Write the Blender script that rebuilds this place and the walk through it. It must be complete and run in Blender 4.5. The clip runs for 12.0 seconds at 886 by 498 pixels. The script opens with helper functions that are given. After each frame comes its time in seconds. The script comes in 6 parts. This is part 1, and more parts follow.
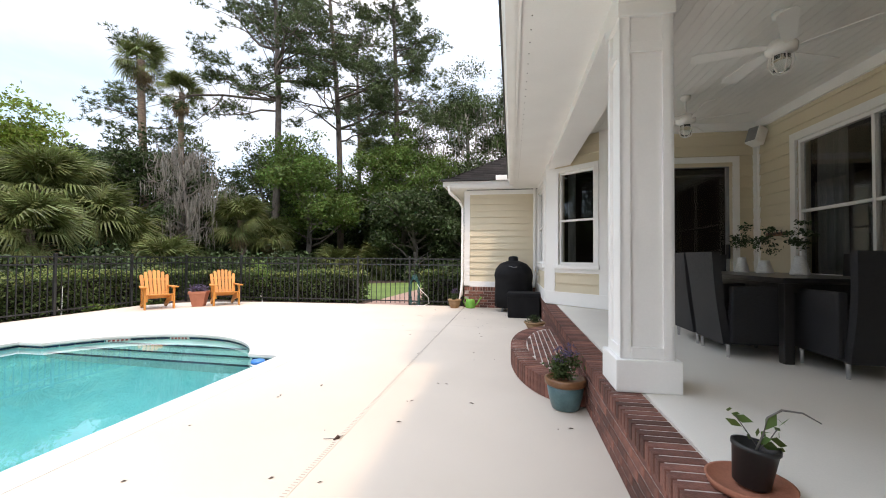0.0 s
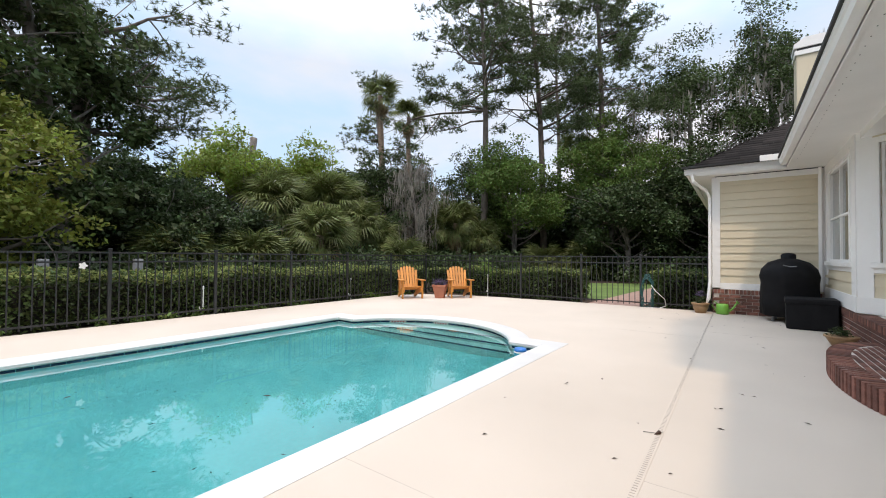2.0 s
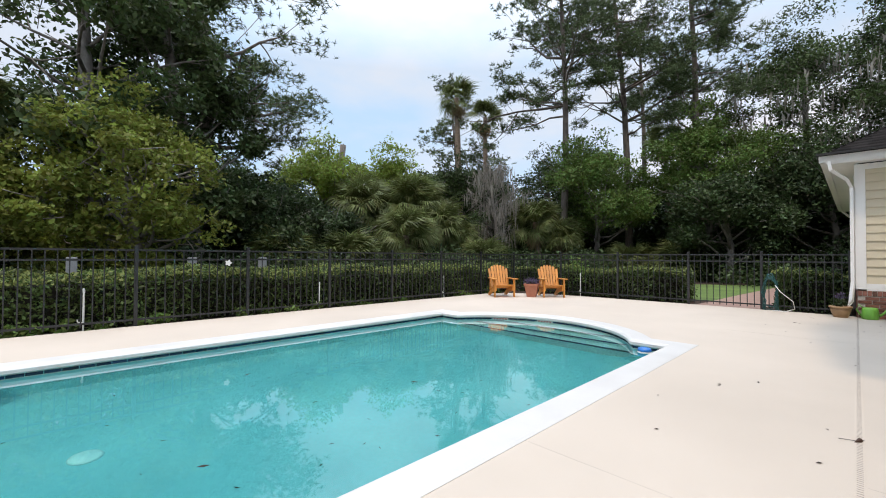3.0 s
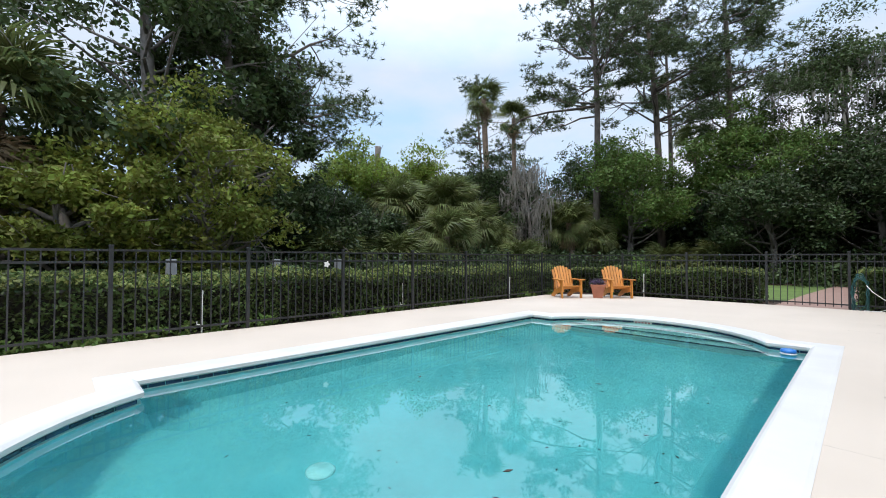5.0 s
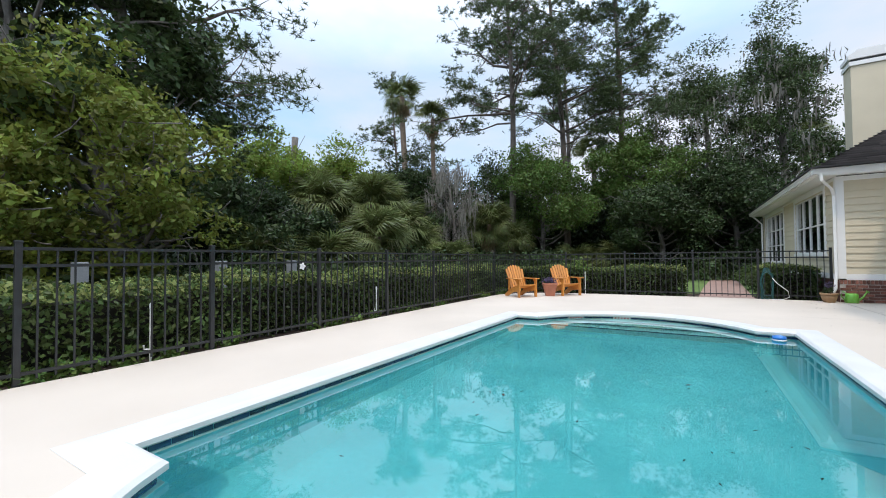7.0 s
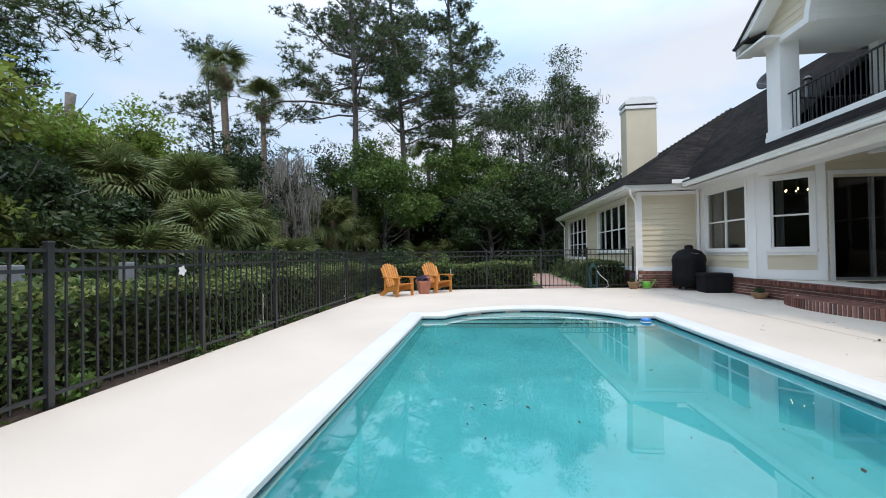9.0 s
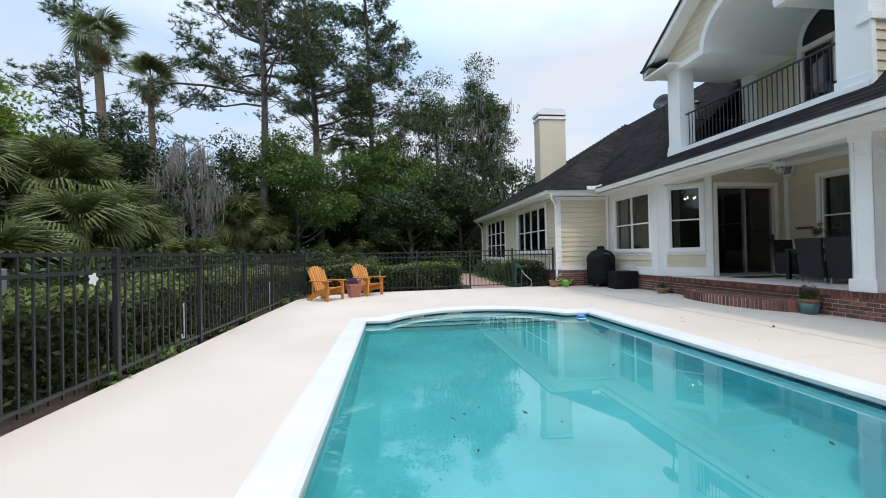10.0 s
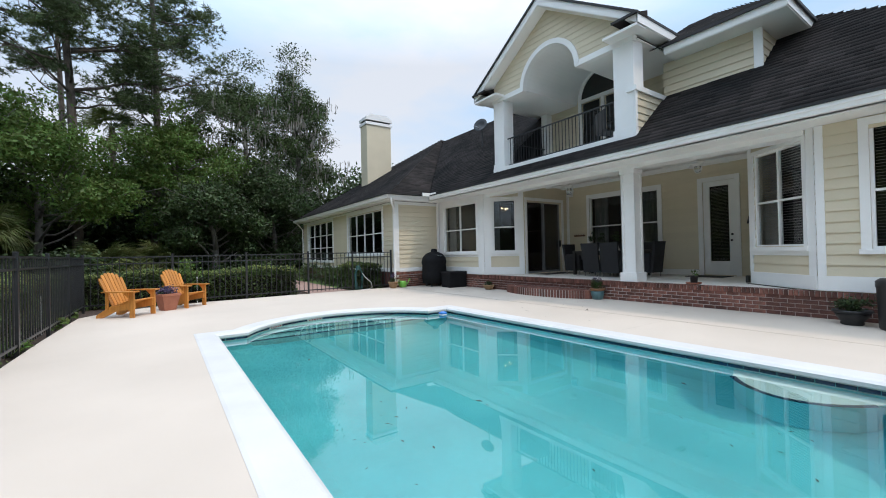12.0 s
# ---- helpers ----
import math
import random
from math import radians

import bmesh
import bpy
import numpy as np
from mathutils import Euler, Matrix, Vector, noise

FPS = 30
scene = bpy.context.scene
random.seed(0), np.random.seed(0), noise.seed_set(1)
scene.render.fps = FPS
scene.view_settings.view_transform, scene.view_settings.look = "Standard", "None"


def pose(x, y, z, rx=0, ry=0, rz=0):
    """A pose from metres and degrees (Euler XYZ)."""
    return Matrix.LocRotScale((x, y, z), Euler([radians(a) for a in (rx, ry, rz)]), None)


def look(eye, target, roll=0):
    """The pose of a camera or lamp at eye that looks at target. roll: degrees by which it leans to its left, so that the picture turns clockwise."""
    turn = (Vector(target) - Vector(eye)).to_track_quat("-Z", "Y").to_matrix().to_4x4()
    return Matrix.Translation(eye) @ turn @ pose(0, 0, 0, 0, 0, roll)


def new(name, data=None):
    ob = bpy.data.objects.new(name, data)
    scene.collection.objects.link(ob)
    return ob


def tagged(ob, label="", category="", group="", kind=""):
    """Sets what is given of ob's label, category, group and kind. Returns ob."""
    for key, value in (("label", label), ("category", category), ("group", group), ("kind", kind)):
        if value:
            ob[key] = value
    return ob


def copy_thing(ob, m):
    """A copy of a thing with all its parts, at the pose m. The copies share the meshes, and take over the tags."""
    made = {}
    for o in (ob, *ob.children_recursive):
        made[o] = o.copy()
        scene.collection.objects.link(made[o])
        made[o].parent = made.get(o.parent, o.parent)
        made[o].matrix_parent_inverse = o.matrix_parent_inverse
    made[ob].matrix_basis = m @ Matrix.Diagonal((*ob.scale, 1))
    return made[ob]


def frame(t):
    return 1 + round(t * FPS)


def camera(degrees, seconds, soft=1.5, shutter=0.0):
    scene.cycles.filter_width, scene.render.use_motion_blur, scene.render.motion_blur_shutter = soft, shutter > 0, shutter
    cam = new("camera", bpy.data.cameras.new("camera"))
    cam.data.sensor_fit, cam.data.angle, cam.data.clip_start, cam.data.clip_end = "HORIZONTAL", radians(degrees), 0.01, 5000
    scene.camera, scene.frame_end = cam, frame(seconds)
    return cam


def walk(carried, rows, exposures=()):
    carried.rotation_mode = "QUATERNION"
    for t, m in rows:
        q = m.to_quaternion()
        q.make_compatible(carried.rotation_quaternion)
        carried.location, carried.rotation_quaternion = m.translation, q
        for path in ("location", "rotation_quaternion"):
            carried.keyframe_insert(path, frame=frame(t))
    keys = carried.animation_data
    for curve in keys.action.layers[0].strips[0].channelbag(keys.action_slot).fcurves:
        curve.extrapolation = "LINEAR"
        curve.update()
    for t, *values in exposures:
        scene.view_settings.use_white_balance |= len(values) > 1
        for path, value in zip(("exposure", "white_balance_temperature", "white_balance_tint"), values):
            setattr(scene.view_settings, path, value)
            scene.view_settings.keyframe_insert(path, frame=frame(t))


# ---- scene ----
cam = camera(95.3, 12.0, soft=1.0)
PATH = [
    (0, (0.01, -0.175, 1.366), (-0.324, 1.796, 1.409), 0.4),
    (0.5, (-0.177, -0.246, 1.34), (-0.751, 1.67, 1.39), 0.3),
    (1, (-0.37, -0.356, 1.318), (-1.167, 1.478, 1.363), 0.6),
    (1.5, (-0.567, -0.49, 1.309), (-1.572, 1.238, 1.344), 0.5),
    (2, (-0.794, -0.649, 1.298), (-1.973, 0.966, 1.335), 0.4),
    (2.5, (-1.01, -0.929, 1.267), (-2.332, 0.571, 1.305), 0.5),
    (3, (-1.272, -1.229, 1.242), (-2.703, 0.168, 1.279), 0.3),
    (3.5, (-1.616, -1.618, 1.216), (-3.1, -0.278, 1.261), 0.3),
    (5.5, (-3.046, -2.794, 1.225), (-4.434, -1.356, 1.27), -0.1),
    (6, (-3.519, -3.004, 1.219), (-4.817, -1.483, 1.266), -0.3),
    (6.5, (-4.03, -3.165, 1.197), (-5.213, -1.553, 1.247), -0.4),
    (7, (-4.569, -3.194, 1.183), (-5.608, -1.486, 1.235), -0.5),
    (8.8, (-6.287, -3.216, 1.237), (-6.574, -1.237, 1.268), -1.0),
    (9, (-6.463, -3.195, 1.239), (-6.662, -1.205, 1.266), -0.9),
    (9.5, (-6.86, -3.081, 1.241), (-6.841, -1.082, 1.27), -1.2),
    (10, (-7.203, -2.966, 1.27), (-6.954, -0.982, 1.292), -1.2),
    (10.5, (-7.56, -2.742, 1.314), (-7.054, -0.807, 1.327), -1.1),
    (11, (-7.872, -2.654, 1.3), (-7.13, -0.797, 1.316), -1.4),
    (11.5, (-8.169, -2.575, 1.28), (-7.213, -0.818, 1.295), -1.3),
    (12, (-8.452, -2.474, 1.254), (-7.313, -0.83, 1.273), -1.3),
]
walk(cam, [(t, look(e, g, r)) for t, e, g, r in PATH], exposures=[(0, 1.27, 7850, 23), (1.2, 1.03, 7750, 22), (3.0, 0.74, 7350, 19), (5.5, 0.78, 6950, 17), (9.0, 0.73, 6800, 16), (12, 0.66, 6850, 16)])

# ---- world and sun ----
SUN = Vector((0.232, -0.44, 1.0)).normalized()
world = bpy.data.worlds.new("sky")
scene.world = world
world.use_nodes = True
wt = world.node_tree
wt.nodes.clear()
w_out = wt.nodes.new("ShaderNodeOutputWorld")
w_bg = wt.nodes.new("ShaderNodeBackground")
w_sky = wt.nodes.new("ShaderNodeTexSky")
w_sky.sky_type = "NISHITA"
w_sky.sun_disc = False
w_sky.sun_elevation = math.asin(SUN.z)
w_sky.sun_rotation = math.atan2(SUN.x, SUN.y)
w_sky.air_density, w_sky.dust_density = 1.0, 1.0
w_co = wt.nodes.new("ShaderNodeTexCoord")
w_map = wt.nodes.new("ShaderNodeMapping")
w_map.inputs["Scale"].default_value = (1.0, 1.0, 2.6)
w_no = wt.nodes.new("ShaderNodeTexNoise")
w_no.inputs["Scale"].default_value = 1.3
w_no.inputs["Detail"].default_value = 7
w_no.inputs["Roughness"].default_value = 0.55
w_ra = wt.nodes.new("ShaderNodeValToRGB")
w_ra.color_ramp.elements[0].position, w_ra.color_ramp.elements[0].color = 0.38, (3.9, 6.3, 8.9, 1)
w_ra.color_ramp.elements[1].position, w_ra.color_ramp.elements[1].color = 0.60, (6.3, 7.1, 7.8, 1)
w_mix = wt.nodes.new("ShaderNodeMixRGB")
w_mix.inputs["Fac"].default_value = 0.82
w_bg.inputs["Strength"].default_value = 0.085
wt.links.new(w_co.outputs["Generated"], w_map.inputs["Vector"])
wt.links.new(w_map.outputs["Vector"], w_no.inputs["Vector"])
wt.links.new(w_no.outputs["Fac"], w_ra.inputs["Fac"])
wt.links.new(w_ra.outputs["Color"], w_mix.inputs["Color2"])
wt.links.new(w_sky.outputs["Color"], w_mix.inputs["Color1"])
# a bright thin overcast is brighter overhead than near the horizon
w_sep = wt.nodes.new("ShaderNodeSeparateXYZ")
w_up = wt.nodes.new("ShaderNodeMapRange")
w_up.inputs["From Min"].default_value, w_up.inputs["From Max"].default_value = 0.42, 1.0
w_up.inputs["To Min"].default_value, w_up.inputs["To Max"].default_value = 0.98, 3.4
w_mul = wt.nodes.new("ShaderNodeMixRGB")
w_mul.blend_type = "MULTIPLY"
w_mul.inputs["Fac"].default_value = 1
wt.links.new(w_co.outputs["Generated"], w_sep.inputs["Vector"])
wt.links.new(w_sep.outputs["Z"], w_up.inputs["Value"])
wt.links.new(w_mix.outputs["Color"], w_mul.inputs["Color1"])
wt.links.new(w_up.outputs["Result"], w_mul.inputs["Color2"])
wt.links.new(w_mul.outputs["Color"], w_bg.inputs["Color"])
wt.links.new(w_bg.outputs["Background"], w_out.inputs["Surface"])
sun = new("sun", bpy.data.lights.new("sun", "SUN"))
sun.data.energy, sun.data.angle, sun.data.color = 0.8, radians(3.0), (1.0, 0.90, 0.74)
sun.matrix_world = look(SUN * 60, (0, 0, 0))


# ---- materials ----
def mat(name, c1, c2=None, scale=3.0, rough=0.6, bump=0.0, bscale=60.0, metal=0.0, vary=0.0, island=False, stretch=(1, 1, 1), fine=0.25, spec=0.5, coat=0.0):
    m = bpy.data.materials.new(name)
    m.use_nodes = True
    n, l = m.node_tree.nodes, m.node_tree.links
    p = n["Principled BSDF"]
    p.inputs["Roughness"].default_value = rough
    p.inputs["Metallic"].default_value = metal
    p.inputs["Specular IOR Level"].default_value = spec
    p.inputs["Coat Weight"].default_value = coat
    c2 = c2 or tuple(v * 0.8 for v in c1)
    co = n.new("ShaderNodeTexCoord")
    mp = n.new("ShaderNodeMapping")
    mp.inputs["Scale"].default_value = stretch
    l.new(co.outputs["Object"], mp.inputs["Vector"])
    no = n.new("ShaderNodeTexNoise")
    no.inputs["Scale"].default_value, no.inputs["Detail"].default_value = scale, 6
    l.new(mp.outputs["Vector"], no.inputs["Vector"])
    ra = n.new("ShaderNodeValToRGB")
    ra.color_ramp.elements[0].position, ra.color_ramp.elements[0].color = 0.32, (*c2, 1)
    ra.color_ramp.elements[1].position, ra.color_ramp.elements[1].color = 0.68, (*c1, 1)
    l.new(no.outputs["Fac"], ra.inputs["Fac"])
    out = ra.outputs["Color"]
    fi = n.new("ShaderNodeTexNoise")
    fi.inputs["Scale"].default_value, fi.inputs["Detail"].default_value = bscale, 4
    l.new(mp.outputs["Vector"], fi.inputs["Vector"])
    if fine:
        rf = n.new("ShaderNodeMapRange")
        rf.inputs["To Min"].default_value, rf.inputs["To Max"].default_value = 1 - fine, 1 + fine
        l.new(fi.outputs["Fac"], rf.inputs["Value"])
        mu = n.new("ShaderNodeMixRGB")
        mu.blend_type = "MULTIPLY"
        mu.inputs["Fac"].default_value = 1
        l.new(out, mu.inputs["Color1"])
        l.new(rf.outputs["Result"], mu.inputs["Color2"])
        out = mu.outputs["Color"]
    if vary:
        src = n.new("ShaderNodeNewGeometry").outputs["Random Per Island"] if island else n.new("ShaderNodeObjectInfo").outputs["Random"]
        rv = n.new("ShaderNodeMapRange")
        rv.inputs["To Min"].default_value, rv.inputs["To Max"].default_value = 1 - vary, 1 + vary
        l.new(src, rv.inputs["Value"])
        hs = n.new("ShaderNodeHueSaturation")
        l.new(rv.outputs["Result"], hs.inputs["Value"])
        l.new(out, hs.inputs["Color"])
        out = hs.outputs["Color"]
    l.new(out, p.inputs["Base Color"])
    if bump:
        bu = n.new("ShaderNodeBump")
        bu.inputs["Strength"].default_value, bu.inputs["Distance"].default_value = bump, 0.01
        l.new(fi.outputs["Fac"], bu.inputs["Height"])
        l.new(bu.outputs["Normal"], p.inputs["Normal"])
    return m


def leaf_mat(name, c, hue=0.03, value=0.4, trans=0.35, rough=0.5):
    m = mat(name, c, rough=rough, fine=0)
    n, l = m.node_tree.nodes, m.node_tree.links
    p = n["Principled BSDF"]
    g = n.new("ShaderNodeNewGeometry")
    hs = n.new("ShaderNodeHueSaturation")
    hs.inputs["Color"].default_value = (*c, 1)
    rv = n.new("ShaderNodeMapRange")
    rv.inputs["To Min"].default_value, rv.inputs["To Max"].default_value = 1 - 0.6 * value, 1 + 0.6 * value
    co = n.new("ShaderNodeTexCoord")
    # Clump-sized noise puts lit pads and dark gaps into the leaf colour.
    spray = n.new("ShaderNodeTexNoise")
    spray.inputs["Scale"].default_value, spray.inputs["Detail"].default_value = 0.9, 3
    rs = n.new("ShaderNodeMapRange")
    rs.inputs["From Min"].default_value, rs.inputs["From Max"].default_value = 0.32, 0.68
    rs.inputs["To Min"].default_value, rs.inputs["To Max"].default_value = 1 - 0.7 * value, 1 + 0.8 * value
    both = n.new("ShaderNodeMath")
    both.operation = "MULTIPLY"
    l.new(co.outputs["Object"], spray.inputs["Vector"])
    l.new(spray.outputs["Fac"], rs.inputs["Value"])
    l.new(rs.outputs["Result"], both.inputs[1])
    rh = n.new("ShaderNodeMapRange")
    rh.inputs["To Min"].default_value, rh.inputs["To Max"].default_value = 0.5 - hue, 0.5 + hue
    l.new(g.outputs["Random Per Island"], rv.inputs["Value"])
    l.new(g.outputs["Random Per Island"], rh.inputs["Value"])
    l.new(rv.outputs["Result"], both.inputs[0])
    l.new(both.outputs["Value"], hs.inputs["Value"])
    l.new(rh.outputs["Result"], hs.inputs["Hue"])
    l.new(hs.outputs["Color"], p.inputs["Base Color"])
    p.inputs["Specular IOR Level"].default_value = 0.25
    t = n.new("ShaderNodeBsdfTranslucent")
    l.new(hs.outputs["Color"], t.inputs["Color"])
    mx = n.new("ShaderNodeMixShader")
    mx.inputs["Fac"].default_value = trans
    l.new(p.outputs["BSDF"], mx.inputs[1])
    l.new(t.outputs["BSDF"], mx.inputs[2])
    l.new(mx.outputs["Shader"], n["Material Output"].inputs["Surface"])
    return m


def clear_mat(name, color, ior, rough=0.0, ripple=0.0):
    m = bpy.data.materials.new(name)
    m.use_nodes = True
    n, l = m.node_tree.nodes, m.node_tree.links
    p = n["Principled BSDF"]
    p.inputs["Base Color"].default_value = (*color, 1)
    p.inputs["Transmission Weight"].default_value = 1
    p.inputs["IOR"].default_value = ior
    p.inputs["Roughness"].default_value = rough
    if ripple:
        co = n.new("ShaderNodeTexCoord")
        no = n.new("ShaderNodeTexNoise")
        no.inputs["Scale"].default_value, no.inputs["Detail"].default_value = 1.6, 2
        bu = n.new("ShaderNodeBump")
        bu.inputs["Strength"].default_value, bu.inputs["Distance"].default_value = 1.0, ripple
        l.new(co.outputs["Object"], no.inputs["Vector"])
        l.new(no.outputs["Fac"], bu.inputs["Height"])
        l.new(bu.outputs["Normal"], p.inputs["Normal"])
    return m


def glow_mat(name, color, strength):
    m = bpy.data.materials.new(name)
    m.use_nodes = True
    p = m.node_tree.nodes["Principled BSDF"]
    p.inputs["Emission Color"].default_value = (*color, 1)
    p.inputs["Emission Strength"].default_value = strength
    return m


M_DECK = mat("deck_coating", (0.585, 0.505, 0.425), (0.515, 0.443, 0.37), 0.5, 0.75, 0.16, 220, fine=0.13)
M_PORCH = mat("porch_floor", (0.74, 0.70, 0.63), (0.66, 0.62, 0.56), 0.7, 0.6, 0.06, 120, fine=0.06)
M_COPING = mat("white_coping", (0.63, 0.62, 0.60), (0.57, 0.56, 0.54), 2.0, 0.5, 0.05, 90, fine=0.04)
M_PLASTER = mat("pool_plaster", (0.138, 0.585, 0.625), (0.090, 0.465, 0.51), 0.9, 0.7, 0, 25, fine=0.08)
M_STEP = mat("pale_step_plaster", (0.34, 0.60, 0.60), (0.26, 0.50, 0.51), 1.5, 0.7, 0, 25, fine=0.08)
M_TILE = mat("blue_tile", (0.020, 0.05, 0.125), (0.012, 0.03, 0.075), 5, 0.2, 0, 40, vary=0.35)
# A white cover; the water's tint of the light is put into this colour.
M_DRAINC = mat("water_tinted_plastic", (0.42, 0.82, 0.82), (0.36, 0.74, 0.75), 3, 0.5, fine=0.05)
M_WATER = clear_mat("pool_water", (0.5, 0.94, 0.97), 1.68, 0.0, 0.0003)
M_SIDING = mat("tan_siding", (0.68, 0.595, 0.435), (0.63, 0.55, 0.40), 1.2, 0.6, 0.05, 70, vary=0.03, fine=0.04)
M_WHITE = mat("white_paint", (0.87, 0.86, 0.83), (0.82, 0.81, 0.78), 1.5, 0.45, 0.02, 60, fine=0.03)
M_CEIL = mat("ceiling_paint", (0.84, 0.83, 0.79), (0.80, 0.79, 0.75), 1.5, 0.6, 0.0, 60, fine=0.03)
M_SHINGLE = mat("dark_shingle", (0.036, 0.031, 0.029), (0.013, 0.012, 0.012), 0.55, 0.95, 0.5, 140, vary=0.35, island=True, fine=0.4, spec=0.15, stretch=(1, 1, 0.45))
M_ROOFEDGE = mat("drip_edge", (0.02, 0.02, 0.02), None, 3, 0.6)
M_BRICK = mat("red_brick", (0.235, 0.094, 0.066), (0.120, 0.048, 0.036), 9, 0.85, 0.6, 90, vary=0.5, fine=0.45)
M_MORTAR = mat("mortar", (0.62, 0.56, 0.52), (0.44, 0.38, 0.34), 12, 0.9, 0.4, 120)
M_GLASS = clear_mat("window_glass", (0.9, 0.93, 0.93), 1.45)
# Near-black: the dimness of the unlit rooms is put into this colour.
M_ROOM = mat("room_dimness", (0.022, 0.02, 0.018), (0.014, 0.013, 0.012), 1, 0.9)
M_CURTAIN = mat("grey_curtain", (0.24, 0.24, 0.235), (0.15, 0.15, 0.15), 6, 0.9, stretch=(1, 1, 0.1))
M_BLIND = mat("window_blind", (0.46, 0.45, 0.43), (0.38, 0.37, 0.355), 4, 0.6)
M_IRON = mat("black_metal", (0.026, 0.028, 0.030), (0.016, 0.017, 0.018), 8, 0.4, 0.05, 90, fine=0.1)
M_CEDAR = mat("cedar_wood", (0.62, 0.26, 0.055), (0.50, 0.19, 0.035), 6, 0.45, 0.1, 60, vary=0.14, stretch=(6, 6, 0.6))
M_TERRA = mat("terracotta", (0.42, 0.16, 0.095), (0.34, 0.125, 0.075), 6, 0.8, 0.1, 80)
M_TAN = mat("tan_clay", (0.36, 0.22, 0.11), (0.28, 0.16, 0.08), 6, 0.6, 0.1, 80)
M_TEAL = mat("teal_glaze", (0.10, 0.20, 0.21), (0.055, 0.12, 0.13), 7, 0.3, 0.05, 50)
M_RUST = mat("brown_glaze", (0.22, 0.10, 0.04), (0.15, 0.06, 0.025), 8, 0.35, 0.05, 50)
M_GREEN = mat("green_plastic", (0.17, 0.46, 0.07), (0.14, 0.40, 0.06), 5, 0.4)
M_COVER = mat("black_fabric", (0.011, 0.011, 0.012), (0.006, 0.006, 0.007), 5, 0.75, 0.5, 8, fine=0.2, spec=0.2)
M_BLACKP = mat("black_plastic", (0.015, 0.015, 0.016), None, 5, 0.45)
M_WICKER = mat("dark_wicker", (0.022, 0.022, 0.026), (0.012, 0.012, 0.014), 40, 0.6, 0.9, 150, stretch=(1, 1, 3))
M_TABLE = mat("dark_table", (0.025, 0.023, 0.023), (0.015, 0.014, 0.014), 5, 0.3)
M_CHROME = mat("brushed_metal", (0.6, 0.6, 0.62), None, 8, 0.25, metal=1)
M_CERAMIC = mat("white_ceramic", (0.75, 0.74, 0.71), (0.66, 0.65, 0.62), 6, 0.3)
M_SOIL = mat("mulch", (0.075, 0.045, 0.03), (0.03, 0.02, 0.014), 14, 0.95, 0.8, 45, fine=0.5)
M_GRASS = mat("lawn", (0.12, 0.19, 0.04), (0.07, 0.12, 0.025), 0.6, 0.9, 0.5, 60, fine=0.4)
M_PAVER = mat("pink_paver", (0.40, 0.26, 0.21), (0.33, 0.2, 0.16), 5, 0.85, 0.2, 70, vary=0.15, fine=0.15)
M_PVC = mat("white_pvc", (0.78, 0.78, 0.75), (0.7, 0.7, 0.66), 10, 0.4)
M_GREY = mat("grey_metal", (0.26, 0.27, 0.28), (0.2, 0.21, 0.22), 6, 0.5)
M_HOSE = mat("teal_hose", (0.02, 0.10, 0.10), None, 5, 0.4)
M_RED = mat("worn_red", (0.35, 0.05, 0.04), None, 9, 0.6)
M_BLUE = mat("blue_plastic", (0.02, 0.2, 0.62), None, 5, 0.35)
M_DRAIN = mat("drain_plastic", (0.56, 0.485, 0.415), (0.5, 0.43, 0.365), 9, 0.7)
M_SLOT = mat("slot_shadow", (0.40, 0.345, 0.295), (0.30, 0.255, 0.215), 9, 0.9)
M_GAP = mat("dark_gap", (0.05, 0.04, 0.035), None, 5, 0.9)
M_BARK = mat("pine_bark", (0.185, 0.155, 0.135), (0.085, 0.07, 0.06), 5, 0.95, 0.9, 22, stretch=(1, 1, 0.35), fine=0.4)
M_GBARK = mat("grey_bark", (0.22, 0.20, 0.18), (0.11, 0.10, 0.09), 5, 0.95, 0.8, 26, stretch=(1, 1, 0.4), fine=0.35)
M_PBARK = mat("palm_bark", (0.25, 0.19, 0.14), (0.12, 0.09, 0.07), 7, 0.95, 0.8, 20, stretch=(1, 1, 2.5), fine=0.35)
L_PINE = leaf_mat("pine_needles", (0.082, 0.118, 0.050), 0.02, 0.5, 0.2)
L_OAK = leaf_mat("oak_leaves", (0.060, 0.092, 0.033), 0.025, 0.7, 0.3)
# Undergrowth and far woods carry the shade under trees in this darker green.
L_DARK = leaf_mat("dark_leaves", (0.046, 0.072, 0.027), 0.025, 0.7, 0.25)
L_MID = leaf_mat("green_leaves", (0.105, 0.168, 0.042), 0.03, 0.6, 0.35)
L_LIME = leaf_mat("lime_leaves", (0.185, 0.25, 0.05), 0.03, 0.5, 0.45)
L_YEL = leaf_mat("olive_leaves", (0.175, 0.21, 0.042), 0.03, 0.6, 0.4)
L_PALM = leaf_mat("palm_leaf", (0.14, 0.17, 0.06), 0.025, 0.5, 0.3, 0.4)
L_DEAD = leaf_mat("dead_frond", (0.26, 0.19, 0.11), 0.01, 0.35, 0.2, 0.8)
L_MOSS = leaf_mat("spanish_moss", (0.235, 0.225, 0.195), 0.01, 0.3, 0.3, 0.9)
L_HEDGE = leaf_mat("hedge_leaves", (0.064, 0.096, 0.030), 0.025, 0.7, 0.35)
# Paler yellow-green that paints sunlight onto the hedge tops.
L_SUNTOP = leaf_mat("hedge_sun_top", (0.23, 0.265, 0.085), 0.02, 0.3, 0.45)
L_PURPLE = leaf_mat("purple_flowers", (0.11, 0.085, 0.15), 0.03, 0.4, 0.3)
L_SUNK = leaf_mat("sodden_leaves", (0.022, 0.030, 0.022), 0.02, 0.4, 0.05)
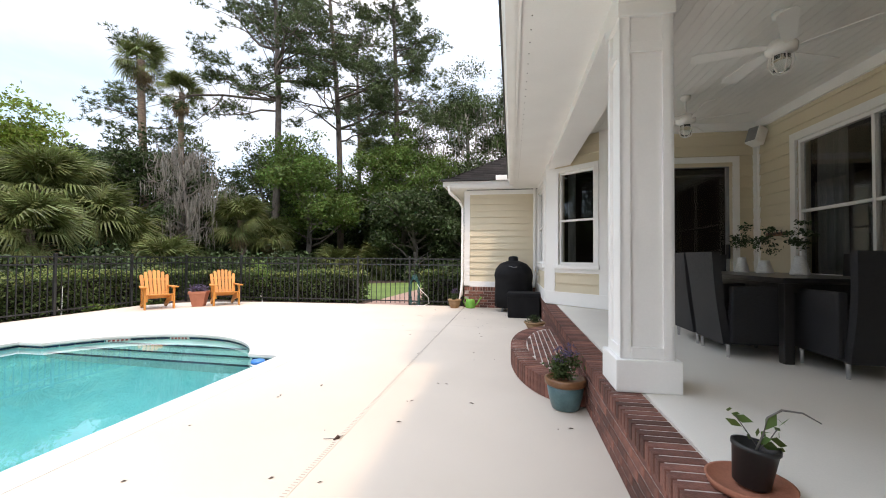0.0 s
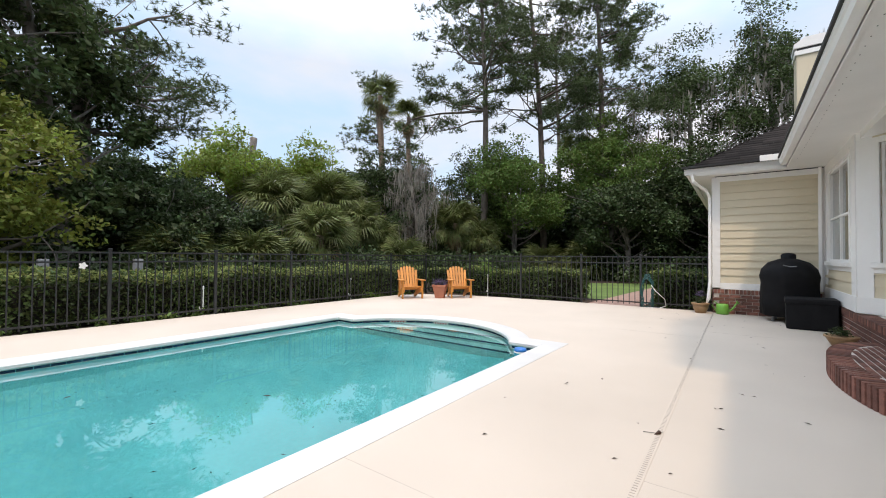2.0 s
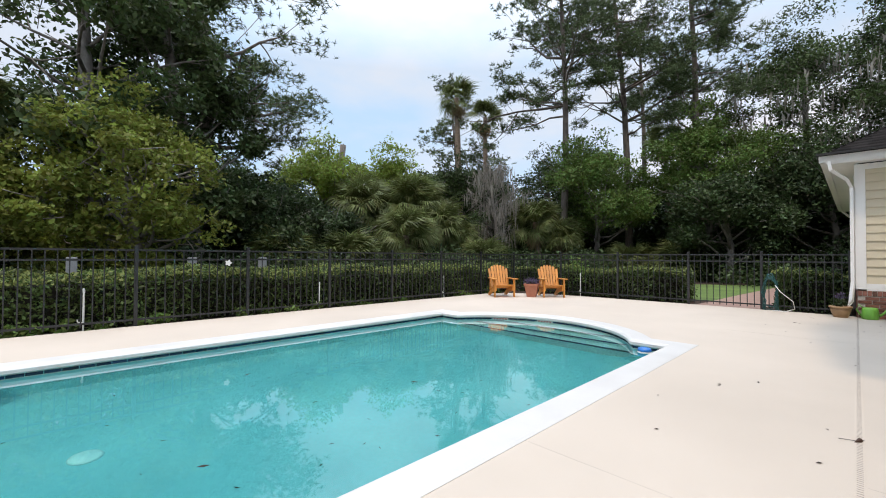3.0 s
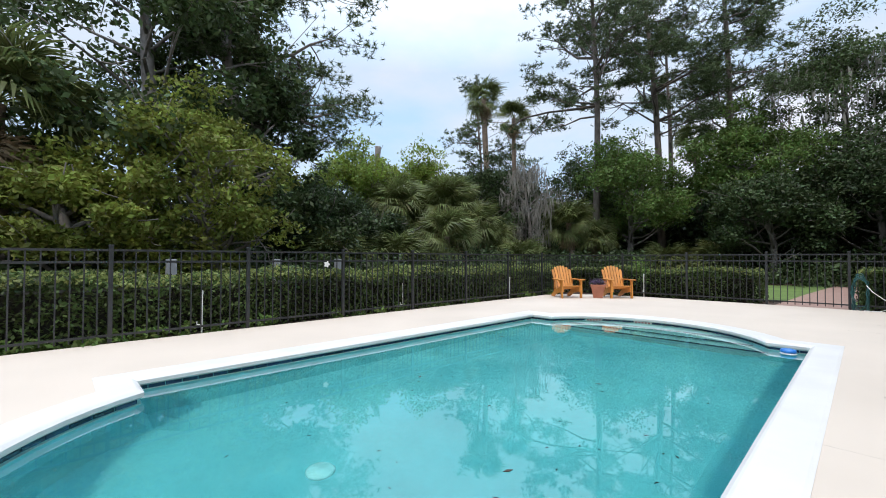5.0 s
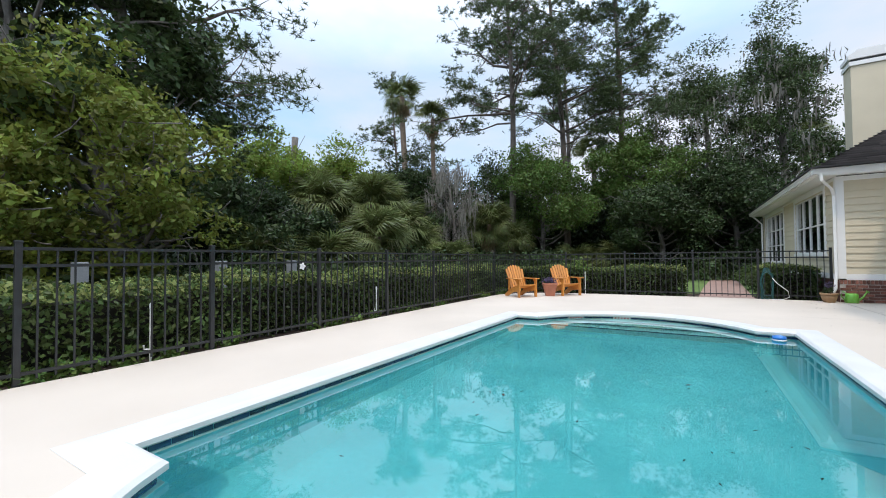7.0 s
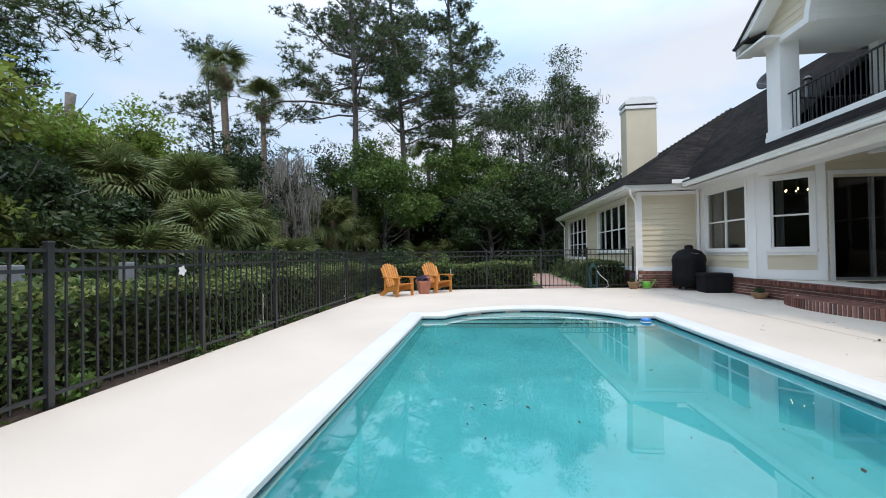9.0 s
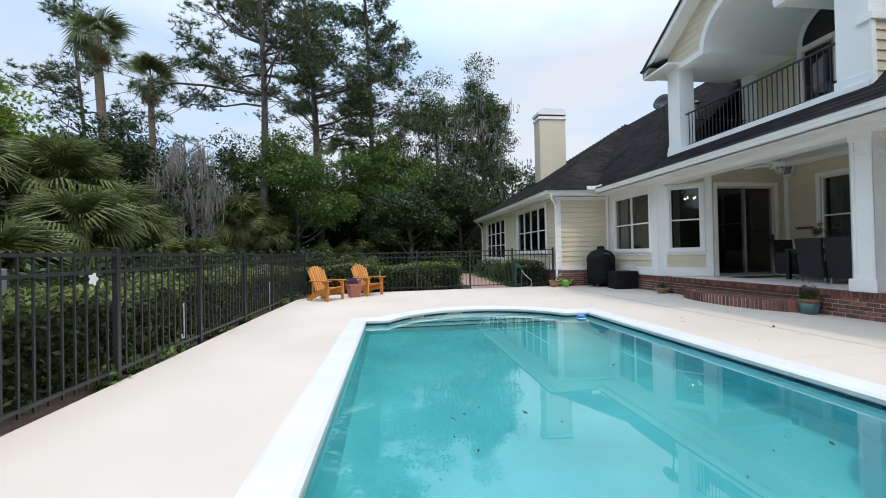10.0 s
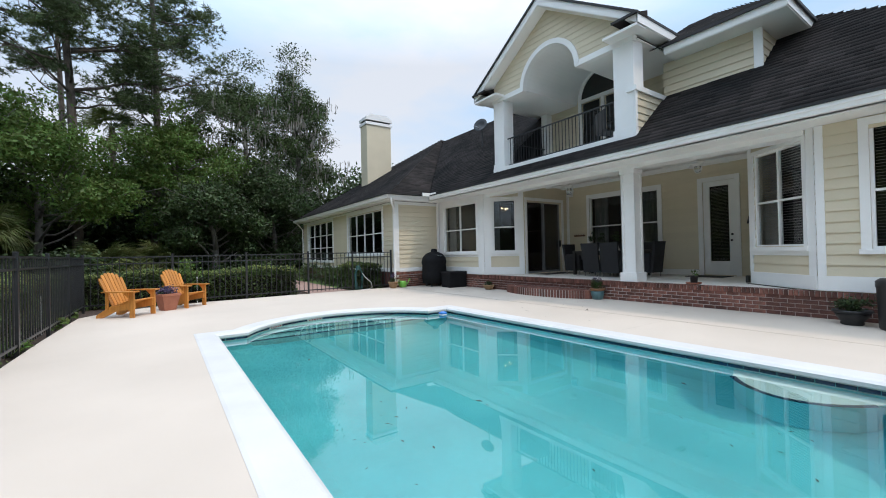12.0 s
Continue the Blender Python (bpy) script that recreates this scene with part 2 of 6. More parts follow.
L_DEBRIS = leaf_mat("fallen_leaves", (0.07, 0.04, 0.025), 0.02, 0.4, 0.1)
M_BULB = glow_mat("warm_bulb", (1.0, 0.66, 0.32), 9.0)


# ---- mesh helpers ----
def finish(bm, name, material, smooth=False):
    me = bpy.data.meshes.new(name)
    bmesh.ops.recalc_face_normals(bm, faces=bm.faces)
    bm.to_mesh(me)
    bm.free()
    if smooth:
        for f in me.polygons:
            f.use_smooth = True
    for m in (material if isinstance(material, (list, tuple)) else [material]):
        me.materials.append(m)
    return me


def part(name, bm, material, parent=None, label="", smooth=False, m=None):
    ob = new(name, finish(bm, name, material, smooth))
    if parent is not None:
        ob.parent = parent
    if m is not None:
        ob.matrix_basis = m
    if label:
        tagged(ob, label)
    return ob


def thing(name, m, label, category, group="", kind=""):
    ob = new(name)
    ob.matrix_basis = m
    return tagged(ob, label, category, group, kind)


def put(name, bm, material, label, category, group="", kind="", smooth=False, m=None):
    return tagged(part(name, bm, material, None, "", smooth, m), label, category, group, kind)


def box(x0, y0, z0, x1, y1, z1, bm=None, bevel=0.0, m=None):
    one = bmesh.new()
    bmesh.ops.create_cube(one, size=1)
    for v in one.verts:
        v.co = Vector((x0 + (v.co.x + 0.5) * (x1 - x0), y0 + (v.co.y + 0.5) * (y1 - y0), z0 + (v.co.z + 0.5) * (z1 - z0)))
    if bevel:
        bmesh.ops.bevel(one, geom=one.edges[:], offset=bevel, segments=2, affect="EDGES", profile=0.6)
    if m is not None:
        one.transform(m)
    return merge(bm, one)


def merge(bm, one):
    if bm is None:
        return one
    me = bpy.data.meshes.new("tmp")
    one.to_mesh(me)
    one.free()
    bm.from_mesh(me)
    bpy.data.meshes.remove(me)
    return bm


def prism(points, depth, axis="z", at=0.0, bm=None):
    """A flat outline pushed along an axis; points are the other two coordinates in order."""
    one = bmesh.new()
    def place(a, b, d):
        return {"x": (d, a, b), "y": (a, d, b), "z": (a, b, d)}[axis]
    lo = [one.verts.new(place(a, b, at)) for a, b in points]
    hi = [one.verts.new(place(a, b, at + depth)) for a, b in points]
    n = len(points)
    one.faces.new(lo)
    one.faces.new(hi)
    for i in range(n):
        one.faces.new((lo[i], lo[(i + 1) % n], hi[(i + 1) % n], hi[i]))
    return merge(bm, one)


def lathe(profile, n=20, bm=None, m=None):
    """A turned shape from (radius, height) pairs, closed at both ends."""
    one = bmesh.new()
    rings = [[one.verts.new((r * math.cos(2 * math.pi * k / n), r * math.sin(2 * math.pi * k / n), z)) for k in range(n)] for r, z in profile]
    for a, b in zip(rings, rings[1:]):
        for k in range(n):
            one.faces.new((a[k], a[(k + 1) % n], b[(k + 1) % n], b[k]))
    one.faces.new(rings[0])
    one.faces.new(rings[-1])
    if m is not None:
        one.transform(m)
    return merge(bm, one)


def tube(points, radii, n=7, bm=None):
    """A round limb along points with a radius at each."""
    one = bmesh.new()
    pts = [Vector(p) for p in points]
    if not isinstance(radii, (list, tuple)):
        radii = [radii] * len(pts)
    rings = []
    for i, p in enumerate(pts):
        d = (pts[min(i + 1, len(pts) - 1)] - pts[max(i - 1, 0)]).normalized()
        side = d.cross(Vector((0.31, 0.2, 0.93)))
        if side.length < 0.05:
            side = d.cross(Vector((1, 0, 0)))
        side.normalize()
        up = side.cross(d)
        rings.append([one.verts.new(p + (side * math.cos(2 * math.pi * k / n) + up * math.sin(2 * math.pi * k / n)) * radii[i]) for k in range(n)])
    for a, b in zip(rings, rings[1:]):
        for k in range(n):
            one.faces.new((a[k], a[(k + 1) % n], b[(k + 1) % n], b[k]))
    one.faces.new(rings[0])
    one.faces.new(rings[-1])
    return merge(bm, one)


def raw(name, verts, faces, material, parent=None, smooth=False):
    """A mesh from arrays: verts (n, 3) and equal-sided faces (m, k)."""
    verts, faces = np.asarray(verts, np.float32), np.asarray(faces, np.int32)
    me = bpy.data.meshes.new(name)
    me.vertices.add(len(verts))
    me.vertices.foreach_set("co", verts.ravel())
    k = faces.shape[1]
    me.loops.add(faces.size)
    me.loops.foreach_set("vertex_index", faces.ravel())
    me.polygons.add(len(faces))
    me.polygons.foreach_set("loop_start", np.arange(0, faces.size, k, dtype=np.int32))
    me.update(calc_edges=True)
    me.materials.append(material)
    ob = new(name, me)
    if parent is not None:
        ob.parent = parent
    return ob


RNG = np.random.default_rng(7)


# ---- the pool, the deck and the ground ----
PX0, PX1, PY0, PY1 = -7.76, -3.15, -1.98, 5.09      # inner edge of the coping
AX0, AX1, ARC = -7.29, -3.66, 1.12                   # the curved ends
WATER = -0.106


def pool_outline(grow=0.0, n=20):
    """The pool's outline, counter-clockwise: a rectangle with a curved bay at both ends."""
    half, cx = (AX1 - AX0) / 2, (AX0 + AX1) / 2
    r = (half * half + ARC * ARC) / (2 * ARC)
    rr, g = r + grow, grow
    out = [(PX0 - g, PY0 - g)]
    yc = PY0 - ARC + r
    a = math.acos(min(1, (yc - (PY0 - g)) / rr))
    out += [(cx + rr * math.sin(-a + 2 * a * i / n), yc - rr * math.cos(-a + 2 * a * i / n)) for i in range(n + 1)]
    out += [(PX1 + g, PY0 - g), (PX1 + g, PY1 + g)]
    yc = PY1 + ARC - r
    a = math.acos(min(1, ((PY1 + g) - yc) / rr))
    out += [(cx + rr * math.sin(a - 2 * a * i / n), yc + rr * math.cos(a - 2 * a * i / n)) for i in range(n + 1)]
    out += [(PX0 - g, PY1 + g)]
    return out


def sheet(outer, holes, z, bm=None, thick=0.0):
    """A flat sheet with holes in it, with sides where it is thick."""
    one = bmesh.new()
    edges = []
    for loop in (outer, *holes):
        vs = [one.verts.new((x, y, z)) for x, y in loop]
        edges += [one.edges.new((vs[i], vs[(i + 1) % len(vs)])) for i in range(len(vs))]
    bmesh.ops.triangle_fill(one, use_beauty=True, use_dissolve=False, edges=edges)
    if thick:
        rim = [e for e in one.edges if len(e.link_faces) == 1]
        got = bmesh.ops.extrude_edge_only(one, edges=rim)
        for v in got["geom"]:
            if isinstance(v, bmesh.types.BMVert):
                v.co.z -= thick
    for f in one.faces:
        if abs(f.normal.z) > 0.5 and f.normal.z < 0:
            f.normal_flip()
    return merge(bm, one)


def sweep(loop, profile, bm=None):
    """A closed ring: profile gives (grow, z) pairs, loop is a function of grow."""
    one = bmesh.new()
    rings = [[one.verts.new((x, y, z)) for x, y in loop(g)] for g, z in profile]
    n = len(rings[0])
    for a, b in zip(rings, rings[1:] + rings[:1]):
        for k in range(n):
            one.faces.new((a[k], a[(k + 1) % n], b[(k + 1) % n], b[k]))
    return merge(bm, one)


put("ground", sheet([(-320, -320), (320, -320), (320, 320), (-320, 320)], [pool_outline(0.35)], -0.07), M_SOIL, "dark mulch and leaf litter under trees", "ground", kind="structure")
put("lawn", sheet([(-9.8, 12.9), (-9.8, 19), (-3.2, 24), (-1.6, 30), (-1.6, 13.2), (-2.2, 12.9)], [], -0.05), M_GRASS, "mown green lawn beyond the pool gate", "lawn", kind="structure")

DECK = [(2.0, -14), (2.0, 11.2), (-4.6, 11.12), (-7.2, 10.95), (-8.6, 10.7), (-9.5, 10.2), (-10.0, 9.3), (-10.06, 6.3), (-10.08, -14)]
put("pool_deck", sheet(DECK, [pool_outline(0.22)], 0.0, thick=0.1), M_DECK, "cream coated concrete pool deck", "deck", kind="structure")

pool = thing("swimming_pool", pose(0, 0, 0), "rectangular swimming pool with curved ends and turquoise plaster", "pool", kind="structure")
part("coping", sweep(pool_outline, [(0.30, -0.05), (0.30, 0.004), (0.27, 0.010), (0.02, 0.008), (0.0, 0.0), (-0.030, -0.024), (-0.030, -0.062), (0.0, -0.082), (0.03, -0.086)]), M_COPING, pool, "white bullnose coping")
shell = bmesh.new()
wall_rings = [[shell.verts.new((x, y, z)) for x, y in pool_outline(g)] for g, z in ((0.032, -0.06), (0.03, -0.9), (-0.10, -1.25), (-0.4, -1.38))]
for a, b in zip(wall_rings, wall_rings[1:]):
    for k in range(len(a)):
        shell.faces.new((a[k], a[(k + 1) % len(a)], b[(k + 1) % len(a)], b[k]))
cap = shell.faces.new(wall_rings[-1])
bmesh.ops.triangulate(shell, faces=[cap])
part("basin", shell, M_PLASTER, pool, "turquoise plaster basin")
part("ledge", sweep(lambda g: pool_outline(g), [(0.02, -0.215), (-0.012, -0.215), (-0.012, -0.235), (0.02, -0.235)]), M_COPING, pool, "pale band below the tile line")


def arc_slab(y_cut, z0, z1, far=True):
    """One of the steps that fill the curved end."""
    half, cx = (AX1 - AX0) / 2, (AX0 + AX1) / 2
    r = (half * half + ARC * ARC) / (2 * ARC)
    yc = PY1 + ARC - r
    a = math.acos(min(1, (y_cut - yc) / r))
    pts = [(cx + r * math.sin(a - 2 * a * i / 16), yc + r * math.cos(a - 2 * a * i / 16)) for i in range(17)]
    return prism(pts, z1 - z0, "z", z0)


for y_cut, top in ((5.72, -0.30), (5.40, -0.52), (5.10, -0.74)):
    step = part("pool_step", arc_slab(y_cut, -1.38, top), M_STEP, pool, "submerged plaster step")
    half_w = math.sqrt(max(0.01, ((1.815 ** 2 + ARC ** 2) / (2 * ARC)) ** 2 - (y_cut - (PY1 + ARC - (1.815 ** 2 + ARC ** 2) / (2 * ARC))) ** 2))
    part("step_edge", box(-5.475 - half_w + 0.03, y_cut - 0.006, top - 0.02, -5.475 + half_w - 0.03, y_cut + 0.075, top + 0.006), M_TILE, step, "dark tile line on the step edge")
bench = [(PX1 + 0.02, -0.55)] + [(PX1 - 0.62 * math.sin(math.pi * i / 14) ** 0.6, -0.55 - 1.25 * i / 14) for i in range(1, 14)] + [(PX1 + 0.02, -1.8)]
seat = part("pool_bench", prism(bench, 0.96, "z", -1.36), M_PLASTER, pool, "submerged bench")
part("bench_top", prism(bench, 0.03, "z", -0.395), M_COPING, seat, "pale bench top")
rim = bmesh.new()
for (xa, ya), (xb, yb) in zip(bench[1:-1], bench[2:-1]):
    tube([(xa, ya, -0.366), (xb, yb, -0.366)], 0.032, 5, rim)
part("bench_edge", rim, M_TILE, seat, "dark blue tile edge")

cover = thing("drain_cover", pose(-5.72, -0.985, -1.38), "round main drain cover on the pool floor, water tint painted in", "drain cover")
part("disc", lathe([(0.0, 0.035), (0.10, 0.032), (0.115, 0.015), (0.12, 0.0)], 24), M_DRAINC, cover, smooth=True)

# waterline tiles, one by one
tile_me = finish(box(-0.07, -0.006, -0.07, 0.07, 0.006, 0.07, bevel=0.004), "tile", M_TILE)
loop = pool_outline(0.024, 24)
for (xa, ya), (xb, yb) in zip(loop, loop[1:] + loop[:1]):
    d = Vector((xb - xa, yb - ya, 0))
    n = max(1, round(d.length / 0.152))
    for i in range(n):
        q = Vector((xa, ya, -0.135)) + d * (i + 0.5) / n
        ob = new("tile", tile_me)
        ob.parent = pool
        ob.matrix_basis = Matrix.Translation(q) @ Matrix.Rotation(math.atan2(d.y, d.x), 4, "Z") @ Matrix.Diagonal((d.length / n / 0.146, 1, 1, 1))
surface = sheet(pool_outline(0.02), [], WATER)
water = put("pool_water", surface, M_WATER, "clear still turquoise pool water", "water", kind="structure")
if water.data.polygons[0].normal.z < 0:
    water.data.flip_normals()
water.visible_shadow = False
skim = thing("pool_float", pose(-3.40, 4.88, WATER - 0.03) @ Matrix.Scale(0.85, 4), "blue and white floating chlorine dispenser in the pool", "pool float")
part("body", lathe([(0.06, -0.04), (0.11, -0.02), (0.12, 0.02), (0.10, 0.05)], 18), M_PVC, skim, smooth=True)
part("lid", lathe([(0.10, 0.05), (0.11, 0.06), (0.10, 0.10), (0.04, 0.115)], 18), M_BLUE, skim, "blue lid", smooth=True)

# the slotted deck drain
drain = thing("deck_drain", pose(-1.27, 0, 0), "long narrow slotted drain set into the deck", "drain", kind="structure")
part("channel", box(-0.026, -10, -0.02, 0.026, 10.9, 0.003), M_DECK, drain)
slots = bmesh.new()
for i in range(400):
    y = -1.0 + i * 0.0296
    box(-0.014, y, 0.0025, 0.014, y + 0.007, 0.0042, slots)
tagged(part("slot_row", slots, M_SLOT, drain, "dark drain slots"), kind="stuff")

# ---- the house ----
PORCH, EAVE_X, EAVE_Z, PITCH = 0.46, -0.05, 3.42, 0.85
FACE = 0.72


def plank_mesh(length, h=0.175):
    """A lapped board along x from 0, its lower edge proud."""
    bm = bmesh.new()
    a = [bm.verts.new(p) for p in ((0, 0, 0.0), (0, -0.026, 0.0), (0, -0.004, h), (0, 0, h))]
    b = [bm.verts.new((length, v.co.y, v.co.z)) for v in a]
    bm.faces.new(a)
    bm.faces.new(b)
    for i in range(4):
        bm.faces.new((a[i], a[(i + 1) % 4], b[(i + 1) % 4], b[i]))
    return finish(bm, "plank", M_SIDING)


PLANKS = {}


def plank(parent, x0, x1, z, h=0.175):
    key = (round(x1 - x0, 2), round(h, 3))
    if key not in PLANKS:
        PLANKS[key] = plank_mesh(*key)
    ob = new("plank", PLANKS[key])
    ob.parent = parent
    ob.location = (x0, 0, z)
    return ob


def wall(name, p0, p1, z0, z1, holes=(), label="tan lap-sided wall", boards=True, thick=0.16, skirt=None, board_z=None):
    """A wall from p0 to p1 whose outer side lies on the right of that way; holes are (s0, s1, z0, z1) along it."""
    d = Vector((p1[0] - p0[0], p1[1] - p0[1], 0))
    length = d.length
    w = thing(name, Matrix.Translation((p0[0], p0[1], 0)) @ Matrix.Rotation(math.atan2(d.y, d.x), 4, "Z"), label, "wall", kind="structure")
    bm = bmesh.new()
    cuts = sorted({0, length, *[h[0] for h in holes], *[h[1] for h in holes]})
    for a, b in zip(cuts, cuts[1:]):
        mid = (a + b) / 2
        spans = sorted((h[2], h[3]) for h in holes if h[0] < mid < h[1])
        z = z0
        for lo, hi in spans + [(z1, z1)]:
            if lo - z > 0.005:
                box(a, 0.0, z, b, thick, lo, bm)
            z = hi
    part("wall_core", bm, M_SIDING if boards else M_WHITE, w)
    if boards:
        lo_z, hi_z = board_z or (z0, z1)
        rows = round((hi_z - lo_z) / 0.175)
        h = (hi_z - lo_z) / rows
        for r in range(rows):
            za, zb = lo_z + r * h, lo_z + (r + 1) * h
            busy = sorted((s[0], s[1]) for s in holes if s[2] < (za + zb) / 2 < s[3])
            x = 0.0
            for a, b in busy + [(length, length)]:
                if a - x > 0.03:
                    plank(w, x, a, za, h)
                x = max(x, b)
    return w


def trim_box(w, name, x0, z0, x1, z1, proud=0.035, label="", material=None):
    return part(name, box(x0, -proud, z0, x1, 0.004, z1, bevel=0.004), material or M_WHITE, w, label)


def window(name, w, s0, s1, z0, z1, cols=1, rows=2, trim=0.11, label="white-framed sash window with dark panes", curtain="", blind=False, sill=True):
    """A window in an opening of wall w: trim, frame, bars, panes and what hangs behind them."""
    win = new(name)
    win.matrix_basis = w.matrix_basis.copy()
    tagged(win, label, "window", kind="structure")
    b = bmesh.new()
    for a in ((s0 - trim, z0 - 0.02, s0, z1 + trim), (s1, z0 - 0.02, s1 + trim, z1 + trim), (s0, z1, s1, z1 + trim)):
        box(a[0], -0.045, a[1], a[2], 0.0, a[3], b, 0.004)
    part("window_trim", b, M_WHITE, win)
    if sill:
        part("window_sill", box(s0 - trim - 0.02, -0.075, z0 - 0.08, s1 + trim + 0.02, 0.02, z0, bevel=0.006), M_WHITE, win)
    f = bmesh.new()
    t = 0.045
    for a in ((s0, z0, s0 + t, z1), (s1 - t, z0, s1, z1), (s0 + t, z0, s1 - t, z0 + t), (s0 + t, z1 - t, s1 - t, z1)):
        box(a[0], 0.0, a[1], a[2], 0.07, a[3], f, 0.003)
    part("window_frame", f, M_WHITE, win)
    iw, ih = (s1 - s0 - 2 * t) / cols, (z1 - z0 - 2 * t) / rows
    for c in range(1, cols):
        x = s0 + t + c * iw
        part("mullion", box(x - 0.022, 0.004, z0 + t, x + 0.022, 0.066, z1 - t, bevel=0.003), M_WHITE, win)
    for r in range(1, rows):
        z = z0 + t + r * ih - (0.05 if rows == 2 else 0)
        part("meeting_rail", box(s0 + t, 0.008, z - 0.02, s1 - t, 0.062, z + 0.02, bevel=0.003), M_WHITE, win)
    for c in range(cols):
        for r in range(rows):
            x, z = s0 + t + c * iw, z0 + t + r * ih
            p = part("pane", box(x + 0.01, 0.036 + 0.008 * r, z - 0.002, x + iw - 0.01, 0.040 + 0.008 * r, z + ih + 0.002), M_GLASS, win)
            p.visible_shadow = False
    if curtain:
        for side in curtain:
            x0 = s0 + 0.06 if side == "l" else s1 - 0.06 - (s1 - s0) * 0.22
            cu = bmesh.new()
            n = 28
            va = [cu.verts.new((x0 + (s1 - s0) * 0.22 * i / n, 0.2 + 0.03 * math.sin(i * 1.35), z0 - 0.1)) for i in range(n + 1)]
            vb = [cu.verts.new((x0 + (s1 - s0) * 0.22 * i / n, 0.2 + 0.03 * math.sin(i * 1.35), z1)) for i in range(n + 1)]
            for i in range(n):
                cu.faces.new((va[i], va[i + 1], vb[i + 1], vb[i]))
            part("curtain", cu, M_CURTAIN, win, "pale hanging curtain")
    if blind:
        bl = bmesh.new()
        for i in range(int((z1 - z0) / 0.05)):
            box(s0 + 0.05, 0.11, z1 - 0.06 - i * 0.05, s1 - 0.05, 0.145, z1 - 0.057 - i * 0.05, bl, m=None)
        part("blind", bl, M_BLIND, win, "pale slatted blind")
    return win


# the far wing
WX, WY = -1.26, 11.03
wing_front = wall("wall_wing_front", (WX, WY), (FACE, WY), 0.0, 3.24, label="tan lap-sided end wall of the wing", board_z=(0.72, 3.2))
trim_box(wing_front, "corner_board", -0.03, 0.6, 0.13, 3.24)
trim_box(wing_front, "inner_corner_board", 1.86, 0.6, 1.98, 3.24)
trim_box(wing_front, "skirt_board", 0.13, 0.57, 1.86, 0.72, 0.03)
trim_box(wing_front, "frieze_board", 0.13, 3.12, 1.86, 3.24, 0.03)
wing_side = wall("wall_wing_side", (WX, 23.0), (WX, WY), 0.0, 3.24, [(0.95, 5.2, 0.95, 3.05), (7.3, 10.9, 1.26, 3.05)], label="tan lap-sided long wall of the wing", board_z=(0.72, 3.2))
trim_box(wing_side, "corner_board", 11.83, 0.6, 11.96, 3.24)
trim_box(wing_side, "skirt_board", 0, 0.57, 11.83, 0.72, 0.03)
trim_box(wing_side, "frieze_board", 0, 3.16, 11.83, 3.24, 0.03)
window("window_1", wing_side, 0.95, 5.2, 0.95, 3.05, 4, 3, label="wide white-framed window of twelve dark panes")
window("window_2", wing_side, 7.3, 10.9, 1.26, 3.05, 4, 2, label="wide white-framed window of eight dark panes")
wall("wall_wing_back", (8.0, 23.0), (WX, 23.0), 0.0, 3.24, boards=False, label="plain rear wall of the wing")

# bay beside the wing
P0, P1 = (FACE, 8.22), (1.70, 7.30)
bay_face = wall("wall_bay_face", (FACE, WY), P0, 0.0, 3.26, [(0.42, 2.40, 1.25, 3.04)], label="white and tan bay wall with a large window", board_z=(0.72, 1.12))
window("window_3", bay_face, 0.42, 2.40, 1.25, 3.04, 2, 2, 0.09, label="white double sash window with dark panes and pale curtains", curtain="l")
trim_box(bay_face, "pilaster", 2.49, 0.72, 2.81, 3.26, 0.03, "white corner pilaster")
trim_box(bay_face, "inner_board", 0.0, 0.72, 0.33, 3.26, 0.02)
trim_box(bay_face, "head_board", 0.33, 3.13, 2.49, 3.26, 0.02)
trim_box(bay_face, "under_sill", 0.33, 1.09, 2.49, 1.17, 0.03)
trim_box(bay_face, "skirt_board", 0.0, 0.47, 2.81, 0.72, 0.04, "white base board")
bay_side = wall("wall_bay_angled", P0, P1, 0.0, 3.66, [(0.30, 1.08, 1.25, 3.04)], label="angled bay wall in tan and white", board_z=(0.72, 3.64))
window("window_4", bay_side, 0.30, 1.08, 1.25, 3.04, 1, 2, 0.09, label="white sash window with dark panes and a pale curtain", curtain="l")
trim_box(bay_side, "pilaster", 0.0, 0.72, 0.21, 3.28, 0.03)
trim_box(bay_side, "pilaster", 1.17, 0.72, 1.35, 3.66, 0.03)
trim_box(bay_side, "under_sill", 0.21, 1.09, 1.17, 1.17, 0.03)
trim_box(bay_side, "skirt_board", 0.0, 0.47, 1.35, 0.72, 0.04)

# the porch's recess
slide_wall = wall("wall_porch_end", P1, (4.05, 7.30), PORCH, 3.66, [(0.14, 1.96, 0.48, 3.0)], label="tan lap-sided end wall of the porch", board_z=(PORCH, 3.64))
trim_box(slide_wall, "inner_corner_board", 2.27, PORCH, 2.35, 3.5)
back_wall = wall("wall_porch_back", (4.05, 7.30), (4.05, 0.80), PORCH, 3.66, [(0.96, 3.38, 1.14, 3.08), (4.62, 5.40, 0.48, 3.06)], label="tan lap-sided back wall of the porch", board_z=(PORCH, 3.64))
trim_box(back_wall, "crown_board", 0.0, 3.52, 6.5, 3.66, 0.06)
trim_box(back_wall, "baseboard", 0.0, PORCH, 4.5, 0.62, 0.03)
trim_box(back_wall, "inner_corner_board", 0.0, 0.62, 0.09, 3.5, 0.03)
trim_box(slide_wall, "crown_board", 0.0, 3.52, 2.35, 3.66, 0.06)
window("window_5", back_wall, 0.96, 3.38, 1.14, 3.08, 2, 2, label="wide white porch window with dark panes and pale curtains", curtain="lr")
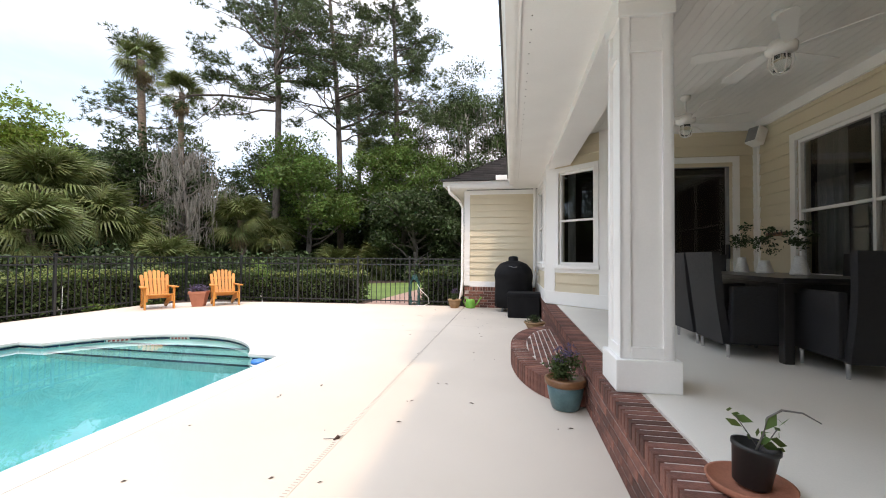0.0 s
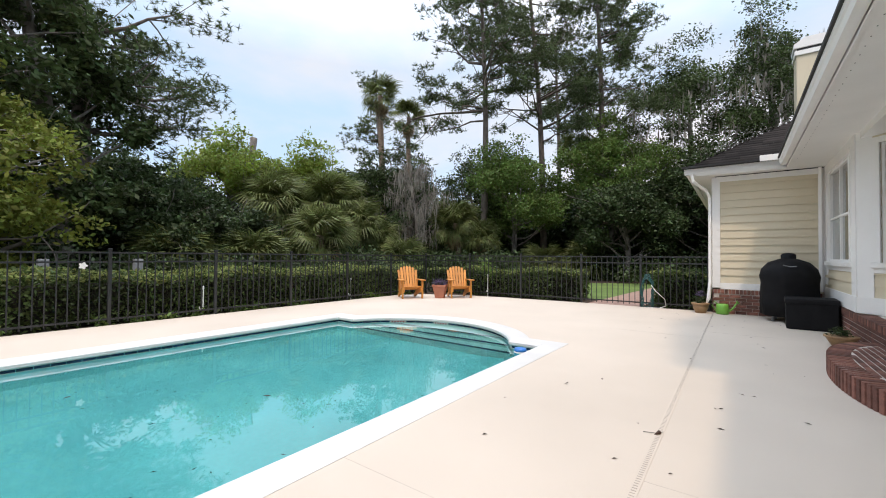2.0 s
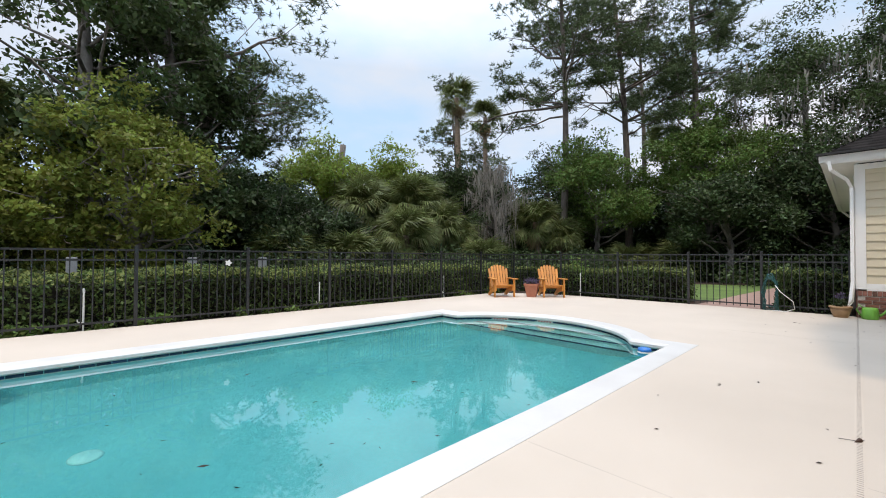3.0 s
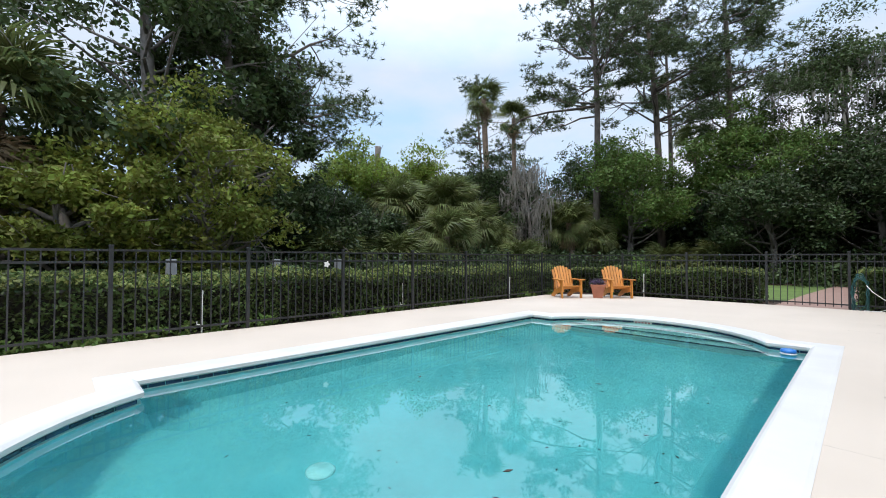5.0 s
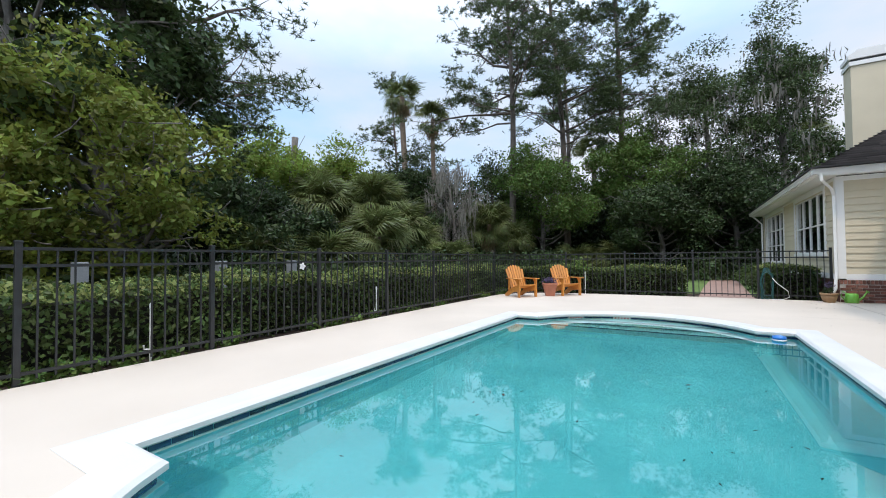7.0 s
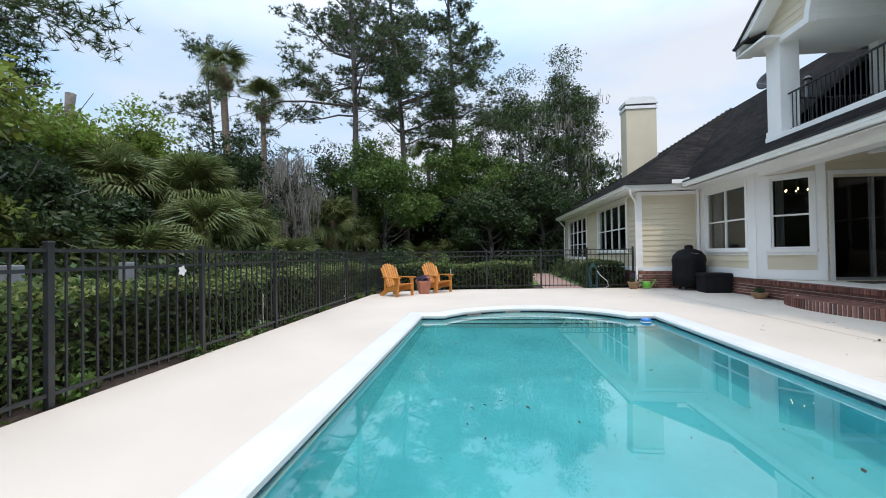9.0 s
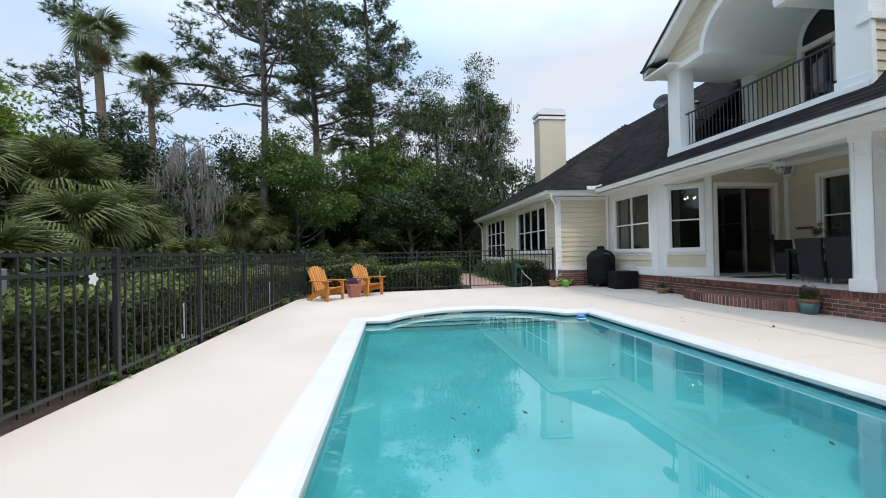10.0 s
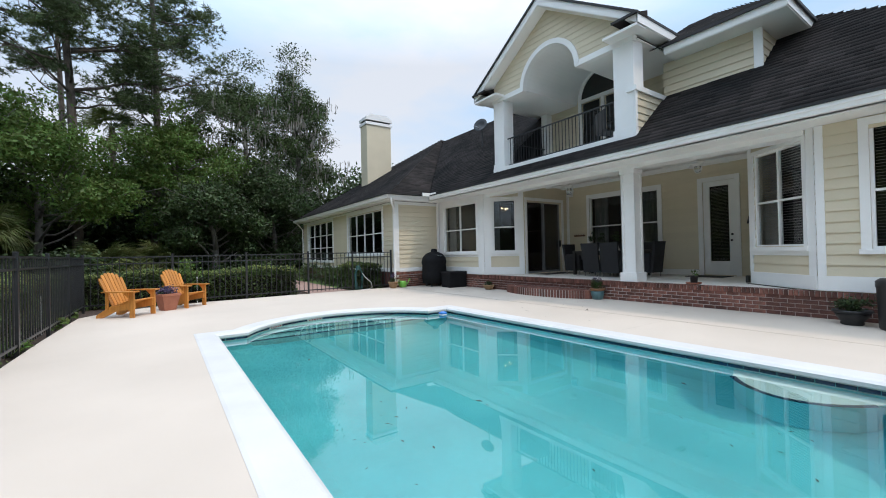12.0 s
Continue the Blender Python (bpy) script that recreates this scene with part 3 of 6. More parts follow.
side_wall2 = wall("wall_porch_near", (4.05, 0.80), (1.70, 0.80), PORCH, 3.66, label="tan lap-sided near wall of the porch", board_z=(PORCH, 3.64))

bay2 = wall("wall_bay_near_angled", (1.70, 0.80), (FACE, -0.45), 0.0, 3.66, [(0.14, 1.36, 1.22, 3.1)], label="angled near bay wall in tan and white", board_z=(0.72, 3.64))
window("window_6", bay2, 0.14, 1.36, 1.22, 3.1, 2, 2, 0.08, label="white double sash window with closed pale blinds", blind=True)
trim_box(bay2, "pilaster", 1.44, 0.72, 1.59, 3.28, 0.03)
trim_box(bay2, "pilaster", -0.02, 0.72, 0.07, 3.66, 0.03)
trim_box(bay2, "under_sill", 0.06, 1.06, 1.44, 1.14, 0.03)
trim_box(bay2, "skirt_board", 0.0, 0.47, 1.59, 0.72, 0.04)
near_wall = wall("wall_near", (FACE, -0.45), (FACE, -4.75), 0.0, 3.26, [(0.65, 2.50, 1.16, 3.12)], label="tan lap-sided house wall", board_z=(0.72, 3.24))
trim_box(near_wall, "pilaster", 0.0, 0.72, 0.11, 3.26, 0.03)
trim_box(near_wall, "skirt_board", 0.0, 0.47, 4.3, 0.72, 0.03)
window("window_7", near_wall, 0.65, 2.50, 1.16, 3.12, 2, 2, 0.12, label="large white sash window with pale blinds", blind=True)
wall("wall_house_end", (FACE, -4.75), (9.5, -4.75), 0.0, 3.26, boards=False, label="plain end wall of the house")
wall("wall_house_rear", (9.5, -4.75), (9.5, 23.0), 0.0, 3.26, boards=False, label="plain rear wall of the house")
put("room_floor", sheet([(FACE + 0.3, -4.6), (9.4, -4.6), (9.4, 22.8), (WX + 0.3, 22.8), (WX + 0.3, WY + 0.3), (FACE + 0.3, WY + 0.3)], [], 0.44), M_ROOM, "near-black floor inside the house, dimness put into its colour", "floor", kind="structure")
put("room_ceiling", sheet([(FACE + 0.2, -4.6), (9.4, -4.6), (9.4, 22.8), (WX + 0.2, 22.8), (WX + 0.2, WY + 0.2), (FACE + 0.2, WY + 0.2)], [], 3.70), M_ROOM, "near-black ceiling inside the house, dimness put into its colour", "ceiling", kind="structure")
# Walls added only to keep the panes dark; the real rooms are unknown.
put("dark_backing", box(WX + 0.2, 12.2, 0.44, 5.9, 12.3, 3.68), M_ROOM, "added near-black backing wall behind the bay windows", "wall", kind="structure")
put("dark_backing", box(WX + 0.2, 22.6, 0.44, 9.3, 22.7, 3.68), M_ROOM, "added near-black backing inside the wing", "wall", kind="structure")
put("dark_backing", box(2.6, -4.5, 0.44, 2.7, 0.6, 3.68), M_ROOM, "added near-black backing wall behind the near windows", "wall", kind="structure")
put("dark_backing", box(5.9, 0.5, 0.44, 6.0, 22.5, 3.68), M_ROOM, "added near-black backing wall behind the panes", "wall", kind="structure")

# doors of the porch
slider = new("door_1")
slider.matrix_basis = slide_wall.matrix_basis.copy()
tagged(slider, "dark glass sliding door in a white frame", "door", kind="structure")
b = bmesh.new()
for a in ((0.04, 0.46, 0.14, 3.1), (1.96, 0.46, 2.06, 3.1), (0.14, 3.0, 1.96, 3.1)):
    box(a[0], -0.04, a[1], a[2], 0.0, a[3], b, 0.004)
part("door_trim", b, M_WHITE, slider)
for x0, x1, y in ((0.14, 1.08, 0.03), (1.02, 1.96, 0.085)):
    f = bmesh.new()
    for a in ((x0, 0.48, x0 + 0.05, 3.0), (x1 - 0.05, 0.48, x1, 3.0), (x0 + 0.05, 0.48, x1 - 0.05, 0.55), (x0 + 0.05, 2.94, x1 - 0.05, 3.0)):
        box(a[0], y, a[1], a[2], y + 0.045, a[3], f, 0.003)
    leaf = part("sliding_leaf", f, M_GREY, slider, "grey framed glass leaf")
    g = part("pane", box(x0 + 0.045, y + 0.02, 0.545, x1 - 0.045, y + 0.026, 2.945), M_GLASS, leaf)
    g.visible_shadow = False
part("door_handle", box(1.90, 0.0, 1.38, 1.93, 0.085, 1.62, bevel=0.006), M_IRON, slider, "black pull handle")

french = new("door_2")
french.matrix_basis = back_wall.matrix_basis.copy()
tagged(french, "white glazed door with a closed blind", "door", kind="structure")
b = bmesh.new()
for a in ((4.50, 0.46, 4.62, 3.18), (5.40, 0.46, 5.52, 3.18), (4.62, 3.06, 5.40, 3.18)):
    box(a[0], -0.045, a[1], a[2], 0.0, a[3], b, 0.004)
part("door_trim", b, M_WHITE, french)
f = bmesh.new()
for a in ((4.62, 0.48, 4.78, 3.06), (5.24, 0.48, 5.40, 3.06), (4.78, 0.48, 5.24, 0.86), (4.78, 2.92, 5.24, 3.06)):
    box(a[0], 0.02, a[1], a[2], 0.065, a[3], f, 0.003)
leaf = part("door_leaf", f, M_WHITE, french)
g = part("pane", box(4.775, 0.04, 0.855, 5.245, 0.046, 2.925), M_GLASS, leaf)
g.visible_shadow = False
bl = bmesh.new()
for i in range(52):
    box(4.79, 0.075, 0.89 + i * 0.0385, 5.23, 0.105, 0.893 + i * 0.0385, bl)
part("blind", bl, M_BLIND, leaf, "pale slatted door blind")
part("door_knob", lathe([(0.012, 0), (0.012, 0.03), (0.028, 0.04), (0.03, 0.055), (0.015, 0.068)], 12, m=pose(5.31, 0.02, 1.42, 90)), M_IRON, leaf, "dark round knob", smooth=True)
part("deadbolt", lathe([(0.03, 0), (0.03, 0.012), (0.012, 0.02)], 12, m=pose(5.31, 0.02, 1.58, 90)), M_IRON, leaf, smooth=True)

# porch slab, ceiling, beam and column
put("porch_floor", sheet([(0.90, -4.7), (0.90, 8.6), (1.9, 8.6), (4.06, 7.4), (4.06, -4.7)], [], PORCH, thick=0.3), M_PORCH, "smooth pale concrete porch floor", "floor", kind="structure")
ceil = bmesh.new()
for i in range(28):
    box(1.10 + i * 0.106, 0.6, 3.655, 1.10 + i * 0.106 + 0.102, 8.3, 3.675, ceil)
box(1.0, 0.5, 3.68, 4.2, 8.4, 3.70, ceil)
put("porch_ceiling", ceil, M_CEIL, "white boarded porch ceiling", "ceiling", kind="structure")
put("porch_beam", box(0.74, -0.3, 3.16, 1.12, 8.3, 3.66, bevel=0.006), M_WHITE, "white painted beam over the porch opening", "beam", kind="structure")
put("soffit", box(EAVE_X + 0.10, -5.05, 3.262, 0.80, WY - 0.02, 3.285), M_WHITE, "white eave soffit with small vents", "soffit", kind="structure")
vents = bmesh.new()
for i in range(70):
    box(0.16, -4.0 + i * 0.2, 3.259, 0.169, -4.0 + i * 0.2 + 0.012, 3.264, vents)
put("soffit_vents", vents, M_GAP, "row of small dark soffit vent holes", "vent", kind="structure")
sof = bmesh.new()
box(-1.72, 10.58, 3.262, EAVE_X + 0.10, WY + 0.0, 3.285, sof)
box(-1.72, WY + 0.0, 3.262, WX + 0.02, 23.3, 3.285, sof)
put("wing_soffit", sof, M_WHITE, "white eave soffit of the wing", "soffit", kind="structure")


def gutter(points, name="gutter"):
    """A white gutter along a level line, its open side to the house."""
    bm = bmesh.new()
    for (xa, ya), (xb, yb) in zip(points, points[1:]):
        d = Vector((xb - xa, yb - ya, 0))
        prof = [(0, 0), (0.095, 0), (0.11, 0.06), (0.125, 0.075), (0.125, 0.135), (0.112, 0.135), (0.10, 0.08), (0.085, 0.012), (0.012, 0.012), (0.012, 0.135), (0, 0.135)]
        one = prism([(-u, v) for u, v in prof], d.length, "y", 0.0)
        one.transform(Matrix.Translation((xa, ya, 0)) @ Matrix.Rotation(math.atan2(d.y, d.x) - math.pi / 2, 4, "Z"))
        merge(bm, one)
    return bm


def level(bm, z):
    bmesh.ops.translate(bm, verts=bm.verts, vec=(0, 0, z))
    return bm


gut = thing("gutters", pose(0, 0, 0), "white gutter along the house eaves with a splash guard", "gutter", kind="structure")
part("gutter", level(gutter([(EAVE_X + 0.10, -5.05), (EAVE_X + 0.10, 10.50)]), 3.285), M_WHITE, gut)
part("gutter", level(gutter([(-1.70, 23.3), (-1.70, 10.58)][::-1]), 3.285), M_WHITE, gut)
part("gutter", level(gutter([(EAVE_X + 0.0, 10.56), (-1.82, 10.56)][::-1]), 3.285), M_WHITE, gut)
part("fascia", box(EAVE_X + 0.10, -5.05, 3.24, EAVE_X + 0.13, 10.56, 3.42), M_WHITE, gut)
part("fascia", box(-1.70, 10.60, 3.24, EAVE_X + 0.13, 10.63, 3.42), M_WHITE, gut)
part("fascia", box(-1.70, 10.63, 3.24, -1.67, 23.3, 3.42), M_WHITE, gut)
guard = box(-0.40, 10.40, 3.40, -0.03, 10.43, 3.53, bevel=0.01)
box(-0.07, 10.05, 3.40, -0.04, 10.42, 3.53, guard, 0.01)
part("splash_guard", guard, M_WHITE, gut, "white splash guard at the valley")


def downspout(points, label):
    bm = tube(points, 0.042, 4)
    return put("downspout", bm, M_WHITE, label, "downspout", kind="structure", smooth=False)


downspout([(-1.66, 10.55, 3.30), (-1.64, 10.57, 3.12), (-1.40, 10.85, 2.92), (-1.33, 10.98, 2.75), (-1.33, 10.98, 0.75), (-1.36, 10.94, 0.35), (-1.45, 10.86, 0.10)], "white bent downspout at the corner of the wing")
downspout([(-1.72, 23.0, 3.30), (-1.50, 23.0, 3.05), (-1.33, 23.02, 2.85), (-1.33, 23.02, 0.3)], "white downspout at the far corner of the wing")
downspout([(0.62, 10.93, 3.25), (0.62, 10.96, 0.60)], "slim white downspout in the inner corner")

column = thing("porch_column", pose(0.93, 2.97, PORCH), "square white panelled porch column on a plinth", "column", kind="structure")
part("plinth", box(-0.212, -0.212, 0.0, 0.212, 0.212, 0.22, bevel=0.008), M_WHITE, column)
part("core", box(-0.155, -0.155, 0.21, 0.155, 0.155, 2.70), M_WHITE, column)
for q in range(4):
    face = bmesh.new()
    for a in ((-0.176, 0.22, -0.105, 2.70), (0.105, 0.22, 0.176, 2.70), (-0.105, 0.22, 0.105, 0.30), (-0.105, 2.35, 0.105, 2.42), (-0.105, 2.63, 0.105, 2.70)):
        box(a[0], -0.176, a[1], a[2], -0.152, a[3], face, 0.003)
    part("panel_frame", face, M_WHITE, column, m=Matrix.Rotation(q * math.pi / 2, 4, "Z"))
part("capital", box(-0.19, -0.19, 2.60, 0.19, 0.19, 2.71, bevel=0.008), M_WHITE, column)


# roofs, shingle by shingle
def shingle_field(name, corners, label, course=0.145, tab=0.32):
    """A roof slope over a polygon whose first edge is the eave: overlapping tabs with a step at each course, clipped to the outline."""
    pts = [Vector(c) for c in corners]
    u = (pts[1] - pts[0]).normalized()
    nrm = None
    for c in pts[2:]:
        nrm = u.cross(c - pts[0])
        if nrm.length > 0.1:
            break
    nrm.normalize()
    if nrm.z < 0:
        nrm = -nrm
    v = nrm.cross(u)
    if v.z < 0:
        v = -v
    flat = [((p - pts[0]).dot(u), (p - pts[0]).dot(v)) for p in pts]
    top = max(f[1] for f in flat)
    base = bmesh.new()
    base.faces.new([base.verts.new(p - nrm * 0.012) for p in pts])
    roof = thing(name, pose(0, 0, 0), label, "roof", kind="structure")
    part("roof_deck", base, M_ROOFEDGE, roof)
    verts, faces = [], []
    rng = np.random.default_rng(len(name))
    for r in range(int(top / course) + 1):
        b0, b1 = r * course, min((r + 1) * course, top)
        xs = []
        mid = (b0 + b1) / 2
        for (xa, ya), (xb, yb) in zip(flat, flat[1:] + flat[:1]):
            if (ya - mid) * (yb - mid) < 0:
                xs.append(xa + (xb - xa) * (mid - ya) / (yb - ya))
        xs.sort()
        for lo, hi in zip(xs[::2], xs[1::2]):
            x = lo - (rng.random() * tab)
            while x < hi:
                w = tab * (0.6 + 0.8 * rng.random())
                a, c = max(lo, x), min(hi, x + w)
                if c - a > 0.02:
                    lift = 0.003 + 0.005 * rng.random()
                    i = len(verts)
                    for s, q, z in ((a, b0, 0.0), (c, b0, 0.0), (a, b0, lift), (c, b0, lift), (a, b1 + 0.03, 0.002), (c, b1 + 0.03, 0.002)):
                        verts.append(pts[0] + u * s + v * q + nrm * z)
                    faces += [(i, i + 1, i + 3, i + 2), (i + 2, i + 3, i + 5, i + 4)]
                x += w
    ob = raw("shingles", [tuple(p) for p in verts], faces, M_SHINGLE, roof)
    tagged(ob, kind="stuff")
    return roof


def rz(x):
    return EAVE_Z + PITCH * (x - EAVE_X)


PEAK = (6.0, 18.3, 8.33)
shingle_field("wing_roof_front", [(-1.80, 10.50, 3.42), (7.0, 10.50, 3.42), (6.6, 18.3, 8.33), PEAK], "dark shingled hip slope of the wing")
shingle_field("wing_roof_side", [(-1.80, 23.4, 3.42), (-1.80, 10.50, 3.42), PEAK], "dark shingled long slope of the wing")
shingle_field("wing_roof_rear", [(8, 23.4, 3.42), (-1.80, 23.4, 3.42), PEAK], "dark shingled far slope of the wing")
LOW = 0.42
shingle_field("main_roof", [(EAVE_X, 10.45, EAVE_Z), (EAVE_X, -5.15, EAVE_Z), (LOW, -4.405, rz(LOW)), (LOW, 11.1, rz(LOW))], "dark shingled eave slope over the porch")
shingle_field("main_roof_far", [(LOW, 11.1, rz(LOW)), (LOW, 7.33, rz(LOW)), (4.9, 7.33, rz(4.9)), (4.9, 16.6, rz(4.9))], "dark shingled slope between balcony and wing")
shingle_field("main_roof_near", [(LOW, 2.53, rz(LOW)), (LOW, -4.405, rz(LOW)), (4.8, 2.53, rz(4.8))], "dark shingled slope beside the balcony")
shingle_field("main_roof_end", [(EAVE_X, -5.15, EAVE_Z), (9.9, -5.15, EAVE_Z), (4.9, 2.7, rz(4.9))], "dark shingled hipped end slope")
shingle_field("main_roof_rear", [(9.9, -5.15, 3.42), (9.9, 23.0, 3.42), (4.9, 16.6, rz(4.9)), (4.9, 2.7, rz(4.9))], "dark shingled rear slope")
edge = bmesh.new()
box(EAVE_X - 0.05, -5.15, 3.424, EAVE_X + 0.02, 10.46, 3.462, edge)
box(-1.86, 10.44, 3.424, EAVE_X - 0.05, 10.52, 3.462, edge)
box(-1.86, 10.52, 3.424, -1.78, 23.4, 3.462, edge)
put("drip_edge", edge, M_ROOFEDGE, "thin black metal drip edge of the roof", "roof edge", kind="structure")

chimney = thing("chimney", pose(0, 0, 0), "tall cream stucco chimney with a white cap", "chimney", kind="structure")
part("stack", box(0.93, 18.25, 4.6, 2.42, 19.1, 8.55, bevel=0.01), M_SIDING, chimney)
part("band", box(0.88, 18.20, 8.52, 2.47, 19.15, 8.68, bevel=0.01), M_WHITE, chimney, "white band")
part("dark_slot", box(0.95, 18.27, 8.68, 2.40, 19.08, 8.78), M_IRON, chimney, "dark gap under the cap")
part("cap", prism([(0.86, 8.78), (2.49, 8.78), (2.49, 8.92), (2.2, 9.12), (1.15, 9.12), (0.86, 8.92)], 0.95, "y", 18.2), M_WHITE, chimney, "white metal cap")

# the balcony under its gable
GX, GY, GZ, RIDGE = 0.45, 5.05, 6.05, 8.26
half, slope = 2.80, (8.26 - 6.40) / 2.80
ARC_R, ARC_Z = 0.92, 6.06
bal = thing("balcony", pose(0, 0, 0), "recessed upper balcony with white posts and a black railing", "balcony", kind="structure")
part("balcony_floor", box(0.40, 2.55, 3.74, 3.1, 7.32, 3.92, bevel=0.006), M_WHITE, bal)
for y0, y1 in ((6.85, 7.30), (2.56, 3.06)):
    post = part("post", box(GX, y0, 3.70, GX + 0.42, y1, 6.08, bevel=0.006), M_WHITE, bal, "white square post")
    part("post_base", box(GX - 0.025, y0 - 0.025, 3.70, GX + 0.445, y1 + 0.025, 4.06, bevel=0.006), M_WHITE, post)
part("rear_post", box(2.72, 7.05, 3.9, 3.0, 7.30, 6.08, bevel=0.005), M_WHITE, bal)
back = thing("wall_balcony", Matrix.Translation((3.0, 7.32, 0)) @ Matrix.Rotation(-math.pi / 2, 4, "Z"), "tan lap-sided wall behind the balcony", "wall", kind="structure")
part("wall_core", prism([(0, 3.9), (4.78, 3.9), (4.78, 6.35), (2.27, 8.0), (0, 6.5)], 0.16, "y", 0.0), M_SIDING, back)
for r in range(13):
    plank(back, 0.0, 1.42, 3.95 + r * 0.175)
    plank(back, 3.22, 4.76, 3.95 + r * 0.175)
ad = thing("door_3", Matrix.Translation((2.98, 7.32, 0)) @ Matrix.Rotation(-math.pi / 2, 4, "Z"), "white balcony doors under an arched dark window", "door", kind="structure")
ring = bmesh.new()
for i in range(16):
    a0, a1 = math.pi * i / 16, math.pi * (i + 1) / 16
    prism([(2.32 + r * math.cos(a), 6.16 + r * math.sin(a)) for r, a in ((0.78, a0), (0.90, a0), (0.90, a1), (0.78, a1))], 0.05, "y", -0.05, ring)
part("arch_trim", ring, M_WHITE, ad)
part("fanlight", prism([(2.32 + 0.78 * math.cos(math.pi * i / 16), 6.16 + 0.78 * math.sin(math.pi * i / 16)) for i in range(17)], 0.01, "y", -0.02), mat("dark_pane", (0.012, 0.013, 0.014), None, 3, 0.04), ad, "dark arched pane")
fr = bmesh.new()
for a in ((1.42, 3.95, 1.54, 6.16), (3.10, 3.95, 3.22, 6.16), (1.54, 6.06, 3.10, 6.18), (2.26, 3.95, 2.38, 6.06)):
    box(a[0], -0.05, a[1], a[2], 0.0, a[3], fr, 0.004)
part("door_frame", fr, M_WHITE, ad)
for x in (1.54, 2.38):
    g = part("pane", box(x + 0.06, -0.02, 4.15, x + 0.66, -0.014, 6.02), bpy.data.materials["dark_pane"], ad)
front = thing("wall_gable_front", pose(0, 0, 0), "tan lap-sided gable with a white arched opening", "wall", kind="structure")
core = bmesh.new()
n = 24
arch = [(GY + ARC_R * math.cos(math.pi * i / n), ARC_Z + ARC_R * math.sin(math.pi * i / n)) for i in range(n + 1)]
prism([(GY + 2.3, GZ)] + [(GY + 2.3, 6.62), (GY, RIDGE - 0.12)] + arch[n // 2::-1][0:n // 2 + 1], 0.12, "x", GX + 0.02, core)
prism([(GY, RIDGE - 0.12), (GY - 2.5, 6.50), (GY - 2.5, GZ)] + arch[:n // 2 - 1:-1], 0.12, "x", GX + 0.02, core)
part("wall_core", core, M_SIDING, front)
board_parent = part("board_frame", box(GX + 0.03, GY - 0.02, RIDGE - 0.5, GX + 0.05, GY + 0.02, RIDGE - 0.3), M_SIDING, front)
for r in range(12):
    z = 6.14 + r * 0.16
    zm = z + 0.08
    reach = min(2.3, (RIDGE - 0.14 - zm) / slope)
    gap = math.sqrt(max(0.0, (ARC_R + 0.1) ** 2 - (zm - ARC_Z) ** 2)) if zm < ARC_Z + ARC_R + 0.1 else 0.0
    for a, b in (((GY - reach, GY - gap), (GY + gap, GY + reach)) if gap else ((GY - reach, GY + reach),)):
        if b - a > 0.08:
            one = bmesh.new()
            q = [one.verts.new(p) for p in ((GX + 0.02, a, z), (GX + 0.003, a, z), (GX + 0.015, a, z + 0.16), (GX + 0.02, a, z + 0.16))]
            w2 = [one.verts.new((v.co.x, b, v.co.z)) for v in q]
            one.faces.new(q)
            one.faces.new(w2)
            for i in range(4):
                one.faces.new((q[i], q[(i + 1) % 4], w2[(i + 1) % 4], w2[i]))
            part("plank", one, M_SIDING, front)
trimb = bmesh.new()
for i in range(n):
    a0, a1 = math.pi * i / n, math.pi * (i + 1) / n
    prism([(GY + r * math.cos(a), ARC_Z + r * math.sin(a)) for r, a in ((ARC_R - 0.01, a0), (ARC_R + 0.13, a0), (ARC_R + 0.13, a1), (ARC_R - 0.01, a1))], 0.17, "x", GX - 0.03, trimb)
part("arch_trim", trimb, M_WHITE, front, "white arched trim")
lin = box(GX - 0.02, GY + ARC_R, 6.02, GX + 0.14, 7.34, 6.17, bevel=0.004)
box(GX - 0.02, 2.53, 6.02, GX + 0.14, GY - ARC_R, 6.17, lin, 0.004)
part("lintel", lin, M_WHITE, front)
rake = bmesh.new()
for s in (1, -1):
    prism([(GY, RIDGE - 0.02), (GY + s * half, 6.40), (GY + s * half, 6.20), (GY, RIDGE - 0.24)], 0.06, "x", 0.10, rake)
    prism([(GY, RIDGE - 0.22), (GY + s * half, 6.22), (GY + s * half, 6.19), (GY, RIDGE - 0.26)], 0.34, "x", 0.13, rake)
part("rake_board", rake, M_WHITE, front, "white rake boards")
vault = bmesh.new()
va = [vault.verts.new((GX + 0.1, y, z)) for y, z in arch]
vb = [vault.verts.new((3.0, y, z)) for y, z in arch]
for i in range(n):
    vault.faces.new((va[i], va[i + 1], vb[i + 1], vb[i]))
box(GX + 0.1, GY + ARC_R, 6.06, 3.0, 7.35, 6.09, vault)
box(GX + 0.1, 2.5, 6.06, 3.0, GY - ARC_R, 6.09, vault)
put("balcony_ceiling", vault, M_CEIL, "white vaulted balcony ceiling", "ceiling", kind="structure")
eaves = bmesh.new()
for y0, y1 in ((7.30, GY + half), (GY - half, 2.56)):
    box(0.12, y0, 6.17, 2.9, y1, 6.20, eaves)
box(0.10, GY + half - 0.02, 6.19, 4.6, GY + half + 0.02, 6.37, eaves)
box(0.10, GY - half - 0.02, 6.19, 2.0, GY - half + 0.02, 6.37, eaves)
box(0.10, 6.80, 6.14, 0.45, GY + half, 6.20, eaves)
box(0.10, GY - half, 6.14, 0.45, 3.1, 6.20, eaves)
put("gable_eaves", eaves, M_WHITE, "white boxed eaves of the gable", "eave", kind="structure")
returns = bmesh.new()
for s in (1, -1):
    prism([(0.06, 6.38), (0.47, 6.38), (0.47, 6.55)], 0.62, "y", GY + half - 0.58 if s > 0 else GY - half - 0.04, returns)
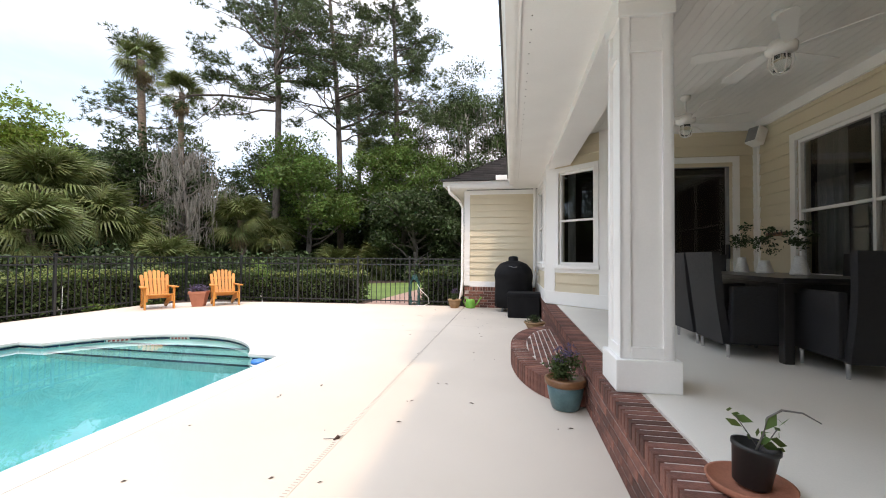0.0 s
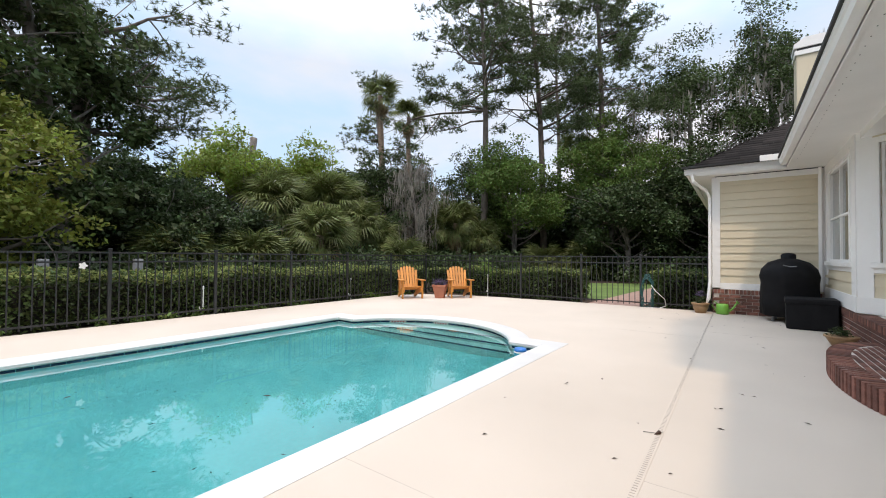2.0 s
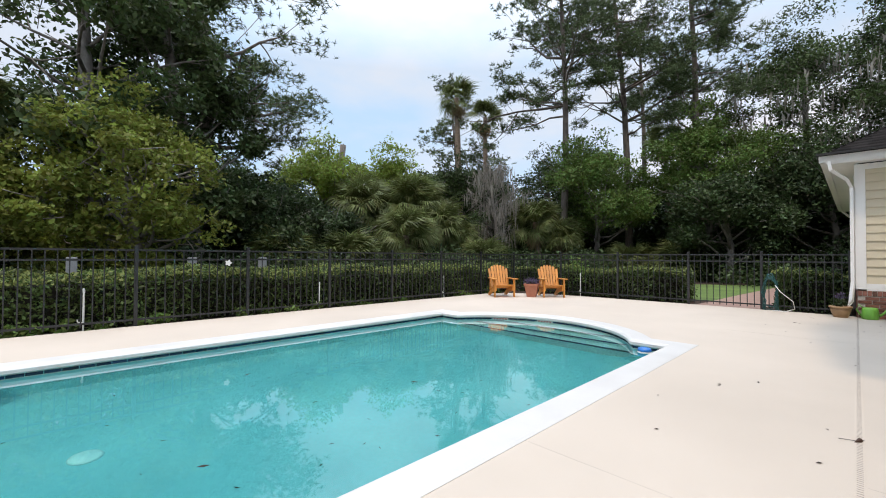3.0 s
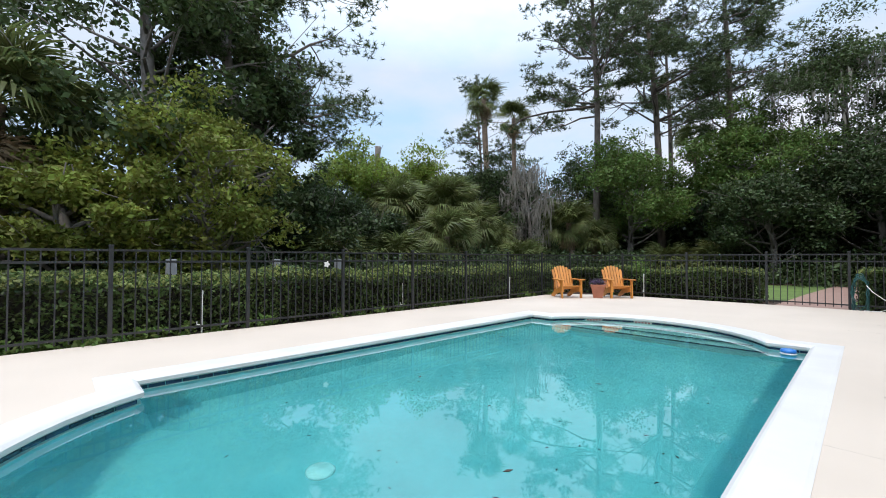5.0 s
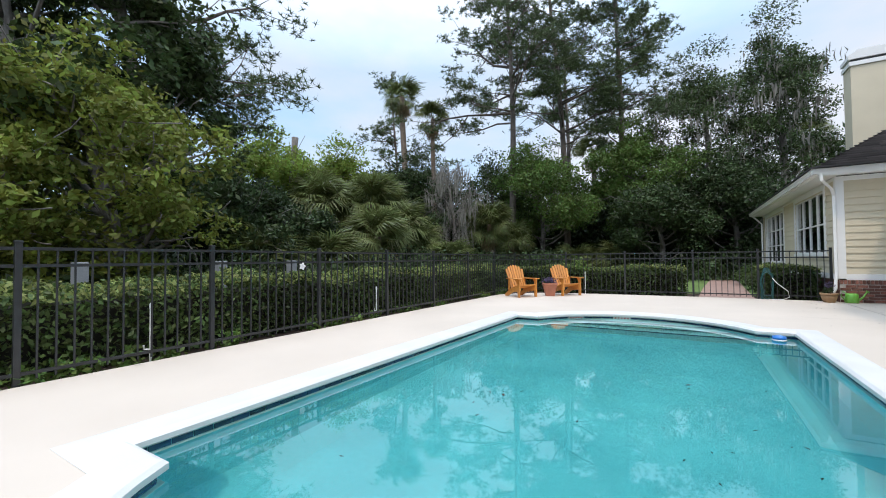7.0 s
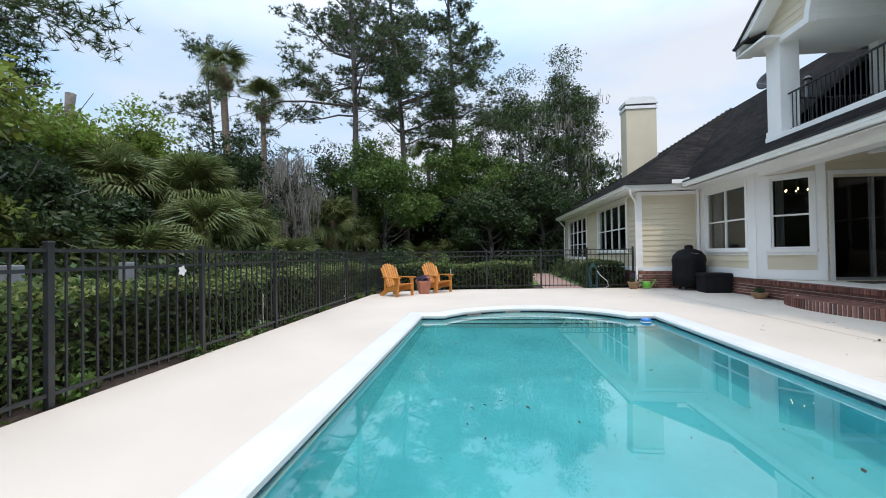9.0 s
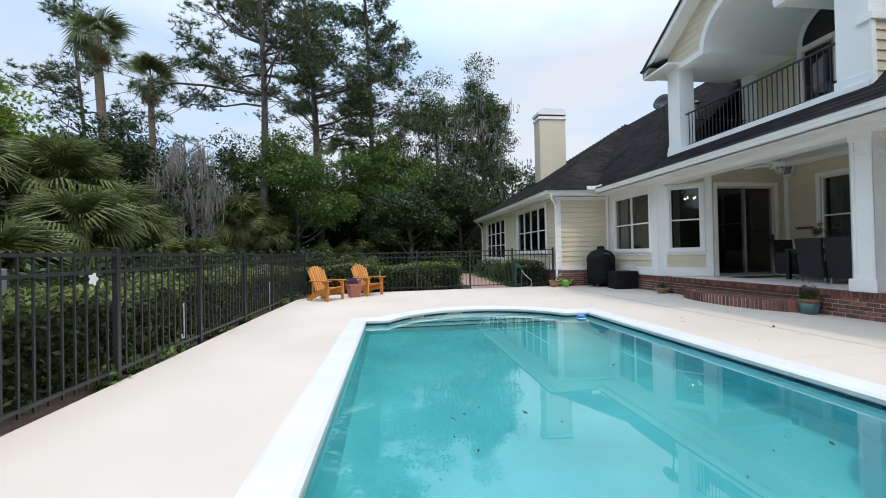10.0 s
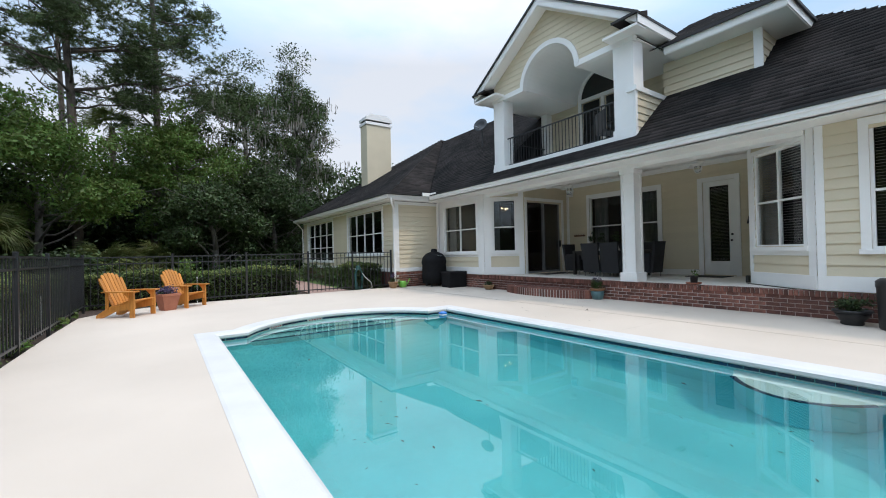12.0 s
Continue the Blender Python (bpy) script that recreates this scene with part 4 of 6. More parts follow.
put("eave_returns", returns, M_SHINGLE, "small dark shingled eave returns", "roof", kind="structure")
far_y, near_y = GY + half + 0.03, GY - half - 0.03
zr = RIDGE + 0.02
shingle_field("gable_roof_far", [(5.2, far_y, 6.40), (0.08, far_y, 6.40), (0.08, GY, zr), (7.6, GY, zr)], "dark shingled far slope of the gable")
shingle_field("gable_roof_near", [(0.08, near_y, 6.40), (5.2, near_y, 6.40), (7.6, GY, zr), (0.08, GY, zr)], "dark shingled near slope of the gable")
ge = bmesh.new()
for s in (1, -1):
    prism([(GY, zr + 0.02), (GY + s * (half + 0.04), 6.425), (GY + s * (half + 0.04), 6.36), (GY, zr - 0.045)], 0.05, "x", 0.06, ge)
for s in (1, -1):
    ye = GY + s * (half + 0.035)
    box(0.05, min(ye, ye - s * 0.05), 6.372, 2.2 if s < 0 else 4.6, max(ye, ye - s * 0.05), 6.43, ge)
    box(0.03, min(ye, ye - s * 0.62), 6.372, 0.07, max(ye, ye - s * 0.62), 6.42, ge)
put("gable_drip_edge", ge, M_ROOFEDGE, "thin black roof edge of the gable", "roof edge", kind="structure")
# wing wall beside the balcony
cheek = thing("wall_balcony_cheek", Matrix.Translation((GX + 0.42, 2.54, 0)), "low tan balcony side wall with a white cap", "wall", kind="structure")
part("wall_core", box(-0.4, 0.0, 3.6, 1.5, 0.12, 4.86), M_SIDING, cheek)
for r in range(7):
    z = 3.72 + r * 0.165
    plank(cheek, 0.0 - 0.42 + 0.03, 1.5, z, 0.165)
part("cap", box(-0.47, -0.06, 4.86, 1.2, 0.18, 4.98, bevel=0.006), M_WHITE, cheek, "white cap board")
part("corner_board", box(-0.45, -0.03, 3.6, -0.36, 0.0, 4.86), M_WHITE, cheek)
# second dormer
d_front = wall("wall_dormer_front", (1.80, 2.55), (1.80, 0.56), 4.7, 5.80, label="tan lap-sided dormer wall", board_z=(4.72, 5.75))
trim_box(d_front, "corner_board", 1.86, 4.7, 2.02, 5.8)
d_side = wall("wall_dormer_side", (1.80, 0.56), (5.0, 0.56), 4.7, 5.80, label="tan lap-sided dormer cheek", board_z=(4.72, 5.75))
de = bmesh.new()
box(1.30, 0.0, 5.78, 1.86, 2.28, 5.81, de)
box(1.86, 0.0, 5.78, 5.0, 0.6, 5.81, de)
box(1.28, -0.02, 5.80, 1.32, 2.28, 5.98, de)
box(1.32, -0.02, 5.80, 5.0, 0.02, 5.98, de)
put("dormer_eaves", de, M_WHITE, "white boxed eaves of the dormer", "eave", kind="structure")
shingle_field("dormer_roof_front", [(1.25, 2.6, 6.0), (1.25, -0.05, 6.0), (3.3, 2.0, 7.25), (3.3, 2.6, 7.25)], "dark shingled dormer slope")
shingle_field("dormer_roof_side", [(1.25, -0.05, 6.0), (5.6, -0.05, 6.0), (5.0, 2.0, 7.25), (3.3, 2.0, 7.25)], "dark shingled dormer end slope")
dd = bmesh.new()
box(1.225, -0.06, 5.95, 1.262, 2.3, 6.012, dd)
box(1.262, -0.07, 5.95, 5.4, -0.035, 6.012, dd)
put("dormer_drip_edge", dd, M_ROOFEDGE, "thin black roof edge of the dormer", "roof edge", kind="structure")


def railing(name, p0, p1, z, h, label, gap=0.11):
    d = Vector((p1[0] - p0[0], p1[1] - p0[1], 0))
    r = thing(name, Matrix.Translation((p0[0], p0[1], z)) @ Matrix.Rotation(math.atan2(d.y, d.x), 4, "Z"), label, "railing")
    part("top_rail", box(0, -0.025, h - 0.03, d.length, 0.025, h, bevel=0.005), M_IRON, r)
    part("bottom_rail", box(0, -0.015, 0.06, d.length, 0.015, 0.09), M_IRON, r)
    me = finish(box(-0.008, -0.008, 0.09, 0.008, 0.008, h - 0.03), "baluster", M_IRON)
    for i in range(1, int(d.length / gap)):
        ob = new("baluster", me)
        ob.parent = r
        ob.location = (i * d.length / int(d.length / gap), 0, 0)
    return r


railing("balcony_railing", (0.62, 6.85), (0.62, 3.06), 3.92, 0.92, "black metal balcony railing between white posts")
railing("balcony_railing", (2.72, 7.18), (0.87, 7.18), 3.92, 0.92, "black metal side railing of the balcony")


# ---- foliage builders ----
def unit(n, rng):
    v = rng.normal(size=(n, 3))
    return v / np.linalg.norm(v, axis=1, keepdims=True)


def leaves(centers, size, rng, aspect=0.5, flat=0.7):
    """Rhombic leaves folded on the midrib at the given places: vertices and triangles."""
    n = len(centers)
    up = unit(n, rng) + np.array((0, 0, flat))
    up /= np.linalg.norm(up, axis=1, keepdims=True) + 1e-9
    a = np.cross(up, unit(n, rng))
    a /= np.linalg.norm(a, axis=1, keepdims=True) + 1e-9
    b = np.cross(up, a)
    s = (size * rng.uniform(0.6, 1.3, n))[:, None]
    p = np.empty((n, 4, 3))
    p[:, 0] = centers - a * s
    p[:, 1] = centers + b * s * aspect
    p[:, 2] = centers + a * s
    p[:, 3] = centers - b * s * aspect
    f = np.arange(n * 4).reshape(n, 4)
    return p.reshape(-1, 3), f


def clumps(blobs, per, rng, hollow=0.35, jitter=0.35):
    """Leaf places in uneven clumps: each blob (x, y, z, rx, ry, rz) is filled with small bunches."""
    out = []
    for x, y, z, rx, ry, rz_ in blobs:
        k = max(4, per // 22)
        u = unit(k, rng) * (hollow + (1 - hollow) * rng.random((k, 1)) ** 0.5)
        c = np.array((x, y, z)) + u * (rx, ry, rz_)
        pts = np.repeat(c, 22, axis=0) + rng.normal(size=(k * 22, 3)) * jitter * np.array((1, 1, 0.55))
        out.append(pts)
    return np.concatenate(out)


def limb(p, d, length, r, rng, bm, depth, tips, spread=0.7, rise=0.15, deep=2):
    """A branching limb; the ends are gathered in tips."""
    pts, rad = [Vector(p)], [r]
    d = Vector(d).normalized()
    n = 4
    for i in range(n):
        d = (d + Vector(rng.normal(size=3)) * 0.16 + Vector((0, 0, rise * 0.3))).normalized()
        pts.append(pts[-1] + d * length / n)
        rad.append(max(0.012, r * (1 - 0.75 * (i + 1) / n)))
    tube(pts, rad, 5 if depth < 2 else 4, bm)
    tips.append(tuple(pts[-1]))
    if depth < deep:
        for i in (2, 3, 4):
            for _ in range(2 if depth == 0 else 1):
                dd = (d + Vector(rng.normal(size=3)) * spread).normalized()
                limb(pts[i], dd, length * rng.uniform(0.4, 0.6), rad[i] * 0.7, rng, bm, depth + 1, tips, spread, rise, deep)


def trunk_line(base, height, lean, rng, wobble=0.12, n=9):
    pts = []
    for i in range(n + 1):
        f = i / n
        pts.append((base[0] + lean[0] * f * height + wobble * math.sin(f * 5 + base[0]) * f, base[1] + lean[1] * f * height + wobble * math.cos(f * 4 + base[1]) * f, base[2] + f * height))
    return pts


def needle_tufts(places, size, rng, blades=13):
    """Pine tufts: thin blades fanning out from each place."""
    n = len(places)
    k = n * blades
    c = np.repeat(np.asarray(places), blades, axis=0)
    d = unit(k, rng)
    d[:, 2] = d[:, 2] * 0.7 + 0.25
    d /= np.linalg.norm(d, axis=1, keepdims=True)
    w = np.cross(d, unit(k, rng))
    w /= np.linalg.norm(w, axis=1, keepdims=True) + 1e-9
    s = (size * rng.uniform(0.6, 1.2, k))[:, None]
    p = np.empty((k, 3, 3))
    p[:, 0] = c - w * s * 0.085
    p[:, 1] = c + w * s * 0.085
    p[:, 2] = c + d * s
    return p.reshape(-1, 3), np.arange(k * 3).reshape(k, 3)


def pine(x, y, height, seed, lean=(0.0, 0.0), first=0.5, label="tall pine with an open crown of dark needles", r=0.26, limbs=15, reach=4.2, per=96, extra=(), puff=0.34, needle=0.27):
    rng = np.random.default_rng(seed)
    t = thing("pine_tree", pose(x, y, -0.1), label, "tree", "tall pines behind the fence")
    line = trunk_line((0, 0, 0), height, lean, rng, 0.35)
    bm = tube(line, [r * (1 - 0.8 * i / 9) + 0.02 for i in range(10)], 9)
    tips = []
    for i in range(limbs):
        f = first + (0.97 - first) * (i + rng.random() * 0.6) / limbs
        k = f * 9
        a, b2 = Vector(line[int(k)]), Vector(line[min(9, int(k) + 1)])
        p = a.lerp(b2, k - int(k))
        ang = rng.random() * 6.28
        ln = reach * (1.0 - 0.65 * (f - first) / (1 - first)) * rng.uniform(0.5, 1.15)
        limb(p, (math.cos(ang), math.sin(ang), rng.uniform(-0.05, 0.5)), ln, 0.06 + 0.03 * (1 - f), rng, bm, 0, tips, 0.75, 0.15, 1)
    for ang, f, ln in extra:
        k = f * 9
        p = Vector(line[int(k)]).lerp(Vector(line[min(9, int(k) + 1)]), k - int(k))
        limb(p, (math.cos(ang), math.sin(ang), 0.22), ln, 0.11, rng, bm, 0, tips, 0.55, 0.1, 1)
        limb(p, (math.cos(ang + 0.25), math.sin(ang + 0.25), 0.35), ln * 0.6, 0.07, rng, bm, 0, tips, 0.6, 0.1, 1)
    part("trunk", bm, M_BARK, t, "grey-brown pine trunk and limbs", smooth=True)
    tips = np.array(tips)
    pl = np.repeat(tips, per // 4, axis=0) + rng.normal(size=(len(tips) * (per // 4), 3)) * (puff, puff, puff * 0.42)
    v, f = needle_tufts(pl, needle, rng, 13)
    tagged(raw("crown", v, f, L_PINE, t), "dark green needle crown")
    return t


def broadleaf(x, y, height, radius, seed, leaf, label, bark=None, base=0.25, n=16, per=700, size=0.11, r=0.2, name="broadleaf_tree", group="", moss=0, squash=0.8):
    rng = np.random.default_rng(seed)
    t = thing(name, pose(x, y, -0.1), label, "tree", group)
    line = trunk_line((0, 0, 0), height * 0.8, (rng.normal() * 0.04, rng.normal() * 0.04), rng, 0.3)
    bm = tube(line, [r * (1 - 0.8 * i / 9) + 0.02 for i in range(10)], 8)
    tips, blobs = [], []
    for i in range(n):
        f = base + (1 - base) * (i + rng.random()) / n
        k = min(8.9, f * 9 * 0.98)
        p = Vector(line[int(k)]).lerp(Vector(line[int(k) + 1]), k - int(k))
        ang = i * 2.4 + rng.random()
        wide = radius * math.sin(math.pi * min(0.93, 0.25 + 0.75 * (f - base) / (1 - base))) * rng.uniform(0.45, 1.38)
        ends = []
        limb(p, (math.cos(ang), math.sin(ang), 0.45), max(0.6, wide), 0.07, rng, bm, 1, ends, 0.6)
        tips += ends
        e = ends[0]
        s = radius * rng.uniform(0.20, 0.44)
        blobs.append((e[0], e[1], e[2], s, s, s * squash))
    top = line[-1]
    blobs.append((top[0], top[1], top[2] + 0.1 * height, radius * 0.4, radius * 0.4, radius * 0.4))
    part("trunk", bm, bark or M_GBARK, t, smooth=True)
    v, f = leaves(clumps(blobs, per, rng, 0.3, radius * 0.075), size, rng)
    tagged(raw("crown", v, f, leaf, t), "leafy crown with gaps")
    if moss:
        moss_strands(t, np.array(tips), moss, rng)
    return t


def moss_strands(t, tips, count, rng, length=1.2, name="moss", loose=0.35, thin=1.0):
    """Hanging beards of grey moss under the branches."""
    c = tips[rng.integers(0, len(tips), count)] + rng.normal(size=(count, 3)) * (loose, loose, 0.25)
    ln = length * rng.uniform(0.3, 1.0, count)
    ang = rng.random(count) * 6.28
    w = np.stack((np.cos(ang), np.sin(ang), np.zeros(count)), 1) * thin * (0.035 + 0.04 * rng.random((count, 1)))
    drift = rng.normal(size=(count, 3)) * 0.06
    p = np.empty((count, 4, 3))
    down = np.stack((np.zeros(count), np.zeros(count), -ln), 1)
    p[:, 0], p[:, 1], p[:, 2], p[:, 3] = c - w, c + down * 0.5 - w * 1.2 + drift, c + down, c + down * 0.45 + w * 1.3 + drift
    q = np.arange(count * 4).reshape(count, 4)
    return tagged(raw(name, p.reshape(-1, 3), q, L_MOSS, t), "grey hanging spanish moss", kind="stuff")


def frond(rng, length, fan, droop, blades=20):
    """One fan leaf on its stalk, along +x: vertices and quads; the blades bend at the middle and hang at the tip."""
    verts, faces = [], []
    st = length
    def quad(a, b, c, d):
        i = len(verts)
        verts.extend((a, b, c, d))
        faces.append((i, i + 1, i + 2, i + 3))
    def at(s):
        return np.array((s, 0, -droop * (s / (length + fan)) ** 2 * (length + fan)))
    quad(at(0) + (0, 0.02, 0), at(0) - (0, 0.02, 0), at(st) - (0, 0.012, 0), at(st) + (0, 0.012, 0))
    hub = at(st)
    tilt = -droop * 0.9
    for i in range(blades):
        a = (i / (blades - 1) - 0.5) * 4.2
        ln = fan * (1.0 - 0.25 * abs(a) / 2.1) * rng.uniform(0.88, 1.08)
        d = np.array((math.cos(a), math.sin(a), tilt * math.cos(a) + 0.22 - 0.38 * abs(math.sin(a))))
        d /= np.linalg.norm(d)
        w = np.array((-math.sin(a), math.cos(a), 0)) * fan * 0.036
        mid = hub + d * ln * 0.6
        tip = hub + d * ln * 0.92 + np.array((0, 0, -ln * (0.22 + 0.42 * rng.random())))
        quad(hub - w * 0.2, mid - w, mid + np.array((0, 0, 0.02)), hub)
        quad(hub, mid + np.array((0, 0, 0.02)), mid + w, hub + w * 0.2)
        quad(mid - w, tip, tip + w * 0.05, mid + w)
    return np.array(verts), np.array(faces)


def fronds(parent, name, origin, count, length, fan, rng, leaf, low=-0.9, high=1.25, blades=18, label=""):
    V, F, n = [], [], 0
    for i in range(count):
        el = low + (high - low) * rng.random() ** 0.65
        v, f = frond(rng, length * rng.uniform(0.75, 1.15), fan * rng.uniform(0.8, 1.15), 0.22 + 0.4 * rng.random() if el > 0 else 0.7, blades)
        m = np.array(Matrix.Rotation(i * 2.399 + rng.random() * 0.5, 3, "Z") @ Matrix.Rotation(-el, 3, "Y") @ Matrix.Rotation(rng.normal() * 0.42, 3, "X"))
        V.append(v @ m.T + np.array(origin))
        F.append(f + n)
        n += len(v)
    ob = raw(name, np.concatenate(V), np.concatenate(F), leaf, parent)
    return tagged(ob, label)


def palm(x, y, height, seed, fan=0.85, stalk=0.9, count=26, lean=(0, 0), skirt=14, label="cabbage palm with fan fronds and a dead skirt", r=0.17, group="palms behind the fence"):
    rng = np.random.default_rng(seed)
    t = thing("cabbage_palm", pose(x, y, -0.1), label, "palm", group)
    line = trunk_line((0, 0, 0), height, lean, rng, 0.12)
    part("trunk", tube(line, [r * (1.15 - 0.25 * i / 9) * (1 + 0.06 * (i % 2)) for i in range(10)], 9), M_PBARK, t, smooth=True)
    fronds(t, "fronds", line[-1], count, stalk, fan, rng, L_PALM, -0.55, 1.35, 23, "green fan fronds")
    if skirt:
        fronds(t, "dead_fronds", (line[-1][0], line[-1][1], line[-1][2] - 0.25), skirt, stalk * 0.8, fan * 0.85, rng, L_DEAD, -1.45, -0.7, 14, "brown dead fronds hanging down")
    return t


def thicket(name, blobs, per, seed, leaf, label, size=0.12, jitter=0.4, category="shrub", hollow=0.45, kind="stuff"):
    rng = np.random.default_rng(seed)
    v, f = leaves(clumps(blobs, per, rng, hollow, jitter), size, rng)
    return tagged(raw(name, v, f, leaf), label, category, kind=kind)


# ---- the pool fence ----
TOP = 1.36


def fence_run(p0, p1, panels, label, name="metal_fence", category="fence"):
    """A run of posts, rails and pickets."""
    d = Vector((p1[0] - p0[0], p1[1] - p0[1], 0))
    step = d.length / panels
    f = thing(name, Matrix.Translation((p0[0], p0[1], -0.03)) @ Matrix.Rotation(math.atan2(d.y, d.x), 4, "Z"), label, category)
    for k in range(panels):
        post = part("post", box(-0.027, -0.027, -0.05, 0.027, 0.027, TOP + 0.05, bevel=0.004), M_IRON, f, m=pose(k * step, 0, 0))
        part("post_cap", box(-0.032, -0.032, TOP + 0.05, 0.032, 0.032, TOP + 0.075, bevel=0.008), M_IRON, post)
        for z in (0.12, TOP - 0.19, TOP - 0.02):
            part("rail", box(0.028, -0.014, z, step - 0.028, 0.014, z + 0.032), M_IRON, f, m=pose(k * step, 0, 0))
        n = round(step / 0.143)
        for i in range(1, n):
            ob = new("picket", PICKET)
            ob.parent = f
            ob.location = (k * step + i * step / n, 0, 0)


PICKET = finish(box(-0.0085, -0.0085, 0.07, 0.0085, 0.0085, TOP - 0.02), "picket", M_IRON)
FX, FY = -10.13, 11.08
fence_run((FX, FY - 1.867 * 11), (FX, FY), 11, "black metal picket fence along the hedge")
fence_run((FX, FY), (-4.47, 11.22), 3, "black metal picket fence behind the garden chairs")
fence_run((-4.47, 11.22), (-2.90, 11.24), 1, "black metal picket gate in the fence", "metal_gate", "gate")
fence_run((-2.90, 11.24), (-1.36, 11.26), 1, "short black fence panel beside the wing")
put("fence_post", box(-1.40, 11.2, -0.05, -1.345, 11.255, TOP + 0.05, bevel=0.004), M_IRON, "black end post beside the wing", "fence post")

tag_b = prism([(0.075 * math.cos(a) * (1 + 0.22 * math.cos(5 * a)), 0.075 * math.sin(a) * (1 + 0.22 * math.cos(5 * a))) for a in [2 * math.pi * i / 30 for i in range(30)]], 0.012, "x", 0.0)
put("fence_ornament", tag_b, M_CERAMIC, "small pale flower-shaped ornament hung on the fence", "ornament", m=pose(FX + 0.03, 1.36, 1.09) @ Matrix.Scale(0.72, 4))
for i, (x, y, h) in enumerate(((-10.25, -0.80, 0.66), (-10.26, 3.42, 0.60), (-10.26, 7.6, 0.62), (-7.65, 11.34, 0.70))):
    st = thing("sprinkler_riser", pose(x, y, -0.05), "thin white plastic sprinkler riser in the bed", "sprinkler", "sprinkler risers")
    part("pipe", lathe([(0.013, 0), (0.013, h), (0.018, h), (0.018, h + 0.05), (0.008, h + 0.07)], 8), M_PVC, st)
    part("elbow", tube([(0, 0, 0.16), (0, -0.07, 0.17), (0, -0.075, 0.22)], 0.011, 6), M_PVC, st)
for x, y in ((-12.2, -0.9), (-12.2, 1.19), (-12.2, 2.8)):
    ub = thing("utility_box", pose(x, y, -0.07), "grey metal utility box behind the hedge", "utility box", "grey utility boxes")
    part("case", box(-0.08, -0.085, 0.3, 0.08, 0.085, 1.26, bevel=0.015), M_GREY, ub)
    part("stand", box(-0.05, -0.05, 0, 0.05, 0.05, 0.32), M_GREY, ub)


def hedge(name, x0, y0, x1, y1, h, seed, label, dens=900):
    """A clipped hedge: a plain near-black block, leaves all over it and a top painted paler as sunlit."""
    rng = np.random.default_rng(seed)
    t = thing(name, pose(0, 0, -0.07), label, "hedge")
    # The core is one plain near-black block behind the leaves.
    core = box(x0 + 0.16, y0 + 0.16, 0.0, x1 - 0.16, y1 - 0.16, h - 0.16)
    part("core", core, mat("hedge_core", (0.018, 0.016, 0.01), None, 8, 0.95), t, "plain near-black block inside")
    w, l = x1 - x0, y1 - y0
    n = int(dens * (2 * (w + l) * h + w * l * 1.4))
    u = rng.random((n, 3))
    pick = rng.random(n) * (2 * (w + l) * h + w * l * 1.4)
    p = np.empty((n, 3))
    side = pick < 2 * (w + l) * h
    along = rng.random(n) * 2 * (w + l)
    p[:, 2] = 0.02 + u[:, 2] * h
    p[:, 0] = np.where(along < w, x0 + along, np.where(along < w + l, x1, np.where(along < 2 * w + l, x0 + along - w - l, x0)))
    p[:, 1] = np.where(along < w, y0, np.where(along < w + l, y0 + along - w, np.where(along < 2 * w + l, y1, y0 + along - 2 * w - l)))
    top = ~side
    p[top, 0], p[top, 1], p[top, 2] = x0 + u[top, 0] * w, y0 + u[top, 1] * l, h
    wave = 0.05 * np.sin(p[:, 0] * 2.1 + 1) + 0.05 * np.sin(p[:, 1] * 1.7) + 0.03 * np.sin(p[:, 1] * 4.3 + p[:, 0] * 3)
    p[:, 2] += wave * (p[:, 2] / h)
    p += rng.normal(size=(n, 3)) * (0.055, 0.055, 0.035)
    # Leaves near the top get the paler colour in place of sunlight.
    young = (p[:, 2] > h - 0.05 + wave) & (rng.random(n) < 0.42)
    v, f = leaves(p[~young], 0.042, rng, 0.55)
    tagged(raw("leaves", v, f, L_HEDGE, t), "dense small green leaves")
    v, f = leaves(p[young], 0.042, rng, 0.55)
    tagged(raw("sun_top", v, f, L_SUNTOP, t), "pale leaves along the top, sunlight put into their colour")
    return t


hedge("hedge", -11.7, -12, -10.55, 11.6, 0.93, 3, "long clipped green hedge behind the fence")
hedge("hedge", -10.5, 11.75, -4.75, 12.75, 0.86, 4, "clipped green hedge beside the gate")
hedge("hedge", -2.65, 11.9, -1.5, 13.3, 0.88, 5, "small clipped hedge beside the wing")
rng_b = np.random.default_rng(21)
put("garden_path", sheet([(-4.35, 11.3), (-2.95, 11.3), (-2.75, 16.0), (-2.4, 23), (-3.6, 23), (-4.1, 16.0)], [], -0.03, thick=0.03), M_PAVER, "pinkish paved garden path beyond the gate", "path", kind="structure")
thicket("low_shrub", [(-2.3, 14.6, 0.35, 0.5, 0.5, 0.4), (-2.2, 16.2, 0.4, 0.55, 0.6, 0.45), (-2.3, 18.6, 0.4, 0.6, 0.7, 0.5)], 1400, 31, L_HEDGE, "low rounded shrubs along the wing", 0.045, 0.1)
# weeds at the foot of the fence
weed = [(-10.3 + 0.1 * rng_b.random(), -6 + i * 0.33 + 0.2 * rng_b.random(), 0.03, 0.1, 0.14, 0.12) for i in range(50) if rng_b.random() < 0.6]
thicket("weeds", weed, 66, 33, L_MID, "small weeds at the foot of the fence", 0.05, 0.06)

